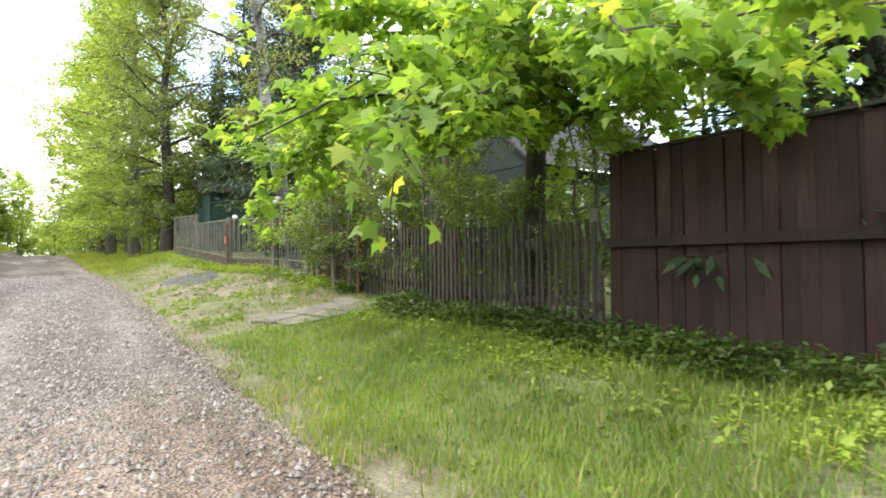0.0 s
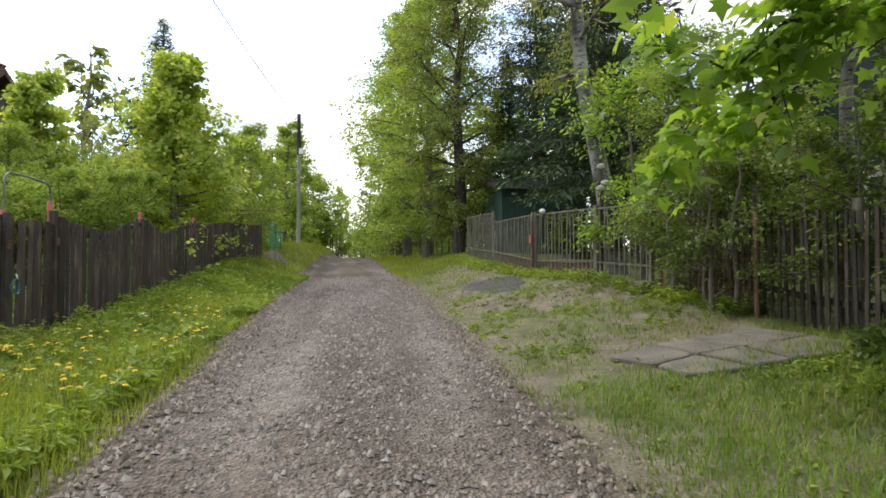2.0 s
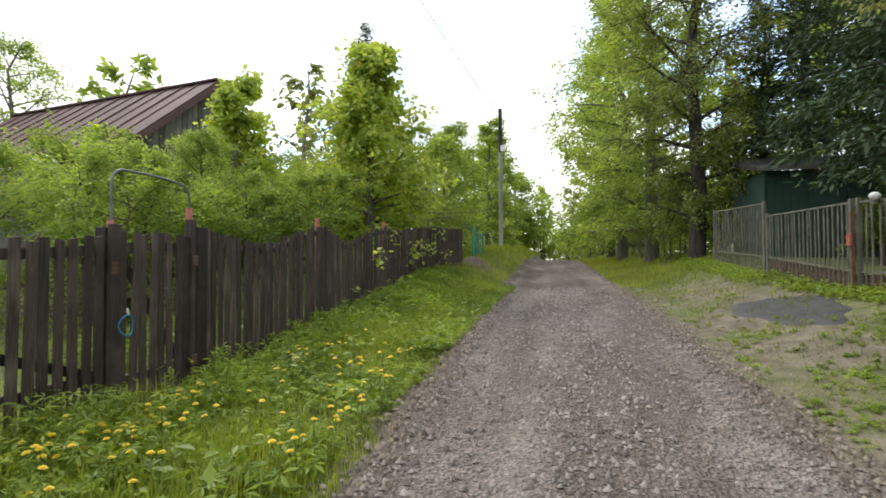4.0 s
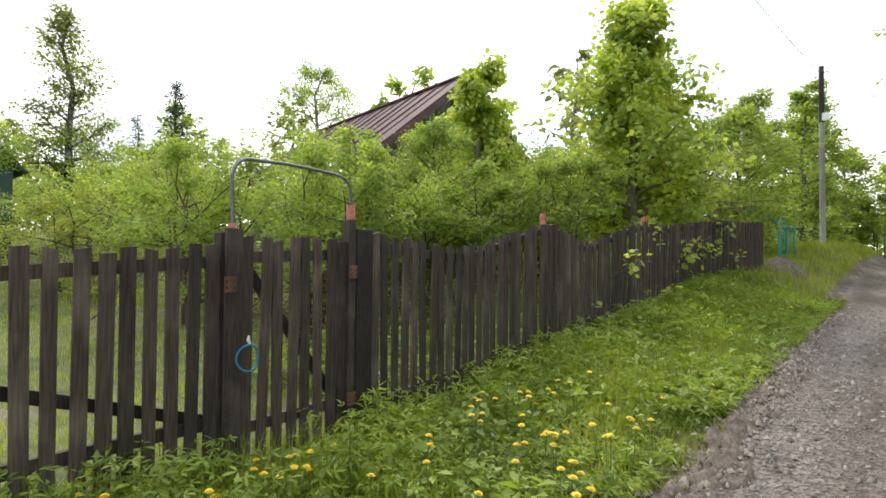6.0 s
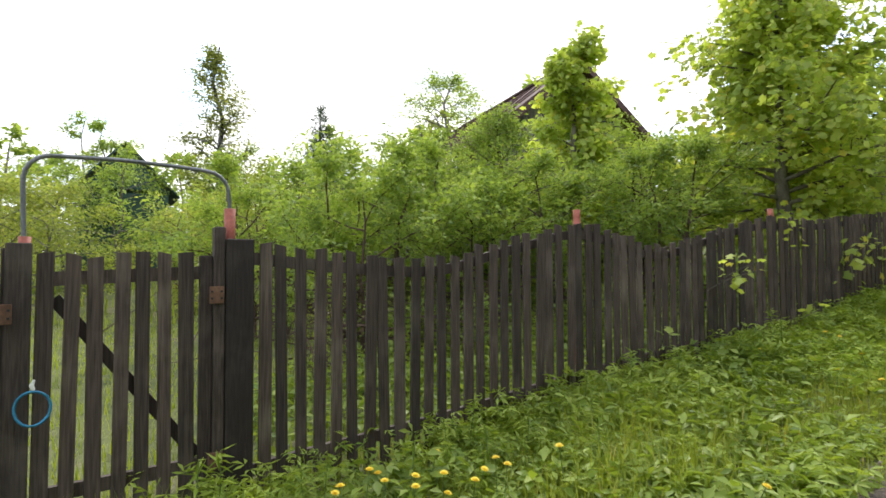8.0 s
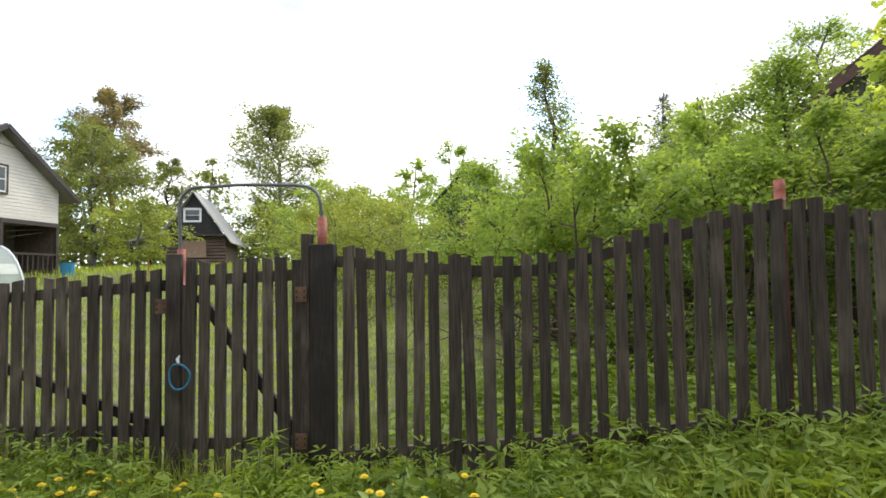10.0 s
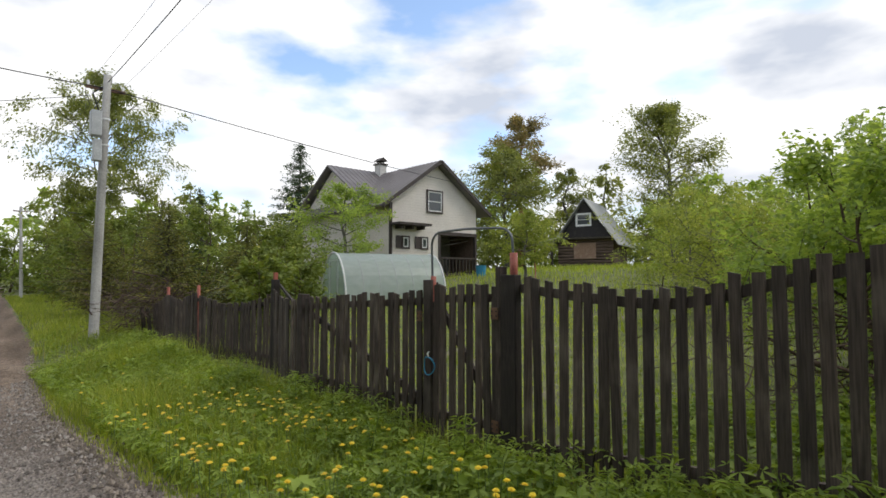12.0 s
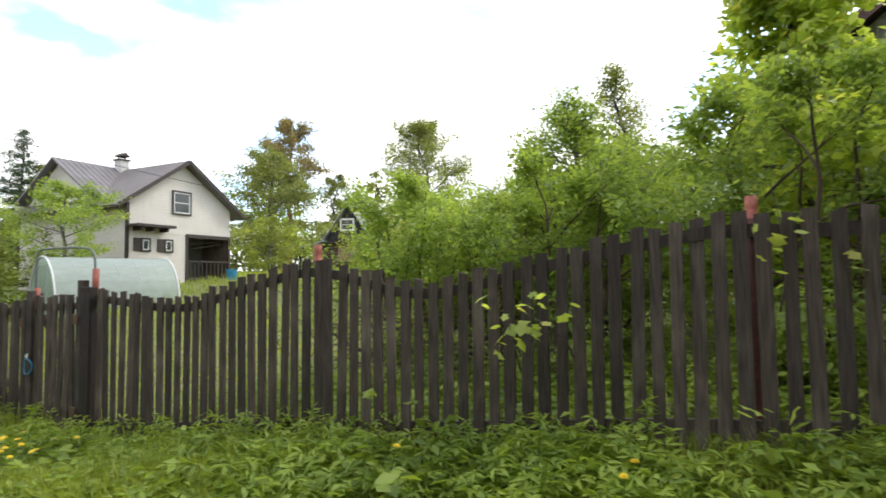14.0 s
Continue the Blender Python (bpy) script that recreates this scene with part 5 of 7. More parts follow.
def wander(rng, start, direction, length, n=5, bend=0.25, lift=0.0):
    """A slightly crooked line of points."""
    p, d = np.array(start, float), np.array(direction, float)
    out = [p.copy()]
    for _ in range(n - 1):
        d = d + rng.normal(size=3) * bend * 0.5
        d[2] += lift / n
        d /= np.linalg.norm(d)
        p = p + d * length / (n - 1)
        out.append(p.copy())
    return np.array(out)


def along(points, t):
    k = np.clip(t, 0, 0.999) * (len(points) - 1)
    i = k.astype(int)
    return points[i] + (points[i + 1] - points[i]) * (k - i)[:, None]


def broadleaf(name, label, base, tall, radius, leaves, size, leaf_mat, bark, seed, low=0.25, limbs=16, shape=OVAL, fork=0.6, weep=0.0, peak=0.45, stems=1, spread=0.22, trunk=None, lean=(0, 0), group="", category="tree", up=0.9, first=0.12, bare=False):
    """A tree or bush: crooked stem, limbs reaching to an uneven outline, twigs, and leaves in clumps along them."""
    rng = np.random.default_rng(seed)
    ob = thing(name, label, category, base, group=group)
    runs, anchors, leads = [], [], []
    r0 = trunk or (0.02 * tall + 0.02)
    for s in range(stems):
        a = 2 * math.pi * s / stems + rng.random()
        foot = np.array([math.cos(a), math.sin(a), 0]) * (0.0 if stems == 1 else radius * 0.25)
        tip = foot * 1.6 + np.array([lean[0], lean[1], tall * (0.97 if stems == 1 else rng.uniform(0.7, 0.95))])
        mid = np.linspace(0, 1, 7)[:, None]
        line = foot + (tip - foot) * mid + rng.normal(size=(7, 3)) * [0.02 * tall, 0.02 * tall, 0] * np.sqrt(mid)
        line[0, 2] -= 0.25
        runs.append((line, np.linspace(r0, r0 * 0.15, 7) / (1 if stems == 1 else 1.8), 8 if stems == 1 else 5))
        n = max(3, limbs // stems)
        for i in range(n):
            q = (i + rng.random()) / n
            h = low + (0.97 - low) * q
            start = along(line, np.array([h]))[0]
            prof = max(first, (q / peak) ** 0.5) if q < peak else max(0.16, ((1 - q) / (1 - peak)) ** 0.75)
            reach = radius * prof * rng.uniform(0.6, 1.12) + 0.08 * radius
            az = i * 2.399 + rng.normal() * 0.4
            rise = fork * (0.35 + 0.75 * q) + rng.normal() * 0.12
            d = np.array([math.cos(az), math.sin(az), rise])
            limb = wander(rng, start, d / np.linalg.norm(d), reach, 5, 0.22, -0.2)
            rr = r0 * 0.36 * (1 - 0.65 * q)
            runs.append((limb, np.linspace(rr, rr * 0.2, 5), 5))
            anchors.append(along(limb, rng.uniform(0.35, 1, 6)))
            leads.append(np.tile(d, (6, 1)))
            for k in range(8):
                t = rng.uniform(0.2, 1.0)
                p = along(limb, np.array([t]))[0]
                e = d + rng.normal(size=3) * 0.8
                e[2] += 0.1 - weep * 2.2
                twig = wander(rng, p, e / np.linalg.norm(e), reach * rng.uniform(0.3, 0.55) * (1 + weep), 4, 0.3, -weep)
                if not bare and k % 3 == 0:
                    runs.append((twig, np.linspace(rr * 0.35, rr * 0.08, 4), 3))
                anchors.append(along(twig, rng.uniform(0.1, 1, 9)))
                leads.append(np.tile(e, (9, 1)))
    A, D = np.concatenate(anchors), np.concatenate(leads)
    # bring the crown to the height and width asked for
    up_by = tall / np.percentile(A[:, 2], 98.5)
    out_by = radius * 1.1 / np.percentile(np.hypot(A[:, 0] - lean[0] * 0.5, A[:, 1] - lean[1] * 0.5), 97)
    fit_to = np.array([out_by, out_by, up_by])
    A = A * fit_to
    runs = [(np.asarray(p) * fit_to, q, s) for p, q, s in runs]
    tubes("trunk", runs, bark, ob)
    pick = rng.integers(len(A), size=leaves)
    sig = 0.42 * spread * radius ** 0.5 + 0.12 * size
    c = A[pick] + np.clip(rng.normal(size=(leaves, 3)), -1.5, 1.5) * sig * [1, 1, 0.7]
    c[:, 2] = np.maximum(c[:, 2], 0.05)
    v, f = leaf_arrays(rng, c, size * rng.uniform(0.6, 1.25, leaves), shape, up, D[pick], 0.25 + weep)
    hung("crown", mesh_from("crown", v, f, leaf_mat), ob)
    return ob


def conifer(name, label, base, tall, radius, mat, seed, low=0.08, sprays=9000, size=0.3, group="", droop=0.35, bark=None, per=8):
    """A spruce: whorls of drooping boughs, each with flat needle sprays."""
    rng = np.random.default_rng(seed)
    ob = thing(name, label, "tree", base, group=group)
    line = np.linspace([0, 0, -0.3], [0, 0, tall], 6)
    line[1:5, :2] += rng.normal(size=(4, 2)) * 0.01 * tall
    runs = [(line, np.linspace(0.016 * tall + 0.02, 0.01, 6), 8)]
    A, D, W = [], [], []
    z = low * tall
    while z < tall * 0.97:
        q = (z / tall - low) / (1 - low)
        reach = radius * (1 - q) ** 0.82 + 0.05
        for k in range(per):
            az = rng.random() * 6.283
            L = reach * rng.uniform(0.6, 1.12)
            d = np.array([math.cos(az), math.sin(az), 0.25 - droop * (1 - q)])
            bough = wander(rng, (0, 0, z + rng.normal() * 0.1), d / np.linalg.norm(d), L, 5, 0.12, -0.1)
            runs.append((bough, np.linspace(0.012 * L + 0.006, 0.004, 5), 3))
            m = max(3, int(9 * L / radius) + 2)
            A.append(along(bough, rng.uniform(0.15, 1, m)))
            D.append(np.tile(d, (m, 1)))
            W.append(np.full(m, 0.4 + 0.6 * min(1.0, L / radius)))
        z += max(0.12, tall * 0.028 * (1 - 0.5 * q))
    tubes("trunk", runs, bark or M["dark_bark"], ob)
    A, D, W = np.concatenate(A), np.concatenate(D), np.concatenate(W)
    pick = rng.integers(len(A), size=sprays)
    side = rng.normal(size=(sprays, 3)) * [0.75, 0.75, 0.3]
    c = A[pick] + side * 0.16 * radius ** 0.5 * W[pick][:, None]
    lead = D[pick] + side * 0.9
    lead[:, 2] -= 0.25
    v, f = leaf_arrays(rng, c, size * rng.uniform(0.5, 1.2, sprays) * W[pick], NEEDLES, 0.8, lead, 0.3)
    hung("crown", mesh_from("crown", v, f, mat), ob)
    return ob


def on_ground(x, y, dz=0.0):
    return (x, y, float(height(x, y)) + dz)


def right_side_trees():
    # maple whose low boughs hang over the verge
    t = broadleaf("maple_tree", "big maple with broad bright green leaves over the verge", on_ground(6.0, 5.3), 9.5, 4.6, 3400, 0.19, M["maple"], M["dark_bark"], 101, 0.3, 26, PALM, 0.35, 0.1, 0.35, 1, 0.2, 0.2, up=1.0, first=0.75)
    # its lowest boughs, reaching out towards the lane
    rng = np.random.default_rng(102)
    runs, C, L = [], [], []
    base = np.array(on_ground(6.0, 5.3))
    for (ex, ey, ez), n in (((1.5, 5.3, 2.95), 420), ((1.6, 4.4, 2.8), 330), ((1.65, 2.15, 2.4), 110), ((4.8, 4.0, 3.3), 420), ((5.2, 2.6, 3.3), 420), ((5.0, 6.0, 3.4), 420), ((4.2, 6.9, 3.4), 420), ((3.0, 3.0, 3.7), 420), ((5.5, 7.6, 3.6), 420), ((2.4, 6.3, 2.75), 420), ((3.2, 7.0, 2.9), 420), ((2.6, 5.0, 3.4), 420), ((3.4, 3.6, 2.95), 420), ((2.3, 2.8, 3.1), 330), ((3.9, 1.9, 3.2), 420), ((2.4, 4.2, 4.2), 420), ((2.5, 1.0, 2.75), 300), ((3.2, 0.5, 2.85), 420), ((4.5, 1.4, 3.0), 420), ((4.4, 0.2, 3.1), 420), ((4.9, 3.2, 2.75), 420)):
        end = np.array([ex, ey, ez]) - base
        start = np.array([0, 0, 2.6 + rng.random()])
        t0 = np.linspace(0, 1, 7)[:, None]
        line = start + (end - start) * t0 + rng.normal(size=(7, 3)) * 0.06
        line[:, 2] += 0.5 * np.sin(t0[:, 0] * math.pi)
        runs.append((line, np.linspace(0.05, 0.008, 7), 5))
        for k in range(9):
            p = along(line, np.array([rng.uniform(0.35, 1)]))[0]
            d = (end - start) / np.linalg.norm(end - start) + rng.normal(size=3) * 0.7
            d[2] = d[2] * 0.5 - 0.1
            tw = wander(rng, p, d / np.linalg.norm(d), rng.uniform(0.4, 0.9), 4, 0.2, -0.3)
            runs.append((tw, np.linspace(0.01, 0.004, 4), 3))
            m = int(n * 1.35) // 9
            C.append(along(tw, rng.uniform(0, 1, m)) + rng.normal(size=(m, 3)) * [0.12, 0.12, 0.07])
            L.append(np.tile(d, (m, 1)))
    tubes("bough", runs, M["dark_bark"], t)
    c = np.concatenate(C)
    v, f = leaf_arrays(rng, c, 0.15 * rng.uniform(0.6, 1.2, len(c)), PALM, 1.1, np.concatenate(L), 0.45)
    hung("low_foliage", mesh_from("low_foliage", v, f, M["maple"]), t, "broad maple leaves on low boughs")
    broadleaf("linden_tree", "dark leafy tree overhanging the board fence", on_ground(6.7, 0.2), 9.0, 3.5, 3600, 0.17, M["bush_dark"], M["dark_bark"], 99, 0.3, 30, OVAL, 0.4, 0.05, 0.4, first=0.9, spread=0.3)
    conifer("spruce_tree", "dark spruce behind the red-brown board fence", on_ground(7.4, 1.6), 9.5, 2.7, M["spruce"], 103, 0.12, 13000, 0.26)
    broadleaf("birch_tree", "tall birch with pale trunk behind the metal fence", on_ground(5.45, 13.9), 12.5, 2.6, 9000, 0.085, M["birch_leaf"], M["birch_bark"], 104, 0.3, 22, OVAL, 0.7, 0.2, trunk=0.21, lean=(-2.0, 0.3))
    broadleaf("birch_tree", "slim pale birch among the bushes", on_ground(7.2, 10.0), 10, 2.0, 6000, 0.085, M["birch_leaf"], M["birch_bark"], 105, 0.4, 14, OVAL, 0.7, 0.2, trunk=0.13)
    broadleaf("birch_tree", "forked pale birch behind the grey fence", on_ground(6.7, 8.7), 9, 2.0, 5000, 0.085, M["birch_leaf"], M["grey_bark"], 106, 0.35, 14, OVAL, 0.8, 0.1, stems=2, trunk=0.2)
    broadleaf("rowan_bush", "feathery rowan bush at the fence corner", on_ground(5.6, 10.6), 4.6, 1.5, 9000, 0.07, M["lime"], M["grey_bark"], 107, 0.1, 26, OVAL, 0.5, 0.05, stems=4, category="bush", first=0.7)
    elder = broadleaf("elder_bush", "elder bush with cream flower heads over the fence", on_ground(5.5, 12.3), 4.4, 1.45, 7500, 0.1, M["maple"], M["grey_bark"], 108, 0.15, 24, OVAL, 0.6, 0.1, 0.6, stems=3, category="bush", first=0.8)
    rng = np.random.default_rng(9)
    head = bpy.data.meshes.new("flower_head")
    bm = bmesh.new()
    bmesh.ops.create_icosphere(bm, subdivisions=3, radius=0.075)
    for v in bm.verts:
        v.co *= 0.8 + 0.35 * rng.random()
        v.co.z *= 0.6
    bm.to_mesh(head)
    bm.free()
    head.materials.append(M["elder_flower"])
    for k in range(8):
        a = rng.uniform(2.0, 5.2)
        ob = hung("flower_head", head, elder, "cream flower head" if k == 0 else "")
        ob.location = (1.1 * math.cos(a), 1.1 * math.sin(a), rng.uniform(1.5, 3.4))
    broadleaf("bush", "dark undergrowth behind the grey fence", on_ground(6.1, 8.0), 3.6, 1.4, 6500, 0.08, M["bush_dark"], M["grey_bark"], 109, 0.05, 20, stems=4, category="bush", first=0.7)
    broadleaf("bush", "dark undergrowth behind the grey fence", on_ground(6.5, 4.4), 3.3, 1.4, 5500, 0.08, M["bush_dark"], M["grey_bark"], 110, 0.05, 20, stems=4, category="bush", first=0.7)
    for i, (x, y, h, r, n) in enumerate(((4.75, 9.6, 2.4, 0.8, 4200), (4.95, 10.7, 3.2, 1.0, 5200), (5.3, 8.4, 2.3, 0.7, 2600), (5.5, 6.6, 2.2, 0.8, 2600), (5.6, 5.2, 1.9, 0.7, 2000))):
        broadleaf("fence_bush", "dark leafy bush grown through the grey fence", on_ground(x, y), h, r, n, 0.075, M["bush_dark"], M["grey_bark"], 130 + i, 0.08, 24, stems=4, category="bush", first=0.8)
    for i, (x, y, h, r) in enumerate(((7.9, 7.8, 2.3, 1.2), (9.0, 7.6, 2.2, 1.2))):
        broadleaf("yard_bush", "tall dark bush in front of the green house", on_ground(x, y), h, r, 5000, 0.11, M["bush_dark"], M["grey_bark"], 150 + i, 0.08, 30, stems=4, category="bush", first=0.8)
    for i, (x, y) in enumerate(((-2.6, 58.0), (0.6, 67.0), (1.9, 70.0), (-1.2, 72.0), (3.6, 63.0), (5.6, 60.0), (-5.0, 61.0), (-7.4, 57.0), (7.0, 52.0))):
        broadleaf("roadside_bush", "leafy bush where the lane dips away", on_ground(x, y), 4.2, 2.0, 2200, 0.26, M["lime"], M["grey_bark"], 160 + i, 0.05, 22, stems=4, category="bush", first=0.85)
    # bushes added to darken the bright gaps under the spruces
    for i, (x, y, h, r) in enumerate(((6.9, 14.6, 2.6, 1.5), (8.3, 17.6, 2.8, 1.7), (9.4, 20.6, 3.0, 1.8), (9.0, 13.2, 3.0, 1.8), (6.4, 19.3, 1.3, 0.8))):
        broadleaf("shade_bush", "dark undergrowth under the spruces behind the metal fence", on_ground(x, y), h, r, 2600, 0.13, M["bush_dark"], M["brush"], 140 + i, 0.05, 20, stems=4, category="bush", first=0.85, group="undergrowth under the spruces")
    conifer("spruce_tree", "tall dark spruce behind the birch", on_ground(7.0, 18.2), 13.5, 3.2, M["spruce"], 111, 0.17, 30000, 0.24)
    conifer("spruce_tree", "tall dark spruce beside the green shed", on_ground(8.3, 21.2), 13, 3.3, M["spruce"], 112, 0.25, 34000, 0.24)
    conifer("spruce_tree", "tall dark spruce behind the green shed", on_ground(7.7, 26.4), 14.0, 3.2, M["spruce"], 124, 0.28, 22000, 0.28)
    conifer("spruce_tree", "young dark spruce beside the lane", on_ground(6.6, 27.4), 9.5, 1.9, M["spruce"], 113, 0.1, 7000, 0.32)
    broadleaf("bird_cherry", "tall leafy tree leaning over the lane", on_ground(4.0, 25.6), 13.0, 2.5, 32000, 0.13, M["hedge"], M["dark_bark"], 114, 0.08, 44, OVAL, 0.7, 0.25, first=0.55, spread=0.3)
    broadleaf("lime_tree", "tall light green roadside tree", on_ground(3.4, 31.0), 14.5, 3.2, 26000, 0.17, M["lime"], M["grey_bark"], 115, 0.06, 44, OVAL, 0.8, 0.2, first=0.7, spread=0.3)
    broadleaf("lime_tree", "tall light green roadside tree", on_ground(2.9, 38.0), 15.5, 3.3, 20000, 0.22, M["lime"], M["grey_bark"], 116, 0.06, 40, OVAL, 0.8, 0.2, first=0.7, spread=0.3)
    broadleaf("lime_tree", "tall light green roadside tree", on_ground(2.9, 46.0), 15.0, 3.3, 13000, 0.27, M["lime"], M["grey_bark"], 117, 0.06, 34, OVAL, 0.8, 0.2, first=0.7, spread=0.42)
    broadleaf("lime_tree", "roadside tree far along the lane", on_ground(2.8, 55.0), 13.0, 3.2, 8000, 0.3, M["lime"], M["grey_bark"], 118, 0.08, 24, OVAL, 0.8, 0.1, first=0.6)
    broadleaf("roadside_bush", "leafy bush under the roadside trees", on_ground(3.9, 28.6), 3.2, 1.5, 6000, 0.1, M["bush_dark"], M["grey_bark"], 119, 0.05, 22, stems=4, category="bush", first=0.8)
    broadleaf("roadside_bush", "leafy bush under the roadside trees", on_ground(3.7, 34.5), 4.0, 1.7, 6000, 0.12, M["lime"], M["grey_bark"], 120, 0.05, 22, stems=4, category="bush", first=0.8)
    broadleaf("roadside_bush", "leafy bush under the roadside trees", on_ground(3.6, 41.5), 4.0, 1.8, 5000, 0.14, M["lime"], M["grey_bark"], 121, 0.05, 22, stems=4, category="bush", first=0.8)
    broadleaf("roadside_bush", "leafy bush where the lane crests", on_ground(2.6, 60.0), 4.5, 2.4, 4000, 0.2, M["lime"], M["grey_bark"], 122, 0.05, 22, stems=4, category="bush", first=0.8)


right_side_trees()


def brushwood(seed, label, at, spread, lift, count):
    rng = np.random.default_rng(seed)
    heap = thing("brush_heap", label, "brushwood", at, group="brushwood heaps")
    runs = []
    for k in range(count):
        p = rng.normal(size=3) * spread + [0, 0, lift]
        p[2] = max(p[2], 0.02)
        d = rng.normal(size=3) * [1, 1, 0.45]
        runs.append((wander(rng, p, d / np.linalg.norm(d), rng.uniform(0.4, 1.1), 4, 0.3), [0.009, 0.007, 0.005, 0.003], 3))
    tubes("brushwood", runs[14:], M["brush"], heap)
    for run, radii, sides in runs[:14]:
        tubes("branch", [(run, [0.02, 0.017, 0.013, 0.008], 6)], M["brush"], heap)


def left_side_trees():
    broadleaf("maple_tree", "young conical maple with light leaves by the fence", on_ground(-5.3, 19.7), 6.0, 1.6, 17000, 0.125, M["maple_young"], M["grey_bark"], 201, 0.05, 64, MAPLE, 0.5, 0.1, 0.25, first=0.8, spread=0.26)
    broadleaf("maple_tree", "young maple in front of the rusty roof", on_ground(-7.7, 17.4), 4.7, 1.2, 9000, 0.115, M["maple_young"], M["grey_bark"], 202, 0.08, 40, MAPLE, 0.5, 0.1, 0.3, first=0.7, spread=0.22)
    conifer("spruce_tree", "dark spruce behind the young maple", on_ground(-8.6, 28.4), 10.2, 2.8, M["spruce"], 203, 0.1, 13000, 0.28)
    # hedge of bushes inside the fence
    for i, (x, y, h, r, n, mat) in enumerate((
        (-6.9, 12.9, 2.6, 1.45, 9500, "bush"), (-8.4, 14.9, 2.7, 1.6, 9500, "bush"), (-6.2, 15.3, 2.3, 1.2, 7000, "bush"), (-9.2, 12.2, 2.7, 1.6, 8000, "bush"),
        (-5.7, 17.2, 2.6, 1.2, 7500, "bush"), (-10.4, 15.8, 3.2, 1.8, 7000, "lime"), (-11.6, 13.2, 2.8, 1.7, 6000, "apple_leaf"), (-7.2, 19.0, 3.0, 1.5, 6000, "bush"),
        (-5.6, 22.0, 2.7, 1.4, 6500, "bush"), (-13.9, 11.8, 2.5, 1.6, 5500, "apple_leaf"),
    )):
        broadleaf("lilac_bush", "dense leafy bush behind the picket fence", on_ground(x, y), h, r, int(n * 1.8), 0.076, M[mat], M["brush"], 210 + i, 0.04, 30, OVAL, 0.7, 0.0, 0.6, 5, 0.17, group="bushes in the yard", category="bush", first=0.85)
    broadleaf("pear_tree", "slender young fruit tree above the bushes", on_ground(-8.7, 14.8), 3.3, 0.8, 3200, 0.085, M["bush"], M["grey_bark"], 230, 0.3, 18, OVAL, 0.9, 0.0)
    broadleaf("apple_tree", "spreading apple tree with bare twigs by the fence", on_ground(-4.9, 24.6), 3.4, 1.9, 4200, 0.07, M["apple_leaf"], M["grey_bark"], 231, 0.25, 20, OVAL, 0.35, 0.0, first=0.7)
    for i, (x, y, h, r, n, s) in enumerate(((-5.6, 30.5, 5.2, 1.8, 6500, 0.12), (-6.2, 35.0, 6.5, 2.0, 6500, 0.13), (-5.2, 43.0, 8.5, 1.9, 6500, 0.16), (-5.6, 50.0, 8.5, 2.2, 5000, 0.2), (-9.5, 33.0, 7.0, 2.4, 5500, 0.15), (-4.6, 58.0, 7.0, 2.4, 4000, 0.22))):
        broadleaf("alder_tree", "leafy roadside tree beyond the picket fence", on_ground(x, y), h, r, int(n * 1.25), s * 1.4, M["lime"], M["grey_bark"], 240 + i, 0.06, 30, OVAL, 0.8, 0.0, group="trees along the lane", first=0.75, spread=0.3)
    broadleaf("walnut_tree", "round leafy tree beside the rusty roof", on_ground(-20.5, 22.8), 7.2, 2.3, 5500, 0.14, M["bush"], M["grey_bark"], 250, 0.3, 22)
    for i, (x, y, h, r) in enumerate(((-7.4, 22.6, 3.5, 1.7), (-8.8, 25.4, 4.3, 2.0), (-6.4, 26.6, 3.6, 1.7), (-11.0, 27.0, 5.0, 2.2))):
        broadleaf("willow_bush", "grey-green willow bush behind the picket fence", on_ground(x, y), h, r, 9000, 0.1, M["willow"], M["grey_bark"], 370 + i, 0.05, 30, OVAL, 0.8, 0.0, 0.5, 4, 0.24, group="willows behind the fence", category="bush", first=0.85)
    # yard trees and bushes
    for i, (x, y, h, r, n, s, mat) in enumerate((
        (-14.6, 8.6, 2.7, 2.0, 6500, 0.085, "apple_leaf"), (-17.6, 6.3, 3.2, 2.3, 7000, 0.09, "apple_leaf"), (-18.5, 9.8, 3.6, 2.2, 6000, 0.1, "bush"), (-21.0, 6.5, 3.4, 2.4, 6000, 0.1, "apple_leaf"),
        (-21.9, 14.0, 4.0, 2.0, 5500, 0.11, "bush"), (-24.5, 9.8, 5.4, 1.4, 4500, 0.12, "bush"), (-25.5, 4.5, 3.6, 2.4, 5000, 0.12, "apple_leaf"), (-29.0, 1.5, 3.6, 2.6, 5000, 0.13, "bush"),
        (-16.4, 13.6, 2.9, 2.0, 5500, 0.1, "bush"), (-19.5, 17.0, 3.6, 2.0, 4500, 0.11, "bush"),
    )):
        broadleaf("garden_bush", "leafy fruit bush in the yard", on_ground(x, y), h, r, int(n * 1.5), s * 1.0, M[mat], M["grey_bark"], 260 + i, 0.08, 28, OVAL, 0.6, 0.0, 0.5, 3, 0.2, group="bushes in the yard", category="bush", first=0.75)
    broadleaf("apple_tree", "small apple tree with white blossom in the yard", on_ground(-20.5, -2.6), 3.1, 1.7, 6000, 0.13, M["apple_leaf"], M["grey_bark"], 280, 0.28, 20)
    broadleaf("plum_tree", "leafy fruit tree beside the cream house", on_ground(-14.4, -8.4), 5.0, 2.3, 9000, 0.14, M["bush"], M["grey_bark"], 281, 0.25, 22)
    broadleaf("birch_tree", "tall slim birch above the bushes", on_ground(-21.4, 13.6, 0), 7.6, 1.25, 7000, 0.13, M["birch_leaf"], M["birch_bark"], 282, 0.12, 40, OVAL, 0.9, 0.2, 0.3, spread=0.36)
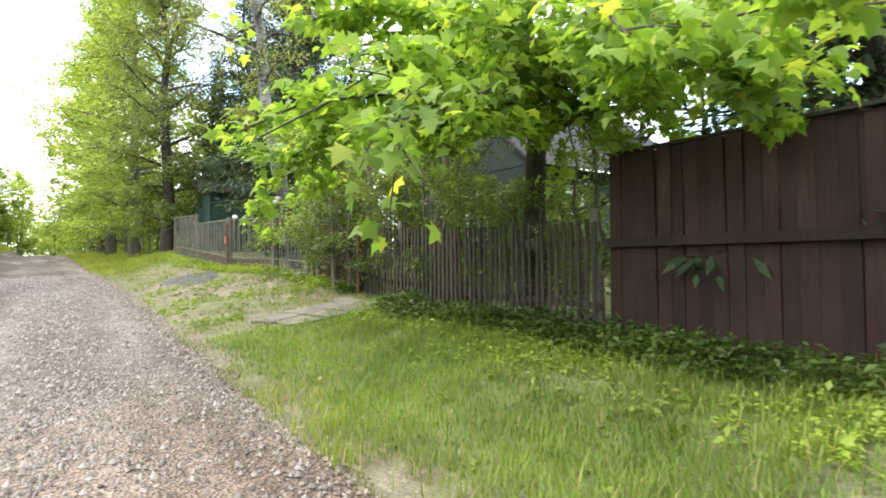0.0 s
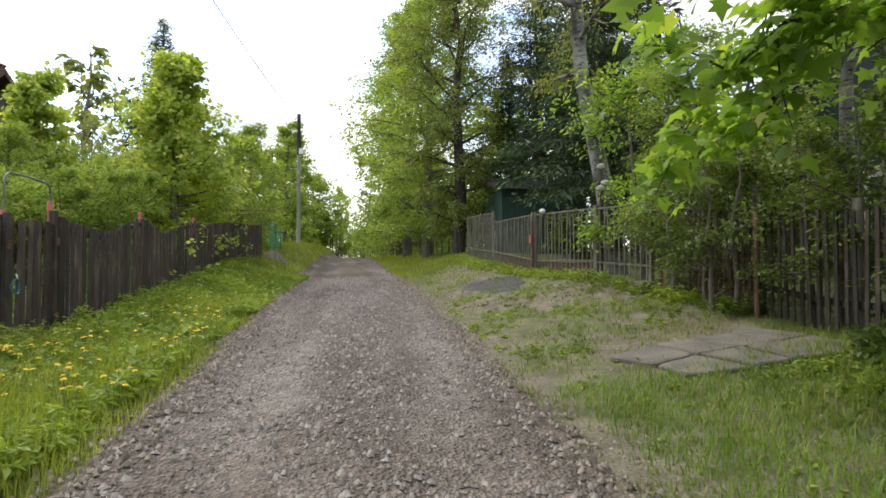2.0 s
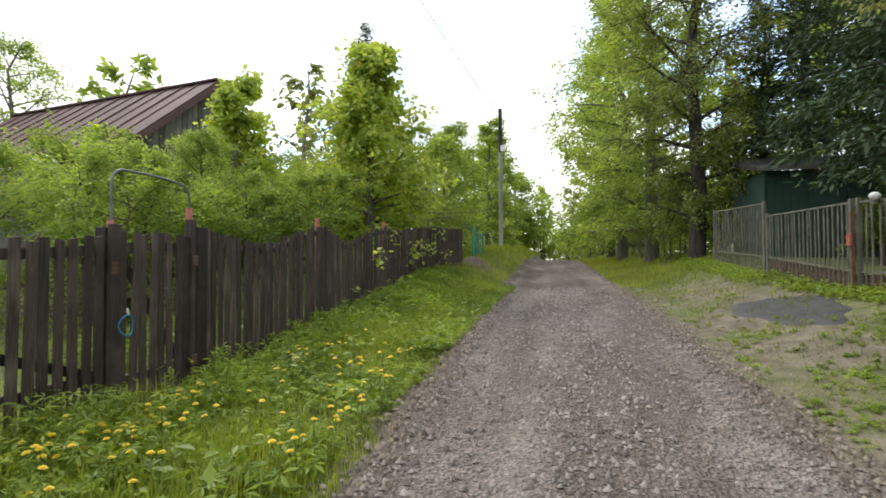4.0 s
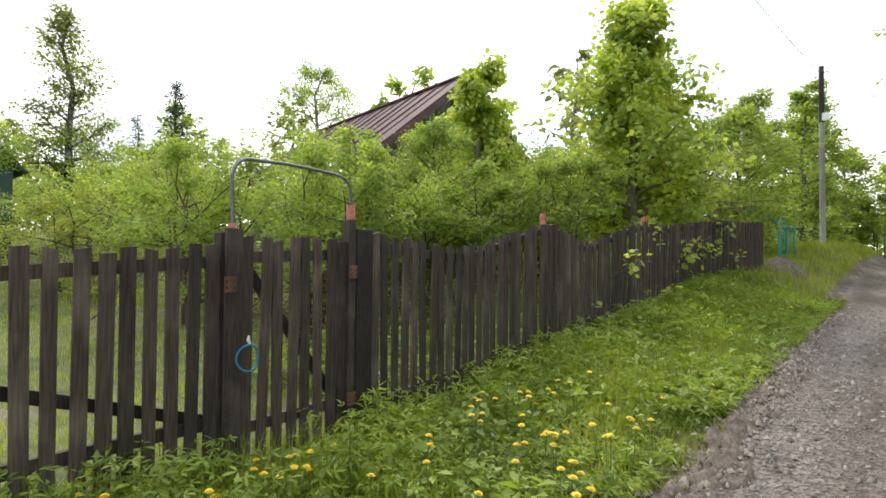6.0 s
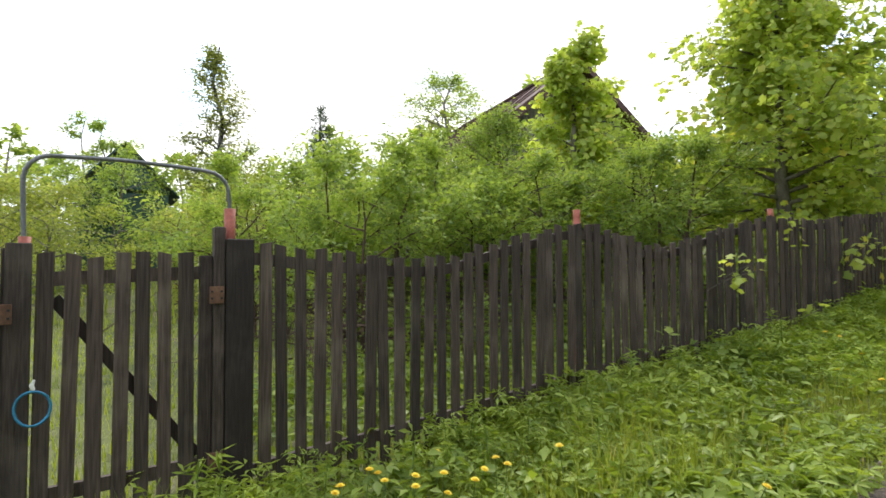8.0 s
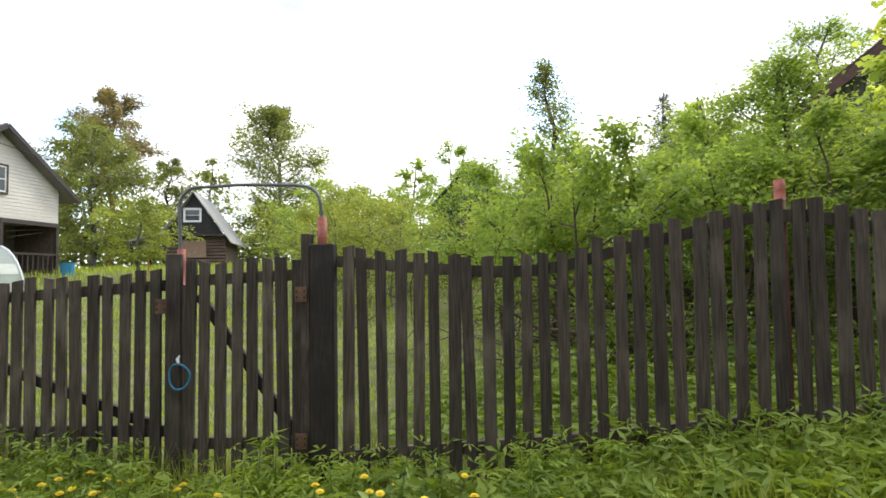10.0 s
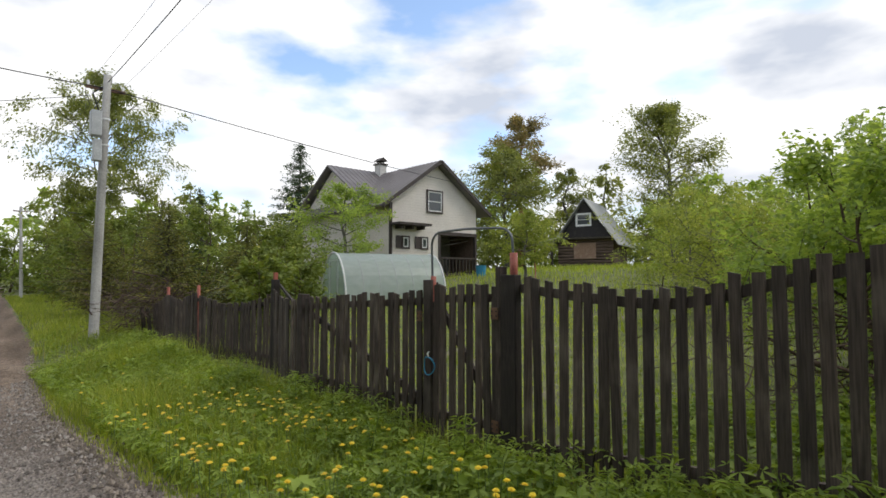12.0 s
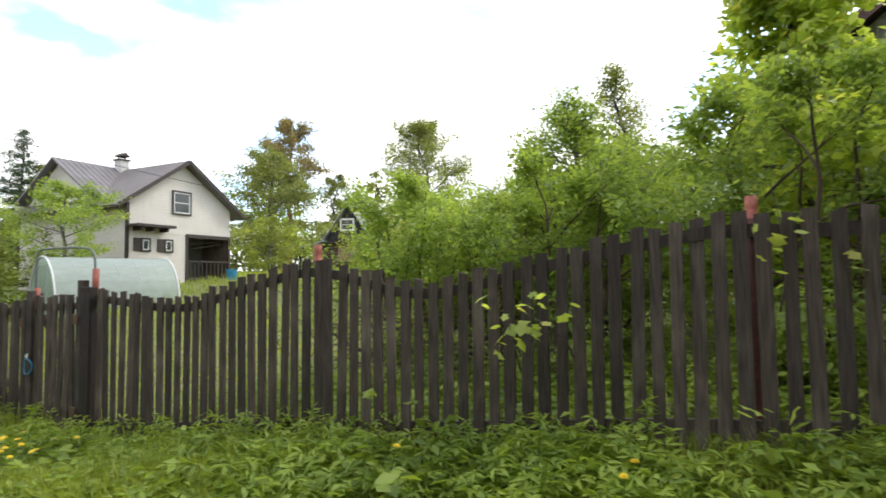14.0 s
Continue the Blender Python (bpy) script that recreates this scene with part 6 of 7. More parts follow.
    conifer("spruce_tree", "small dark spruce far in the yard", on_ground(-25.6, 18.8), 6.9, 1.9, M["spruce"], 283, 0.05, 5000, 0.3)
    broadleaf("birch_tree", "tall broad birch beyond the cabin", on_ground(-50.0, -9.8), 14.6, 4.6, 22000, 0.26, M["birch_leaf"], M["birch_bark"], 284, 0.15, 44, OVAL, 1.0, 0.25, 0.5, first=0.6, spread=0.34)
    broadleaf("pine_tree", "tall pine with rusty brown crown", on_ground(-42.5, -21.0), 14.6, 3.4, 12000, 0.3, M["pine"], M["pine_bark"], 285, 0.46, 26, SPRAY, 0.5, 0.0, 0.45, 1, 0.3)
    broadleaf("birch_tree", "broad birch in front of the pine", on_ground(-37.5, -18.5), 10.5, 4.2, 18000, 0.25, M["birch_leaf"], M["birch_bark"], 286, 0.15, 34, OVAL, 0.7, 0.4, 0.45, first=0.5, spread=0.32)
    broadleaf("birch_tree", "slim weeping birch beside the pine", on_ground(-46.0, -18.0), 9.5, 2.8, 6000, 0.24, M["birch_leaf"], M["birch_bark"], 287, 0.3, 20, OVAL, 0.7, 0.5, 0.5)
    broadleaf("birch_tree", "tall weeping birch beside the lane", on_ground(-7.6, -24.0), 13.2, 4.4, 30000, 0.17, M["birch_leaf"], M["birch_bark"], 288, 0.22, 30, OVAL, 0.75, 0.55, 0.5, trunk=0.22)
    conifer("spruce_tree", "tall dark spruce behind the cream house", on_ground(-22.8, -28.5), 11.4, 4.0, M["spruce"], 289, 0.06, 12000, 0.4)
    conifer("spruce_tree", "young spruce far behind the hedge", on_ground(-13.2, -24.0), 7.0, 1.7, M["spruce"], 290, 0.06, 4000, 0.34)
    # yellowish conifers and bushes at the far end of the fence
    for i, (x, y, h, r) in enumerate(((-5.6, -4.6, 3.7, 1.5), (-7.6, -3.4, 3.0, 1.4), (-6.2, -7.4, 4.2, 1.7), (-4.9, -10.5, 3.8, 1.6))):
        conifer("thuja_tree", "yellowish green conifer with loose boughs", on_ground(x, y), h, r, M["spruce_yellow"], 300 + i, 0.12, 7000, 0.18, "conifers at the fence", 0.1, per=10)
    for i, (x, y, h, r, n) in enumerate(((-9.4, -6.0, 3.2, 1.9, 7000), (-11.5, -9.5, 3.6, 2.0, 6500), (-8.6, -10.5, 4.2, 2.3, 7000), (-6.6, -15.0, 4.6, 2.4, 6500), (-8.5, -20.0, 5.0, 2.6, 6000), (-14.5, -14.0, 4.0, 2.3, 5000), (-8.2, -1.6, 2.2, 1.2, 5000), (-6.5, 0.3, 1.9, 0.9, 3500))):
        broadleaf("hedge_bush", "leafy olive green bush behind the fence", on_ground(x, y), h, r, int(n * 0.75), 0.16, M["hedge"], M["brush"], 320 + i, 0.06, 26, OVAL, 0.6, 0.0, 0.5, 4, 0.2, group="hedge at the lane", category="bush", first=0.8)
    for i, (x, y, h, r) in enumerate(((-7.6, -29.0, 4.6, 2.6), (-8.6, -35.0, 5.2, 2.8), (-7.6, -41.0, 5.0, 2.6), (-9.0, -47.0, 6.0, 3.0), (-10.5, -54.0, 6.0, 3.2), (-5.5, -57.0, 5.5, 3.0), (-0.8, -58.0, 5.5, 3.0), (3.6, -55.0, 5.5, 3.0), (-15.0, -50.0, 6.0, 3.2))):
        broadleaf("lane_bush", "tall leafy bush where the lane bends away", on_ground(x, y), h, r, 2600, 0.3, M["hedge"], M["brush"], 340 + i, 0.04, 24, OVAL, 0.6, 0.0, 0.5, 4, 0.25, group="bushes along the far lane", category="bush", first=0.9)
    broadleaf("hawthorn_tree", "young thorn tree with small leaves behind the fence", on_ground(-6.9, 15.1), 3.15, 0.95, 11000, 0.06, M["bush"], M["grey_bark"], 360, 0.2, 30, OVAL, 0.9, 0.0, 0.4, first=0.7)
    broadleaf("yard_bush", "dark green thorn bush behind the picket fence", on_ground(-6.6, 14.2), 2.1, 1.15, 9000, 0.06, M["bush"], M["brush"], 361, 0.05, 30, OVAL, 0.6, 0.0, 0.5, 5, 0.2, category="bush", first=0.9)
    # brushwood heaps: by the pole, and behind the fence
    brushwood(78, "low heap of dead branches behind the picket fence", on_ground(-6.7, 13.2), (0.4, 0.9, 0.25), 0.45, 360)
    brushwood(77, "heap of dead brown branches beside the pole", on_ground(-4.6, -3.0), (0.6, 0.75, 0.38), 0.7, 560)


left_side_trees()


def thicket(label, line, tall, deep, count, size, mat, seed):
    """A far belt of leaves along a line, down to the ground, with an uneven top."""
    rng = np.random.default_rng(seed)
    pts = np.asarray(line, float)
    run = np.concatenate([[0], np.cumsum(np.linalg.norm(np.diff(pts, axis=0), axis=1))])
    t = rng.random(count) * run[-1]
    x = np.interp(t, run, pts[:, 0]) + rng.normal(size=count) * deep
    y = np.interp(t, run, pts[:, 1]) + rng.normal(size=count) * deep
    top = tall * (0.45 + 0.4 * lumps(t, t * 0, 0.9, seed) + 0.35 * lumps(t, t * 0, 3.1, seed + 1))
    c = np.stack([x, y, height(x, y) + top * rng.random(count) ** 0.8], -1)
    v, f = leaf_arrays(rng, c, size * rng.uniform(0.6, 1.25, count), OVAL, 0.7)
    tagged(new("thicket", mesh_from("thicket", v, f, mat)), label, "thicket", kind="stuff")


def far_woods():
    thicket("distant green thicket beyond the crest of the lane", [(-16, 58), (-6, 62), (-3.4, 66)], 4.5, 0.7, 5000, 0.32, M["lime"], 411)
    thicket("distant green thicket beyond the crest of the lane", [(1.6, 66), (5, 60), (9, 50), (10, 38)], 4.0, 0.7, 6000, 0.32, M["lime"], 412)
    # the dark belt by the metal fence is an added backdrop for shade
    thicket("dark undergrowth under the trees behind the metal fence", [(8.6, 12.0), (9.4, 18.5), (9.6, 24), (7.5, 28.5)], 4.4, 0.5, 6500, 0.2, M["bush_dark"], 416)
    thicket("leafy undergrowth beneath the roadside trees", [(5.0, 26.5), (4.5, 34), (4.3, 44), (4.2, 57)], 3.2, 0.45, 8500, 0.19, M["lime"], 417)
    thicket("leafy undergrowth beyond the picket fence", [(-5.3, 27), (-5.7, 36), (-6.0, 48), (-5.6, 58)], 3.4, 0.5, 7500, 0.19, M["bush"], 418)
    thicket("distant green thicket where the lane ends", [(-4, 92), (4, 92)], 6.0, 0.8, 2500, 0.45, M["bush"], 413)
    thicket("distant olive thicket behind the gardens", [(-30, -42), (-46, -30), (-58, -12), (-56, 10), (-44, 28), (-28, 40), (-16, 56)], 4.8, 1.0, 18000, 0.72, M["willow"], 414)
    thicket("distant olive thicket along the far lane", [(-30, -42), (-18, -56), (-6, -64), (6, -62), (12, -40), (13, -18)], 5.0, 1.0, 11000, 0.62, M["hedge"], 415)
    """Trees that close the distance all round."""
    rng = np.random.default_rng(400)
    kinds = [
        broadleaf("distant_tree", "distant leafy tree at the edge of the village", on_ground(-62, 6), 9.5, 3.6, 1000, 0.62, M["lime"], M["grey_bark"], 401, 0.06, 18, group="distant woods", first=0.7, bare=True),
        broadleaf("distant_tree", "distant leafy tree at the edge of the village", on_ground(-66, -18), 8.0, 3.8, 1000, 0.62, M["bush"], M["grey_bark"], 402, 0.06, 18, group="distant woods", first=0.8, bare=True),
        broadleaf("distant_birch", "distant birch at the edge of the village", on_ground(-70, 22), 11.5, 3.0, 1000, 0.56, M["birch_leaf"], M["birch_bark"], 403, 0.15, 18, OVAL, 0.9, 0.3, group="distant woods", bare=True),
        conifer("distant_spruce", "distant dark spruce tree on the horizon", on_ground(-60, 30), 12.0, 2.9, M["spruce"], 404, 0.05, 1300, 0.8, "distant woods", per=4),
    ]
    for k in range(48):
        a = rng.uniform(0, 2 * math.pi)
        r = rng.uniform(58, 105)
        x, y = -8 + r * math.cos(a), 5 + r * math.sin(a)
        if abs(x - 0.5) < 7 and y > 0 or (x > -14 and x < 4 and y < 0):
            continue
        s = rng.uniform(0.8, 1.25)
        m = pose(x, y, float(height(x, y)) - 0.1, 0, 0, rng.uniform(0, 360)) @ Matrix.Diagonal((s, s, s * rng.uniform(0.85, 1.1), 1))
        copy_thing(kinds[rng.choice(4, p=[0.4, 0.3, 0.18, 0.12])], m)
    for x, y, k, s in ((-9, -52, 0, 1.0), (-15, -45, 1, 1.0), (-18, -36, 0, 0.8), (-2, -60, 1, 1.2), (-30, -40, 2, 0.9), (-34, -32, 1, 0.9), (-48, -28, 0, 1), (-56, -20, 2, 1), (-32, 22, 0, 0.7), (-36, 14, 1, 0.7), (-34, 6, 0, 0.65), (-30, 28, 2, 0.7), (-40, -2, 1, 0.75), (-22, 30, 0, 0.9), (-15, 36, 2, 0.9), (-52, -2, 1, 0.9), (8, 62, 0, 1.1), (-10, 66, 1, 1.1), (0.2, 66, 0, 0.42), (-2.2, 62, 1, 0.45), (2.2, 64, 0, 0.45), (1, 78, 2, 0.9), (-3, 84, 0, 1), (4, 90, 1, 1.1), (10, 45, 2, 1.1), (11, 33, 0, 1.2), (12, 24, 3, 1.1), (16, 4, 1, 1.1), (17, -4, 2, 1), (14, -12, 0, 1.1), (22, 10, 3, 1), (6, -16, 0, 1), (9, -28, 2, 1), (3, -46, 0, 0.9), (-1, -66, 1, 1.1), (-18, -78, 0, 1.2), (-9, -86, 1, 1.2), (-24, -60, 2, 1.0), (7, -38, 1, 0.9), (-12, -62, 0, 0.9)):
        m = pose(x, y, float(height(x, y)) - 0.1, 0, 0, (x * 37 + y * 11) % 360) @ Matrix.Diagonal((s, s, s, 1))
        copy_thing(kinds[k], m)


far_woods()

# ---- teal gate beyond the fence ----


def build_teal_gate():
    g = thing("teal_gate", "teal painted metal gate beside the lane", "gate")
    for y in (28.2, 29.5, 31.0):
        round_post(g, -3.9, y, 1.6, 3.45, 0.045, M["teal_paint"])
    for z in (2.35, 3.25):
        beam("rail", (-3.9, 28.2, z), (-3.9, 31.0, z), 0.04, 0.04, M["teal_paint"], g)
    for y in np.arange(28.4, 31, 0.26):
        beam("bar", (-3.9, y, 2.3), (-3.9, y, 3.3), 0.012, 0.012, M["teal_paint"], g)
    a = [(-3.9, 28.2 - 0.0 + 0.7 * (1 - math.cos(t)), 3.25 + 0.35 * math.sin(t)) for t in np.linspace(0, math.pi, 9)]
    tubes("arch", [(a, [0.02] * 9, 6)], M["teal_paint"], g)
    beam("brace", (-3.9, 26.4, 3.5), (-3.9, 28.2, 3.2), 0.04, 0.04, M["teal_paint"], g)


build_teal_gate()

# ---- slabs, dark patch and small ground things ----


def build_slabs():
    """One broken apron of flat slabs with grass in the cracks."""
    rng = np.random.default_rng(60)
    a, b, c, d = np.array((2.6, 8.3)), np.array((4.4, 8.6)), np.array((4.65, 7.05)), np.array((2.92, 7.3))
    us, vs = np.array((0.0, 0.3, 0.52, 0.78, 1.0)), np.array((0.0, 0.5, 1.0))
    grid = np.array([[(a + (b - a) * u) * (1 - v) + (d + (c - d) * u) * v for v in vs] for u in us])
    grid += rng.normal(size=grid.shape) * 0.05
    for i in range(4):
        for j in range(2):
            q = np.array([grid[i, j], grid[i, j + 1], grid[i + 1, j + 1], grid[i + 1, j]])
            mid = q.mean(0)
            ring = []
            for k in range(4):
                for t in (0.06, 0.3, 0.65, 0.94):
                    p = q[k] + (q[(k + 1) % 4] - q[k]) * t
                    ring.append((p - mid) * (0.955 + 0.02 * rng.normal()))
            bm = bmesh.new()
            n = len(ring)
            sink = rng.uniform(-0.012, 0.012)
            lo = [bm.verts.new((p[0], p[1], -0.15)) for p in ring]
            hi = [bm.verts.new((p[0], p[1], 0.028 + sink)) for p in ring]
            top = [bm.verts.new((p[0] * 0.96, p[1] * 0.96, 0.04 + sink + rng.normal() * 0.003)) for p in ring]
            for k in range(n):
                bm.faces.new((lo[k], lo[(k + 1) % n], hi[(k + 1) % n], hi[k]))
                bm.faces.new((hi[k], hi[(k + 1) % n], top[(k + 1) % n], top[k]))
            bm.faces.new(top)
            bmesh.ops.recalc_face_normals(bm, faces=bm.faces)
            me = bpy.data.meshes.new("stone_slab")
            bm.to_mesh(me)
            bm.free()
            me.materials.append(M["stone"])
            ob = tagged(new("stone_slab", me), "flat cracked grey stone slab in the grass", "stone", "stone slabs")
            rise_x = math.degrees(math.atan(float(height(mid[0] + 0.3, mid[1]) - height(mid[0] - 0.3, mid[1])) / 0.6))
            rise_y = math.degrees(math.atan(float(height(mid[0], mid[1] + 0.3) - height(mid[0], mid[1] - 0.3)) / 0.6))
            ob.matrix_basis = pose(*on_ground(*mid, 0.008), rise_y + rng.normal() * 0.6, -rise_x + rng.normal() * 0.6, 0)


build_slabs()


def build_patch():
    t = np.linspace(0, 2 * math.pi, 40, endpoint=False)
    rng = np.random.default_rng(61)
    rings = []
    for r in (0.0, 0.35, 0.7, 0.9, 1.0):
        w = 1 + 0.12 * np.sin(t * 3 + 1) + 0.08 * np.sin(t * 7)
        x, y = 3.05 + 0.62 * r * w * np.cos(t) - 0.12 * r * np.sin(t), 15.3 + 1.45 * r * w * np.sin(t)
        rings.append(np.stack([x, y, height(x, y) + 0.02 - 0.04 * (r > 0.95)], -1))
    v = np.concatenate(rings)
    f = [(i * 40 + j, i * 40 + (j + 1) % 40, (i + 1) * 40 + (j + 1) % 40, (i + 1) * 40 + j) for i in range(4) for j in range(40)]
    tagged(new("cinder_patch", mesh_from("cinder_patch", v, f, M["asphalt"], True)), "dark grey patch of cinders on the ground", "ground", kind="structure")


build_patch()


def build_blocks():
    b = thing("concrete_block", "pale concrete sill under the metal fence", "block", on_ground(4.62, 11.9))
    boxed("block", (-0.12, 0.12, -0.75, 0.75, -0.1, 0.08), M["stone"], b, bevel=0.01)


build_blocks()


# ---- grass and weeds ----


def blades(name, label, x, y, tall, wide, mat, seed, bend=0.45, base=None):
    rng = np.random.default_rng(seed)
    n = len(x)
    z = (height(x, y) if base is None else base) - 0.01
    a = rng.uniform(0, 2 * np.pi, n)
    d = np.stack([np.cos(a), np.sin(a), np.zeros(n)], -1)
    s = np.stack([-np.sin(a), np.cos(a), np.zeros(n)], -1) * (wide / 2)[:, None]
    foot = np.stack([x, y, z], -1)
    lean = (bend * rng.uniform(0.2, 1.3, n) * tall)[:, None]
    upv = np.array([0, 0, 1.0])
    mid = foot + upv * (tall * 0.55)[:, None] + d * lean * 0.3
    tip = foot + upv * (tall * (1 - 0.25 * bend * rng.random(n)))[:, None] + d * lean
    v = np.stack([foot - s, foot + s, mid + s * 0.8, mid - s * 0.8, tip], 1).reshape(-1, 3)
    o = (np.arange(n) * 5)[:, None, None]
    f = (np.array([(0, 1, 2), (0, 2, 3), (3, 2, 4)])[None] + o).reshape(-1, 3)
    return tagged(new(name, mesh_from(name, v, f, mat)), label, "grass", kind="stuff")


def sow():
    rng = np.random.default_rng(500)
    # verge between the lane and the picket fence
    n = 68000
    y = np.concatenate([rng.uniform(1.5, 19, int(n * 0.8)), rng.uniform(-8, 26, n - int(n * 0.8))])
    L = road_left(y)
    x = L + 0.02 + (-4.1 - L) * rng.random(n) + rng.normal(size=n) * 0.05
    x = np.where(rng.random(n) < 0.22, np.maximum(x, -3.7) - 1.1 * rng.random(n) * smooth_step(7.2, 5.0, y), x)
    keep = rng.random(n) < 0.35 + lumps(x, y, 2.2, 1)
    x, y = x[keep], y[keep]
    edge = np.clip((road_left(y) - x) / 0.6, 0, 1)
    tall = (0.09 + 0.21 * rng.random(len(x)) ** 1.4) * (0.75 + 0.6 * smooth_step(11, 8, y)) * (0.45 + 0.7 * edge) * (0.6 + 0.8 * lumps(x, y, 1.6, 2))
    blades("verge_grass", "lush green grass between the lane and the fence", x, y, tall, np.full(len(x), 0.007), M["grass"], 501)
    n = 30000
    y = np.concatenate([rng.uniform(19, 60, n // 2), rng.uniform(-40, -2, n // 2)])
    x = road_left(y) - 0.05 - 3.2 * rng.random(n)
    blades("verge_grass", "grass along the far verge", x, y, 0.1 + 0.22 * rng.random(n), np.full(n, 0.016), M["grass"], 502)
    # mown lawn in the yard
    n = 36000
    x = -3.9 - 10 * rng.random(n) ** 1.3
    y = rng.uniform(-4, 16, n)
    inside = x < np.interp(y, [-4, 1, 4.3, 7.1, 8], [-4.7, -4.6, -4.95, -4.0, -3.95])
    x, y = x[inside], y[inside]
    blades("lawn_grass", "bright green yard grass behind the fence", x, y, 0.05 + 0.1 * rng.random(len(x)), np.full(len(x), 0.012), M["lawn"], 503)
    n = 14000
    x = -12 - 34 * rng.random(n)
    y = rng.uniform(-16, 14, n)
    blades("yard_grass", "long grass in the rear of the yard", x, y, 0.12 + 0.28 * rng.random(n), np.full(n, 0.035), M["lawn"], 504)
    # right verge: short and patchy near the lane, denser in front of the fences
    n = 74000
    y = np.concatenate([rng.uniform(0.5, 12, int(n * 0.7)), rng.uniform(12, 27, n - int(n * 0.7))])
    R = road_right(y)
    x = R - 0.02 + (5.0 - R) * rng.random(n)
    bare = smooth_step(6.5, 9.0, y) * smooth_step(22, 15, y) * smooth_step(5.2, 4.4, x)
    dense = (0.5 * lumps(x, y, 1.7, 4) + 0.9 * (lumps(x, y, 7.0, 5) - 0.25)) * 1.1 - 0.33 * bare - 0.25 * smooth_step(0.7, 0.1, x - R) + 0.15
    keep = rng.random(n) < dense
    x, y, bare = x[keep], y[keep], bare[keep]
    tall = (0.035 + 0.11 * rng.random(len(x)) ** 1.4) * (1.3 - 0.75 * bare) * (0.45 + 1.1 * lumps(x, y, 1.2, 6))
    blades("roadside_grass", "short patchy grass beside the lane", x, y, np.maximum(tall, 0.015), np.full(len(x), 0.009), M["dry_grass"], 505, 0.6)
    n = 38000
    y = rng.uniform(-2.5, 7.6, n)
    x = road_right(y) + 0.12 + (4.7 - road_right(y)) * rng.random(n)
    keep = rng.random(n) < (0.25 + lumps(x, y, 2.0, 41)) * smooth_step(0.1, 0.8, x - road_right(y))
    x, y = x[keep], y[keep]
    blades("roadside_grass", "shaded green grass in front of the board fence", x, y, 0.05 + 0.1 * rng.random(len(x)) ** 1.5, np.full(len(x), 0.008), M["shade_grass"], 507, 0.7)
    n = 16000
    y = rng.uniform(22, 60, n)
    x = road_right(y) + 3.2 * rng.random(n)
    blades("roadside_grass", "grass under the roadside trees", x, y, 0.08 + 0.16 * rng.random(n), np.full(n, 0.018), M["grass"], 506)


sow()


def weeds(name, label, x, y, tall, size, mat, seed, shape=OVAL, per=7):
    """Broad-leaved plants: a few leaves in tiers round a short stalk."""
    rng = np.random.default_rng(seed)
    n = len(x)
    z = height(x, y)
    a = rng.uniform(0, 2 * np.pi, (n, per))
    h = tall[:, None] * (0.25 + 0.75 * rng.random((n, per)))
    r = tall[:, None] * 0.22 * rng.random((n, per))
    c = np.stack([x[:, None] + r * np.cos(a), y[:, None] + r * np.sin(a), z[:, None] + h], -1).reshape(-1, 3)
    lead = np.stack([np.cos(a), np.sin(a), 0.15 + 0 * a], -1).reshape(-1, 3)
    s = np.repeat(size, per) * rng.uniform(0.6, 1.25, n * per)
    v, f = leaf_arrays(rng, c, s, shape, 1.5, lead, 0.15)
    foot = np.stack([x, y, z - 0.02], -1)
    top = foot + np.stack([rng.normal(size=n) * 0.02, rng.normal(size=n) * 0.02, tall], -1)
    w = np.array([0.003, 0.0, 0])
    sv = np.stack([foot - w, foot + w, top], 1).reshape(-1, 3)
    sf = (np.arange(n) * 3)[:, None] + np.array([0, 1, 2]) + len(v)
    return tagged(new(name, mesh_from(name, np.concatenate([v, sv]), np.concatenate([f, sf]), mat)), label, "weeds", kind="stuff")


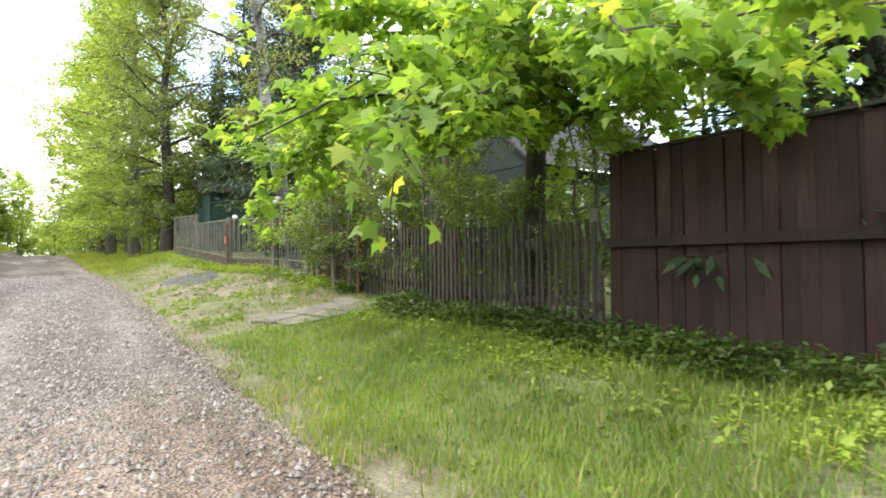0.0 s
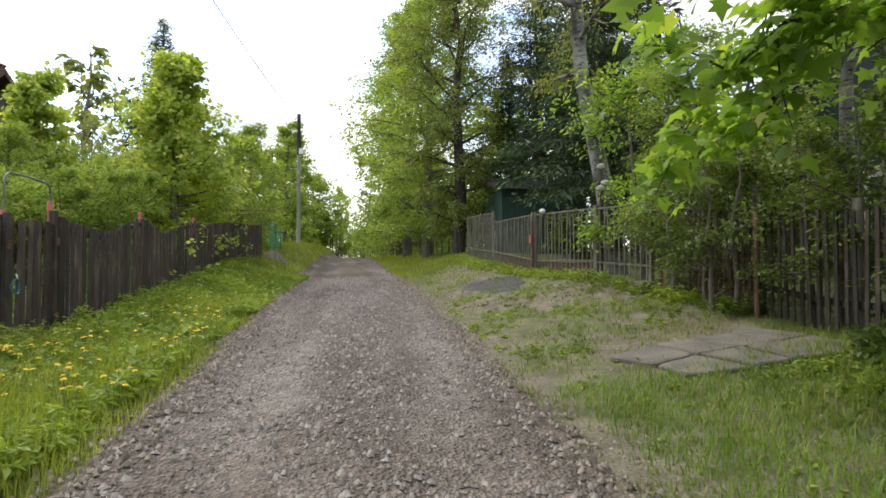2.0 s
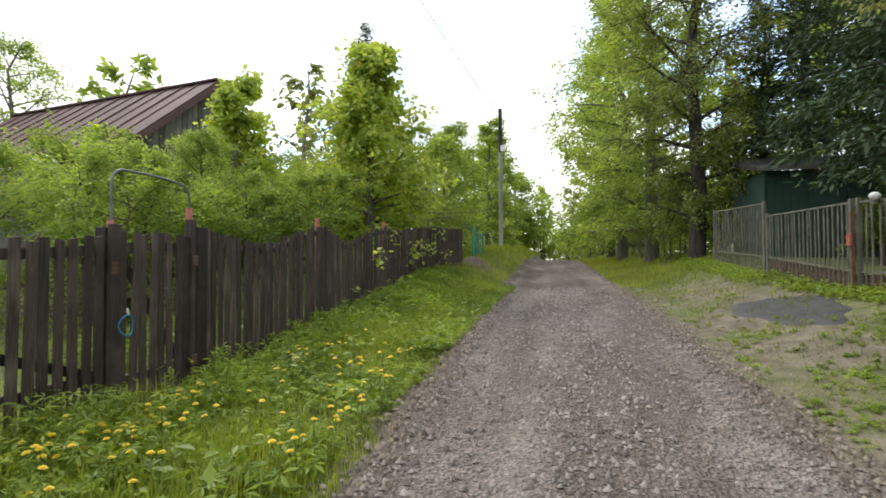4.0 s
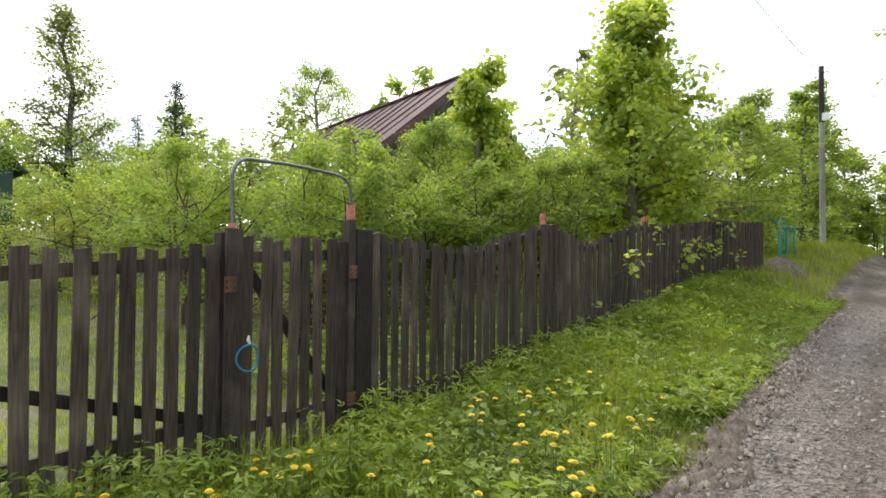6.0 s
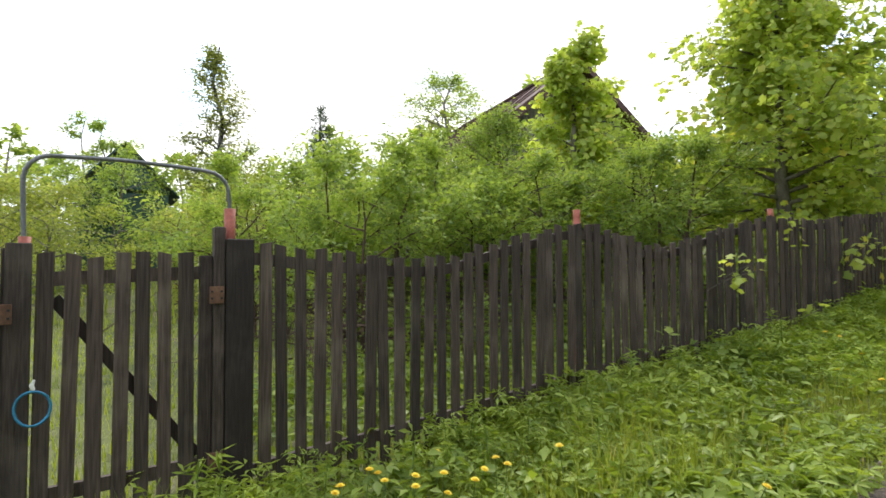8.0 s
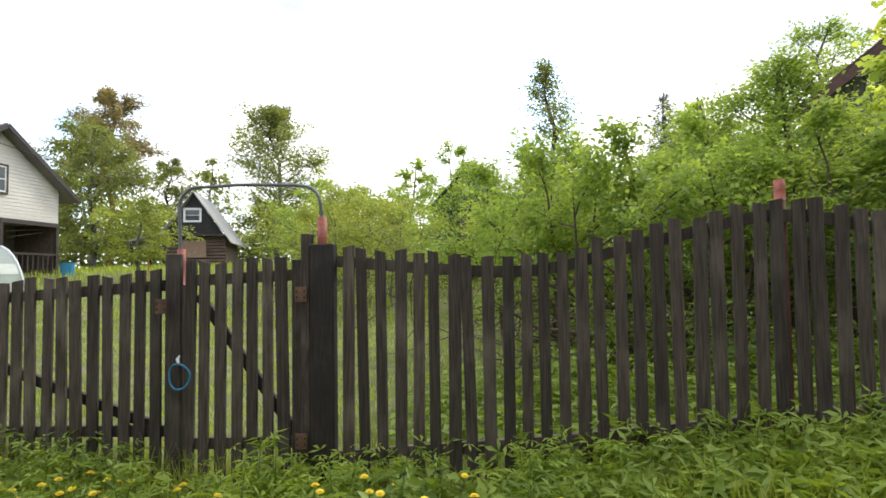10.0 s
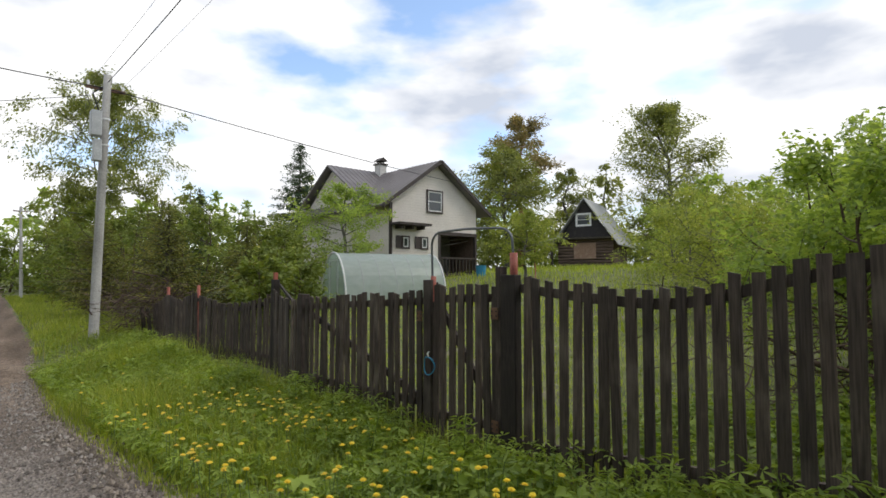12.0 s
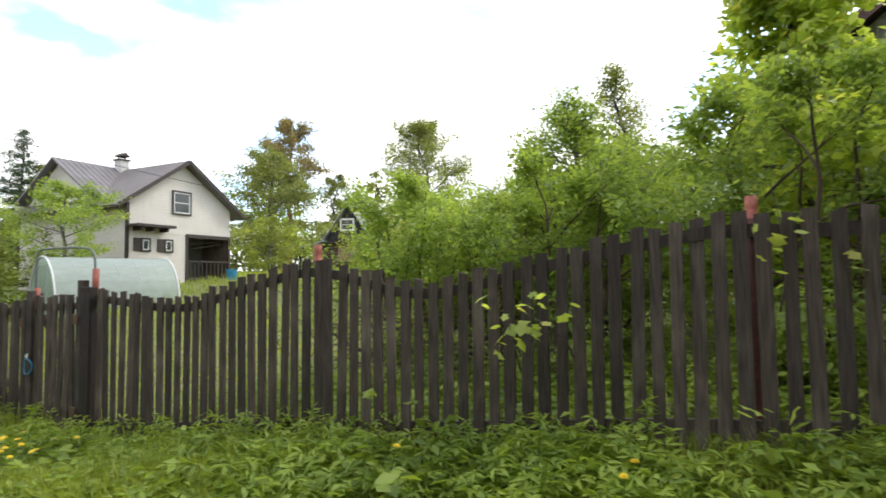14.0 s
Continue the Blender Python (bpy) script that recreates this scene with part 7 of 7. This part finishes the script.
def plant_weeds():
    rng = np.random.default_rng(600)
    n = 13000
    y = rng.uniform(0, 22, n)
    x = -3.82 + 2.1 * rng.random(n) ** 1.15
    keep = rng.random(n) < 1.1 * lumps(x, y, 2.6, 9) + 0.1
    x, y = x[keep], y[keep]
    near = np.clip((-2.2 - x) / 1.4, 0.2, 1)
    weeds("ground_elder", "broad-leaved weeds along the foot of the fence", x, y, (0.13 + 0.27 * rng.random(len(x))) * (0.45 + 0.7 * near) * (0.72 + 0.4 * smooth_step(11.5, 9.0, y)), 0.06 + 0.045 * lumps(x, y, 1.1, 15), M["weed"], 601, TREFOIL, 5)
    n = 4200
    y = rng.uniform(-6, 20, n)
    x = road_left(y) - 0.25 - 1.9 * rng.random(n)
    keep = rng.random(n) < lumps(x, y, 2.1, 12) * 0.8
    x, y = x[keep], y[keep]
    weeds("low_weeds", "small weeds among the grass", x, y, 0.08 + 0.14 * rng.random(len(x)), 0.07 + 0 * x, M["weed"], 602, OVAL, 7)
    n = 520
    y = rng.uniform(1.5, 18, n)
    x = -3.7 + 1.9 * rng.random(n)
    keep = lumps(x, y, 3.4, 27) > 0.52
    x, y = x[keep], y[keep]
    weeds("burdock", "clumps of large-leaved weeds in the verge", x, y, 0.16 + 0.16 * rng.random(len(x)), 0.085 + 0.04 * rng.random(len(x)), M["weed"], 609, OVAL, 9)
    # undergrowth just inside the fence
    n = 2600
    y = rng.uniform(11, 24, n)
    x = -4.0 - 2.2 * rng.random(n)
    weeds("undergrowth", "leafy undergrowth behind the picket fence", x, y, 0.12 + 0.3 * rng.random(n), 0.09 + 0 * x, M["weed"], 603, OVAL, 6)
    # dark plants at the foot of the right fences
    n = 5200
    y = rng.uniform(-1.5, 8.6, n)
    x = 1.9 + 3.1 * rng.random(n) ** 0.8
    keep = rng.random(n) < 1.5 * (lumps(x, y, 2.4, 17) - 0.22) * smooth_step(2.8, 4.2, x) * (1.0 - (y > 7.1) * (x < 5.3))
    x, y = x[keep], y[keep]
    weeds("verge_herbs", "lush broad-leaved herbs in the roadside grass", x, y, 0.05 + 0.08 * rng.random(len(x)), 0.045 + 0.035 * rng.random(len(x)), M["weed"], 607, OVAL, 8)
    n = 3000
    y = np.concatenate([rng.uniform(6, 24, n // 2), rng.uniform(8, 14, n // 2)])
    x = 1.6 + 3.0 * rng.random(n)
    keep = (rng.random(n) < 1.3 * (lumps(x, y, 3.0, 19) - 0.3)) & ~((x > 2.6) & (y > 7.4) & (y < 9.2))
    x, y = x[keep], y[keep]
    weeds("clover", "low clover tufts in the trodden ground", x, y, 0.02 + 0.05 * rng.random(len(x)), 0.035 + 0.02 * rng.random(len(x)), M["weed"], 608, TREFOIL, 7)
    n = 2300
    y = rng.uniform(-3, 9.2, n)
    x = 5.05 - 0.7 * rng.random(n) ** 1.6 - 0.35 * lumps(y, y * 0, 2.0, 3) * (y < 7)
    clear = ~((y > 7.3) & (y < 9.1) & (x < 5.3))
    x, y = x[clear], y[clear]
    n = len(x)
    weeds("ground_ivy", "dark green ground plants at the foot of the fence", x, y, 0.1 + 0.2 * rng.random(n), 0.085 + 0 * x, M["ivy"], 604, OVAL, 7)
    n = 1500
    y = rng.uniform(9.2, 26, n)
    x = np.interp(y, [9.6, 11.3, 15.5, 19, 23, 26], [4.9, 4.6, 4.0, 3.7, 3.8, 3.7]) - 0.35 * rng.random(n) ** 2
    weeds("fence_weeds", "weeds under the metal fence", x, y, 0.06 + 0.16 * rng.random(n), 0.07 + 0 * x, M["weed"], 605, OVAL, 6)
    n = 260
    y, x = rng.uniform(1, 24, n), None
    x = road_right(y) + 0.3 + 2.8 * rng.random(n)
    weeds("plantain", "flat plantain leaves in the trodden grass", x, y, 0.02 + 0.03 * rng.random(n), 0.07 + 0 * x, M["dry_grass"], 606, OVAL, 6)


plant_weeds()


def plant_dandelions():
    rng = np.random.default_rng(700)
    protos = []
    for k in range(3):
        d = thing("dandelion", "yellow dandelion flower on a thin stalk in the verge", "flower", (-2.4, 7.5 + 0.2 * k, 0), group="dandelions")
        tall = 0.25 + 0.05 * k
        bend = 0.02 * (k - 1)
        tubes("stalk", [([(0, 0, -0.02), (bend, 0.01, tall * 0.5), (bend * 1.8, 0.015, tall)], [0.0028, 0.0025, 0.0022], 5)], M["stem"], d)
        bm = bmesh.new()
        top = Vector((bend * 1.8, 0.015, tall))
        for tier, (m, r, lift) in enumerate(((15, 0.025, 0.0), (12, 0.019, 0.004), (8, 0.011, 0.008))):
            for i in range(m):
                a = 2 * math.pi * (i + 0.5 * tier) / m
                u, s = Vector((math.cos(a), math.sin(a), 0.05 + 0.12 * tier)), Vector((-math.sin(a), math.cos(a), 0)) * 0.0055
                q = top + Vector((0, 0, lift))
                bm.faces.new([bm.verts.new(p) for p in (q, q + u * r * 0.6 + s, q + u * r, q + u * r * 0.6 - s)])
        part("flower_head", bm, M["dandelion"], d, "yellow petals")
        protos.append(d)
    spots = []
    while len(spots) < 170:
        y = rng.normal(8.7, 1.5) if rng.random() < 0.85 else rng.uniform(3, 19)
        x = road_left(y) - 0.15 - 1.6 * rng.random() ** 1.2
        if 1.5 < y < 20 and lumps(np.array([x]), np.array([y]), 2.6, 33)[0] > 0.42:
            spots.append((float(x), float(y)))
    while len(spots) < 235:
        spots.append((float(rng.normal(-2.75, 0.35)), float(rng.normal(8.9, 1.0))))
    for i, (x, y) in enumerate(spots):
        m = pose(*on_ground(x, y, 0.0), rng.normal() * 7, rng.normal() * 7, rng.uniform(0, 360))
        if i < 3:
            protos[i].matrix_basis = m
        else:
            copy_thing(protos[i % 3], m)


plant_dandelions()


def plant_fireweed():
    """Upright shoots with narrow leaves near the gate."""
    rng = np.random.default_rng(800)
    first = None
    for x, y, s in ((-3.45, 10.55, 1.1), (-3.3, 10.95, 0.8), (-3.55, 12.2, 0.9), (-3.5, 7.6, 1.2), (-3.35, 7.9, 0.9), (-3.6, 13.9, 0.9), (-3.4, 15.2, 0.8), (-3.5, 9.3, 0.8), (-3.45, 6.7, 1.1), (-3.6, 16.2, 0.9), (-2.75, 12.6, 0.7), (-3.3, 5.6, 1.0), *[(float(rng.uniform(-3.65, -2.9)), float(rng.uniform(2.5, 17.5)), float(rng.uniform(0.6, 1.05))) for _ in range(34)]):
        if first is None:
            first = thing("fireweed", "upright green shoot with narrow leaves by the fence", "plant", group="fireweed shoots")
            tubes("stem", [([(0, 0, -0.03), (0.01, 0, 0.22), (0.0, 0.01, 0.45)], [0.005, 0.004, 0.002], 5)], M["stem"], first)
            h = np.linspace(0.06, 0.45, 46)
            a = np.arange(46) * 2.4
            c = np.stack([0 * h, 0 * h, h], -1)
            lead = np.stack([np.cos(a), np.sin(a), 0.5 + 0 * a], -1)
            v, f = leaf_arrays(rng, c, 0.13 * (1.1 - h), NARROW, 1.0, lead * 3, 0.1)
            hung("leaves", mesh_from("leaves", v, f, M["weed"]), first)
            first.matrix_basis = pose(*on_ground(x, y), 0, 0, 30) @ Matrix.Diagonal((s, s, s, 1))
            first.scale = (s, s, s)
        else:
            copy_thing(first, pose(*on_ground(x, y), rng.normal() * 4, rng.normal() * 4, rng.uniform(0, 360)) @ Matrix.Diagonal((s / 1.1, s / 1.1, s / 1.1, 1)))


plant_fireweed()


def plant_shoots():
    """Maple shoots that push through the pickets."""
    rng = np.random.default_rng(850)
    for x, y, z, n in ((-3.78, 15.7, 2.2, 14), (-3.78, 15.3, 2.15, 9), (-3.76, 16.7, 1.6, 9), (-3.8, 16.9, 2.6, 10), (-3.76, 14.45, 1.3, 12), (-3.72, 19.3, 2.4, 26), (-3.7, 21.2, 2.3, 16)):
        s = thing("maple_shoot", "light green leafy shoot through the picket fence", "plant", (x, y, z), group="leafy shoots")
        tw = wander(rng, (-0.3, 0, -0.5), (0.6, 0.1, 0.8), 0.85, 5, 0.2, -0.4)
        tubes("twig", [(tw, np.linspace(0.008, 0.003, 5), 4)], M["grey_bark"], s)
        c = along(tw, rng.uniform(0.5, 1, n)) + rng.normal(size=(n, 3)) * [0.05, 0.12, 0.1]
        v, f = leaf_arrays(rng, c, 0.095 * rng.uniform(0.6, 1.2, n), MAPLE, 1.2, None, 0.3)
        hung("leaves", mesh_from("leaves", v, f, M["maple_young"]), s)


plant_shoots()


def build_yard_clutter():
    """Blue tub beside the cream house."""
    x, y, z = on_ground(-23.2, -8.0)
    t = thing("water_tub", "blue plastic water tub in the yard grass", "tub", (x, y, z))
    ring = [(0.25, -0.02), (0.28, 0.3), (0.3, 0.6), (0.32, 0.62), (0.29, 0.62), (0.25, 0.1)]
    bm = bmesh.new()
    rows = [[bm.verts.new((r * math.cos(a), r * math.sin(a), h)) for a in np.linspace(0, 2 * math.pi, 20, endpoint=False)] for r, h in ring]
    for lo, hi in zip(rows, rows[1:]):
        for k in range(20):
            bm.faces.new((lo[k], lo[(k + 1) % 20], hi[(k + 1) % 20], hi[k]))
    bm.faces.new(rows[-1])
    part("body", bm, M["rope"], t)


def build_rubble():
    """Broken concrete beside the greenhouse."""
    rng = np.random.default_rng(910)
    first = None
    for k in range(16):
        x, y = -13.3 + rng.normal() * 0.6, -9.8 + rng.normal() * 0.5
        m = pose(*on_ground(x, y, 0.06 + 0.14 * rng.random()), rng.uniform(-30, 30), rng.uniform(-30, 30), rng.uniform(0, 360))
        if first is None:
            bm = bmesh.new()
            box(bm, -0.3, 0.3, -0.2, 0.2, -0.08, 0.08)
            bmesh.ops.recalc_face_normals(bm, faces=bm.faces)
            bmesh.ops.bevel(bm, geom=bm.edges[:], offset=0.03, segments=1, affect="EDGES")
            for v in bm.verts:
                v.co *= 0.85 + 0.3 * rng.random()
            me = bpy.data.meshes.new("rubble_block")
            bm.to_mesh(me)
            bm.free()
            me.materials.append(M["concrete"])
            first = tagged(new("rubble_block", me), "broken grey concrete block beside the greenhouse", "rubble", "rubble by the greenhouse")
            first.matrix_basis = m
        else:
            copy_thing(first, m @ Matrix.Diagonal((rng.uniform(0.5, 1.1), rng.uniform(0.5, 1.1), rng.uniform(0.6, 1.2), 1)))


def build_stakes():
    """A thin rusty stake in the yard grass."""
    for x, y, tall in ((-22.0, -3.2, 1.5),):
        s = thing("garden_stake", "thin rusty orange stake in the yard grass", "stake", on_ground(x, y))
        tubes("rod", [([(0, 0, -0.15), (0.01, 0, tall * 0.5), (0.0, 0.01, tall)], [0.03, 0.028, 0.026], 7)], M["red_paint"], s, caps=True)
        tubes("cap", [([(0, 0.01, tall - 0.02), (0, 0.01, tall + 0.02)], [0.036, 0.034], 7)], M["rust_iron"], s, caps=True)


def build_soil_mound():
    """A low heap of brown earth at the end of the picket fence."""
    rng = np.random.default_rng(920)
    x0, y0 = -3.35, 25.4
    r, a = np.meshgrid(np.linspace(0, 1, 9), np.linspace(0, 2 * math.pi, 25)[:-1], indexing="ij")
    x, y = x0 + 0.75 * r * np.cos(a), y0 + 1.2 * r * np.sin(a)
    z = height(x, y) + 0.34 * (1 - r ** 1.6) + rng.normal(size=r.shape) * 0.025 * (1 - r) - 0.03
    v = np.stack([x, y, z], -1).reshape(-1, 3)
    f = [(i * 24 + j, (i + 1) * 24 + j, (i + 1) * 24 + (j + 1) % 24, i * 24 + (j + 1) % 24) for i in range(8) for j in range(24)]
    tagged(new("soil_mound", mesh_from("soil_mound", v, np.array(f), M["soil"])), "low mound of brown earth at the fence end", "soil")


build_yard_clutter()
build_rubble()
build_stakes()
build_soil_mound()
